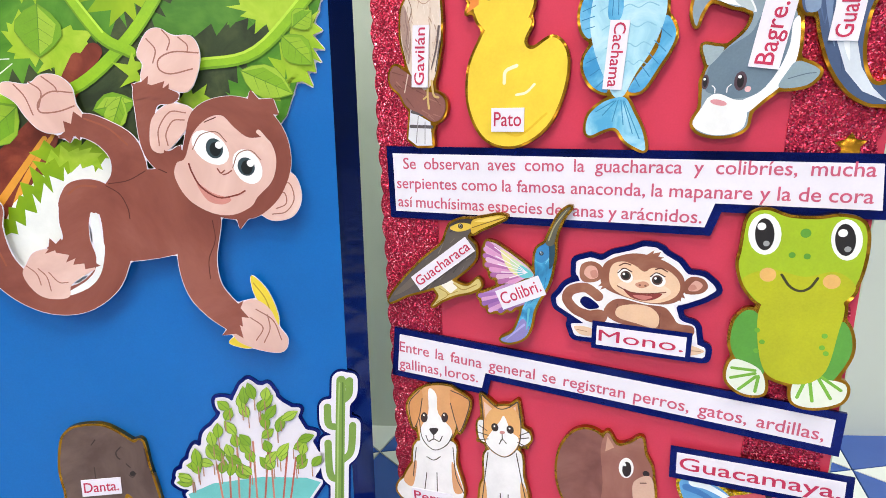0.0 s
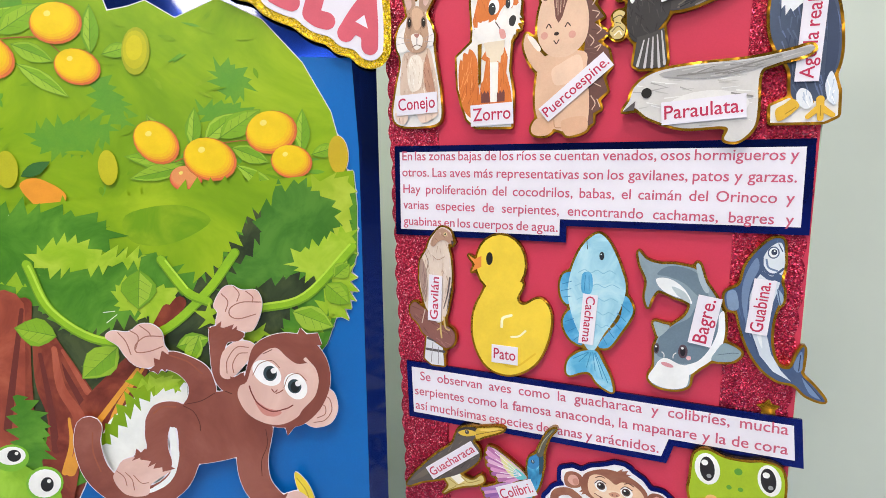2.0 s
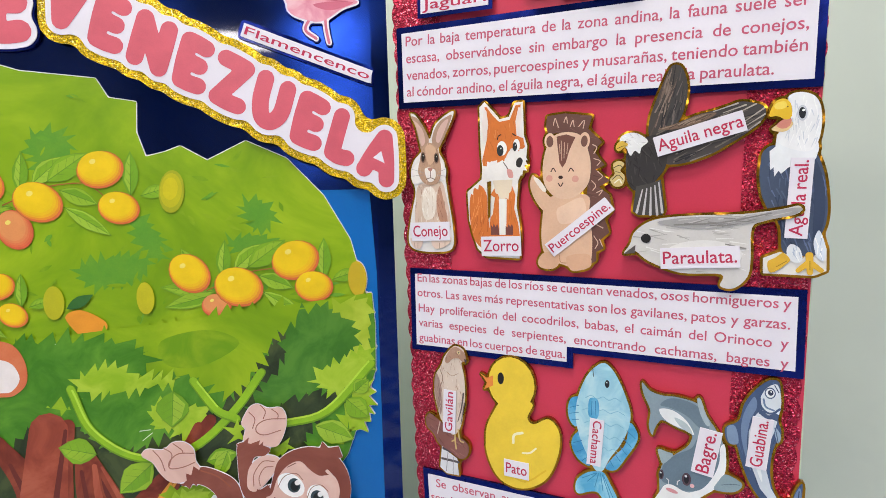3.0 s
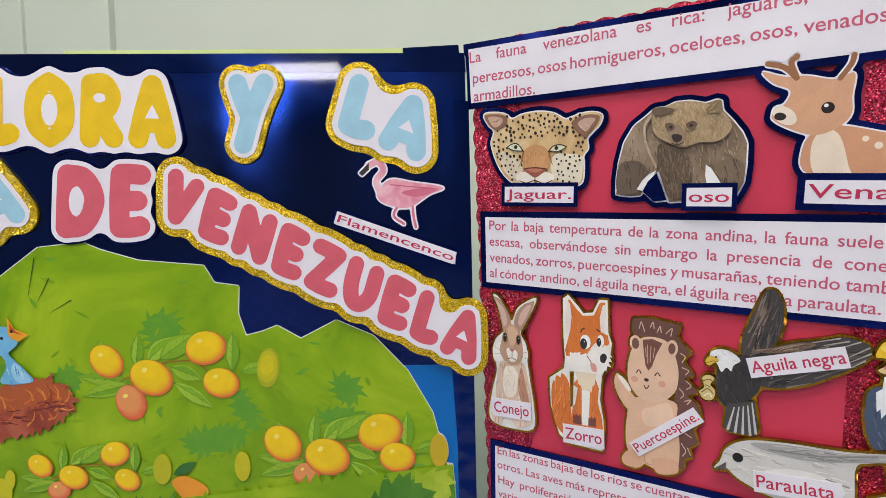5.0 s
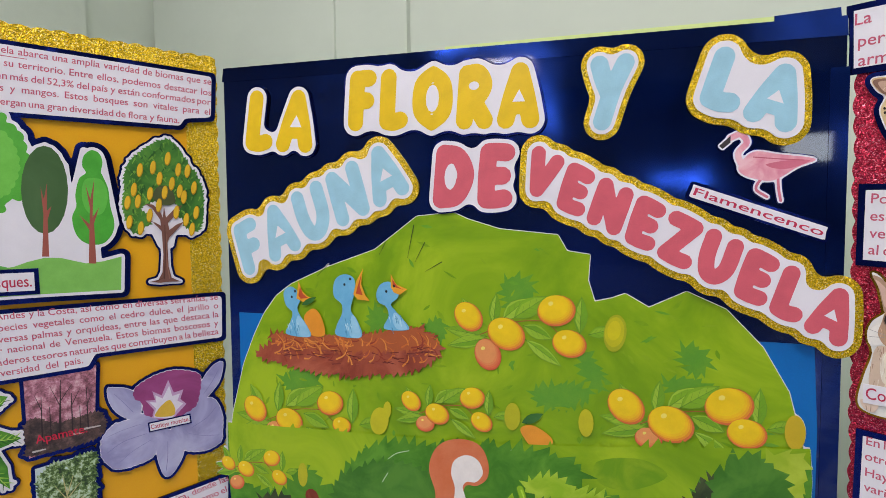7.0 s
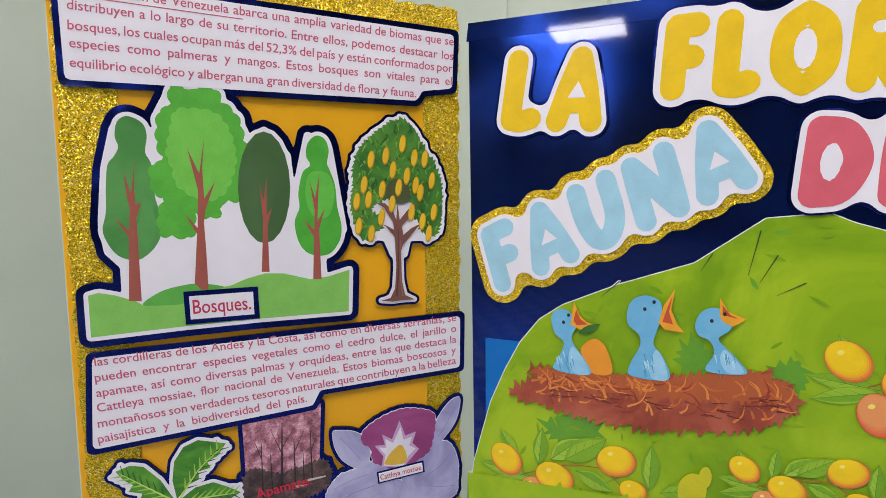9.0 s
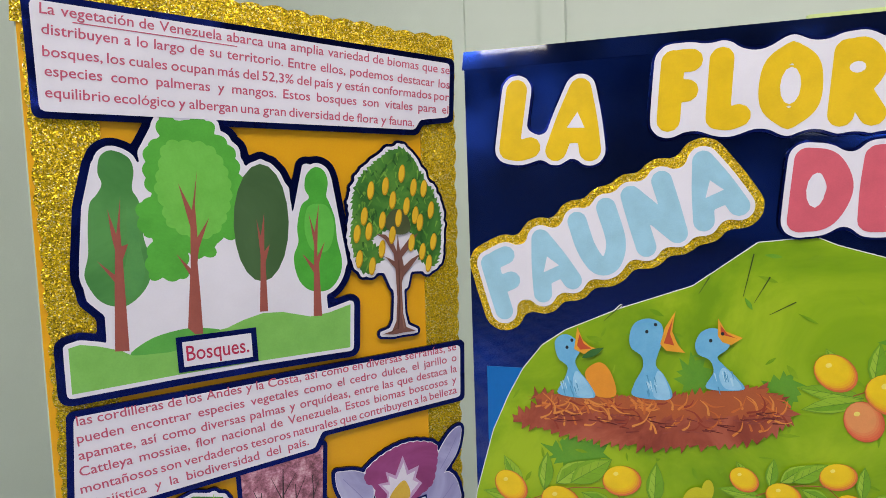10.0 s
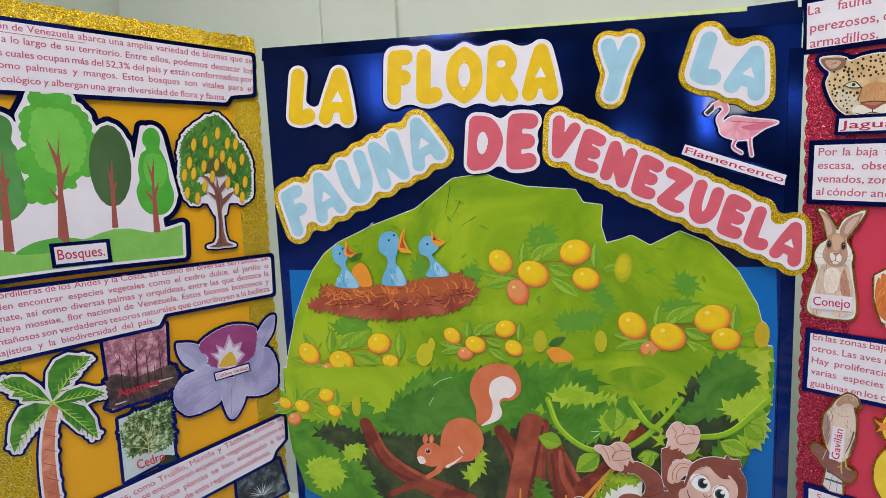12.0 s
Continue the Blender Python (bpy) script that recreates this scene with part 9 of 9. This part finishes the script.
for u, v in ((-85.4, 799.4), (-72.6, 802.5), (-57.8, 812.6), (-47.7, 800.7), (-38.4, 799.5), (-66.7, 790.6), (-91.9, 778.3), (-98.6, 764.3), (-76.5, 774), (-62.1, 775.4), (-54.6, 785.2), (-47, 777.1), (-42.9, 770.6), (-32.4, 780.8), (-88.5, 765.7), (-77.8, 750.2), (-97.6, 743.2), (-86.9, 736.4), (-51.2, 753.6), (-41.5, 745.2), (-31, 753.1), (-35.9, 734.4), (-68.3, 761.4)):
    k.into("fruit").oval("c8961c", (u, v), (u + 2.9, v - 0.6), (u + 1.2, v + 7.6)).oval("eabc2c", (u - 0.3, v + 0.4), (u + 2.1, v - 0.1), (u + 0.7, v + 7.0))
k.done("fruiting mango tree cut from white paper on navy foil", "cutout", ((4.6, NAVYEDGE, 2.2), (2.4, WHITE, 0.6)), PLANTS)
k = Cut("palm_tree_cutout", L)
k.taper(mottle("print_palm_trunk", "c06c50", "d48468", "e09c80", 40), 9, 15, (-254.9, 515.8), (-263.2, 485.4), (-268.2, 445.6), (-269.5, 376.1))
for a, b in (((-262.8, 498.8), (-254.4, 495.4)), ((-266.7, 482.9), (-257.4, 478.5)), ((-269.6, 466.7), (-259.4, 461.1)), ((-271.5, 450), (-261.3, 443.7)), ((-272.4, 433), (-261.2, 425.6)), ((-273.2, 416), (-261, 407.3))):
    k.line("a85a44", 1.0, a, b)
FROND = mottle("print_frond", "357422", "4a8a2a", "62a034", 40)
FRONDS = []
FRONDS.append(((-215.3, 564.2), ((-256, 520.8), (-258.3, 538.1), (-255.9, 554.2), (-248.2, 565.8), (-236.8, 570.3), (-215.3, 564.2), (-222.1, 554), (-230.7, 550.3), (-228.6, 544.5), (-238.2, 542.5), (-237.9, 535.6), (-246.6, 532.2))))
FRONDS.append(((-299.1, 552.8), ((-257.5, 520.5), (-267.1, 540), (-278.6, 553.6), (-288.6, 556.3), (-299.1, 552.8), (-294.1, 544.6), (-287.5, 539.2), (-291.2, 534.2), (-281.3, 530.6), (-282.9, 526.4), (-266.4, 523.2))))
FRONDS.append(((-205.9, 518.4), ((-254.4, 519.8), (-241.4, 529), (-227.3, 531.3), (-216.6, 525.6), (-205.9, 518.4), (-218, 512.9), (-225.1, 510.3), (-226.8, 515.5), (-240.3, 514.5), (-251.1, 515.6))))
FRONDS.append(((-296.2, 470.5), ((-257.5, 516.4), (-271.8, 522.5), (-285.3, 519), (-294.9, 503.5), (-298.7, 484.5), (-296.2, 470.5), (-290.2, 481.7), (-287.8, 489.1), (-280.5, 492.6), (-279, 500.9), (-270, 500.7), (-264.8, 508.7))))
FRONDS.append(((-218.5, 465.4), ((-254.2, 517), (-240.2, 515.2), (-227.1, 507.3), (-219.4, 489.5), (-218.5, 465.4), (-226.8, 473.3), (-232.7, 482.4), (-235.3, 478.2), (-242.9, 490.5), (-246.7, 495.6), (-248.5, 504.9))))
for tip, pts in FRONDS:
    k.into("frond").poly(FROND, *pts)
    o, e = np.array((-255.7, 518.1)), np.array(tip)
    mid = np.array(pts).mean(0)
    side = (e - o) / np.linalg.norm(e - o)
    nrm = np.array((-side[1], side[0]))
    for f in np.linspace(0.2, 0.85, 7):
        p = (1 - f) ** 2 * o + 2 * f * (1 - f) * mid + f * f * e
        k.taper("9cc84c", 1.8, 0.4, p, p + side * 7 + nrm * 6).taper("2c6420", 1.5, 0.4, p, p + side * 7 - nrm * 6)
    k.taper("bcdc68", 1.6, 0.5, o, 0.25 * o + 0.5 * mid + 0.25 * e, e * 0.94 + o * 0.06)
k.done("palm tree cut from white paper on navy foil", "cutout", ((5.0, NAVYEDGE, 2.2), (2.6, WHITE, 0.6)), PLANTS)
k = Cut("orchid_cutout", L)
LILAC, LILACDEEP = mottle("print_lilac", "9490be", "aaa6d0", "bcbadc", 18), ink("8a84b8")
k.into("petal").blob(LILAC, (-126.6, 560.8), (-122.6, 561.7), (-109.2, 559.2), (-99.1, 552), (-94.2, 536.9), (-98.7, 522), (-107.9, 524), (-119.2, 533.4), (-125.5, 546.8)).line(LILACDEEP, 0.5, (-120.3, 554.4), (-110.8, 542.1), (-102.6, 530.9)).into("petal").blob(LILAC, (-8.8, 578.6), (-9, 567.6), (-13.5, 553.7), (-25, 539.3), (-32.3, 533.4), (-36.7, 543.4), (-30.2, 560.4), (-18.8, 574.8)).line(LILACDEEP, 0.5, (-13.8, 568.4), (-21, 555.1), (-30, 542.1))
k.into("petal").spiky(LILAC, 0.7, 6, (-88.7, 528), (-78.1, 521.1), (-71.6, 503.4), (-80.4, 494.5), (-83.6, 477.1), (-100.2, 470.4), (-119.3, 467.4), (-130.7, 476.4), (-135.4, 490), (-132.2, 508.5), (-120.5, 519.8), (-104.8, 523.3)).line(LILACDEEP, 0.6, (-129.5, 488.5), (-113.3, 498.7), (-90.8, 504.2)).line(LILACDEEP, 0.4, (-118.5, 475.1), (-105.1, 486), (-86.8, 496)).line(LILACDEEP, 0.4, (-129.4, 506.1), (-115.2, 511.5), (-96.1, 516.1))
k.into("petal").spiky(LILAC, 0.7, 6, (-64.2, 512.6), (-56.7, 523.8), (-39.5, 529.3), (-35.6, 535.9), (-23.5, 537.1), (-15.3, 530), (-10.4, 512.1), (-11.3, 489.7), (-15.7, 479.3), (-33.6, 474.1), (-53.7, 479), (-64.3, 492.6)).line(LILACDEEP, 0.6, (-17.5, 524.8), (-27, 513.8), (-43.2, 504.3)).line(LILACDEEP, 0.4, (-14.8, 490.5), (-32.1, 492.5), (-48.8, 498.2))
k.into("petal").blob(LILAC, (-81.2, 496.5), (-76.2, 506.2), (-65, 503.7), (-59, 487.7), (-53.1, 477.7), (-58.3, 463.4), (-67.8, 450.9), (-74.3, 451.9), (-78.8, 464.9), (-81.5, 482.1)).line(LILACDEEP, 0.6, (-72.2, 457.6), (-70.1, 473.8), (-69.3, 491.9))
k.into("flower_lip").lobed(mottle("print_magenta", "8c3a70", "9c4680", "a8528c", 16), 0.9, 7, (-100.7, 555.1), (-95.1, 561.7), (-78.7, 570.2), (-59.1, 573.8), (-37, 568.1), (-32.7, 558.3), (-36.2, 536.7), (-40.2, 528.4), (-51.9, 521.6), (-67.3, 514.8), (-81.3, 521.8), (-91.3, 527.5), (-93.3, 540.3), (-100.5, 547))
k.poly("c9a4cc", (-66.4, 563.4), (-61.2, 548.1), (-51.1, 550.5), (-54.7, 539.7), (-48.6, 533), (-55.9, 525.4), (-63.9, 516.9), (-84.2, 521.3), (-82.1, 530.9), (-90, 542.4), (-80.5, 541.9), (-82.8, 552.3), (-73.7, 546.3)).poly("e4dcec", (-65.7, 556.9), (-62.9, 544.2), (-54.8, 546.2), (-57.8, 538.1), (-51.8, 534), (-58.7, 527.8), (-63.8, 518), (-82.2, 522), (-80.1, 532.2), (-86.4, 540.3), (-79.2, 538.8), (-80, 547.5), (-72.8, 542.5)).blob("deb440", (-79.1, 528.5), (-72.7, 536.1), (-65.2, 539.6), (-60.3, 528.1), (-63.5, 521.2), (-80.3, 522.6))
k.tag("Cattleya mossiae,", (-85.7, 511.3), (-46.7, 515.1), 8.5, edge=1.5)
k.done("lilac orchid cut from printed paper on navy foil", "cutout", ((3.4, NAVYEDGE, 2.2), (0.4, WHITE, 0.5)), PLANTS)


def photo(name, pts, mat, label, text, a, b, size, colour, drawing=None):
    k = Cut(name, L)
    k.poly(mat, *pts)
    if drawing:
        drawing(k)
    root = k.done(label, "photograph", ((3.6, NAVYEDGE, 2.4),), "photographs")
    if text:
        c = (np.array(pts).min(0) + np.array(pts).max(0)) / 2
        bm = bmesh.new()
        a, b = np.array(a, float), np.array(b, float)
        line_of(bm, text, a, b, size, 2.4 + 1.4, c, 0, False, np.linalg.norm(b - a) / (word(text)[2] * size))
        part("lettering", bm, [colour], root, "red printed caption")


PINKTREES = photo_print("pink_trees_photo", [(0.34, "4a3438"), (0.44, "8a5462"), (0.53, "bc7a8e"), (0.62, "dcb0bc"), (0.72, "e8dce2")], 110)
PALECANOPY = photo_print("pale_canopy_photo", [(0.26, "7a8c6c"), (0.32, "bccac8"), (0.5, "c8d6d8"), (0.85, "d2e0e4")], 110)
FROSTPLANT = photo_print("grey_plant_photo", [(0.35, "101418"), (0.5, "2c3438"), (0.62, "6c7880"), (0.75, "c0ccd0")], 60)
DARKWOOD = photo_print("dark_trunks_photo", [(0.35, "241a1a"), (0.5, "4a3634"), (0.65, "7a5c54"), (0.8, "b09484")], 110)
CANOPY = photo_print("dark_canopy_photo", [(0.36, "16240f"), (0.45, "33501f"), (0.52, "6a8440"), (0.57, "b4c8a0"), (0.7, "d4e4e4")], 170)
CAPTION = paper("red_caption_ink", "d42a4a", 0.5, 0.05, 40)


def flowering_trees(k):
    k.spiky(DARKWOOD, 1.2, 4, (-202.7, 532.5), (-190.8, 537.1), (-175, 529.6), (-154.7, 533.2), (-133.5, 535.4), (-135.5, 508.2), (-199.2, 497.1), (-202.6, 508.4))
    for p, q in (((-149.2, 519.3), (-134.9, 520.5)), ((-196.8, 501.2), (-186.2, 502.6)), ((-159.5, 514.8), (-150.7, 515.2))):
        k.taper("c8beba", 2.2, 1.4, p, q)
    for p, q, w in (((-169.2, 575.6), (-172.2, 515.5), 2.6), ((-160, 560.6), (-160.6, 520.2), 1.5), ((-187.1, 559.4), (-188.2, 509.8), 1.4), ((-145.9, 564.5), (-146.1, 521), 1.4), ((-180.1, 548), (-180.1, 512.6), 1.1), ((-152.9, 545.7), (-153.2, 519.9), 1.0)):
        k.taper("33262a", 0.6, w, p, q)
    for p, q in (((-171.3, 549.5), (-179.1, 570.9)), ((-170.4, 552.7), (-159, 570.4)), ((-160.2, 547.2), (-151.5, 565.6)), ((-187.7, 546.3), (-193.4, 563.9)), ((-146.7, 544.4), (-140.5, 560.1))):
        k.taper("4a363a", 1.0, 0.3, p, q)


def cedar(k):
    k.spiky(CANOPY, 1.6, 4, (-195, 471), (-188.6, 478.8), (-179.4, 486.6), (-165.1, 487.1), (-140.6, 492), (-141.6, 463.4), (-141.2, 441.9), (-153.1, 431.1), (-164.9, 431.1), (-176.3, 433.1), (-190, 433.8), (-195, 450.5))
    for p, q in (((-169.6, 430.4), (-168.2, 456.7)), ((-169, 442.9), (-179.3, 459.8)), ((-168.8, 444.2), (-156.1, 460.3)), ((-169, 448.2), (-172.4, 471.7)), ((-168.8, 439.3), (-151.9, 443.2)), ((-170.1, 437.9), (-186.6, 444.6)), ((-168.3, 449.7), (-162.6, 469.1))):
        k.taper("c8bc84", 1.3, 0.4, p, q)
    k.blob("2a3420", (-159.6, 413.1), (-153.8, 423.5), (-145, 421.5), (-140, 416.4), (-145.8, 413.1))


def spiked_leaves(k):
    for a in range(14):
        t = 0.1 + a * 0.23
        c = np.array((-43.1, 332.2))
        k.taper(("a8b4b8", "6c787e", "d0d8da")[a % 3], 2.0, 0.5, c, c + np.array((math.cos(t), math.sin(t))) * 17)


photo("pink_tree_photograph", [(-200.9, 494.8), (-140.8, 507.6), (-135.7, 588.9), (-201.6, 580.7)], PINKTREES, "photograph of pink flowering trees on navy card", "Apamate.", (-195, 510.2), (-148.3, 515.7), 13, CAPTION, flowering_trees)
photo("cedar_photograph", [(-197.8, 403.5), (-142, 421.4), (-141.7, 492.5), (-196.3, 482.4)], PALECANOPY, "photograph of a cedar canopy on navy card", "Cedro", (-184.9, 413.6), (-155, 417.7), 17, CAPTION, cedar)
photo("highland_plant_photograph", [(-74.3, 313.7), (-8.9, 328), (-17.5, 377.7), (-73.5, 367.4)], FROSTPLANT, "dark photograph of a spiky grey plant on navy card", "", (0, 0), (1, 0), 1, CAPTION, spiked_leaves)


# ---------------------------------------------------------------- floor tiles, laid as triangles
TILE_O, TILE_A, TILE_B = Vector((0.860, 0.098)), Vector((0.1545, -0.0022)), Vector((0.0784, 0.1328))


def tile_mesh(name, corners, mat):
    """A triangular tile drawn in a little from its three corners, about its first one."""
    p = mitred([(c.x * 1000, c.y * 1000) for c in corners], -0.9)
    bm = bmesh.new()
    slab(bm, [p], -6, 0)
    bm.normal_update()
    me = bpy.data.meshes.new(name)
    bm.to_mesh(me)
    bm.free()
    me.materials.append(mat)
    return me


floor = bpy.data.objects["floor"]
O2 = Vector((0, 0))
TILES = ((tile_mesh("floor_tile", (O2, TILE_A, TILE_B), TILEBLUE), (TILE_A + TILE_B) / 3), (tile_mesh("floor_tile", (O2, TILE_B, TILE_B - TILE_A), TILEWHITE), (TILE_B * 2 - TILE_A) / 3))
INTO_WALL = BACK.inverted()
verts, faces, shade = [], [], []
for j in range(-64, 4):
    for i in range(-40, 60):
        at = TILE_O + TILE_A * i + TILE_B * j
        for n, (me, mid) in enumerate(TILES):
            w = at + mid
            if (INTO_WALL @ Vector((w.x, w.y, 0))).y > 0.03 or not (-2.55 < w.x < 3.55 and w.y > -7.95):
                continue
            if 0.1 < w.x < 1.45 and w.y > -0.42:
                t = new("floor_tile", me)
                t.parent = floor
                t.location = (at.x, at.y, FLOOR)
                continue
            b = len(verts)
            verts += [(v.co.x + at.x, v.co.y + at.y, v.co.z + FLOOR) for v in me.vertices]
            for p in me.polygons:
                faces.append([b + v for v in p.vertices])
                shade.append(n)
# the rest of the floor, too far off to pick apart
me = bpy.data.meshes.new("far_floor_tiles")
me.from_pydata(verts, [], faces)
me.materials.append(TILEBLUE)
me.materials.append(TILEWHITE)
me.polygons.foreach_set("material_index", shade)
ob = new("far_floor_tiles", me)
ob.parent = floor
ob["kind"] = "stuff"
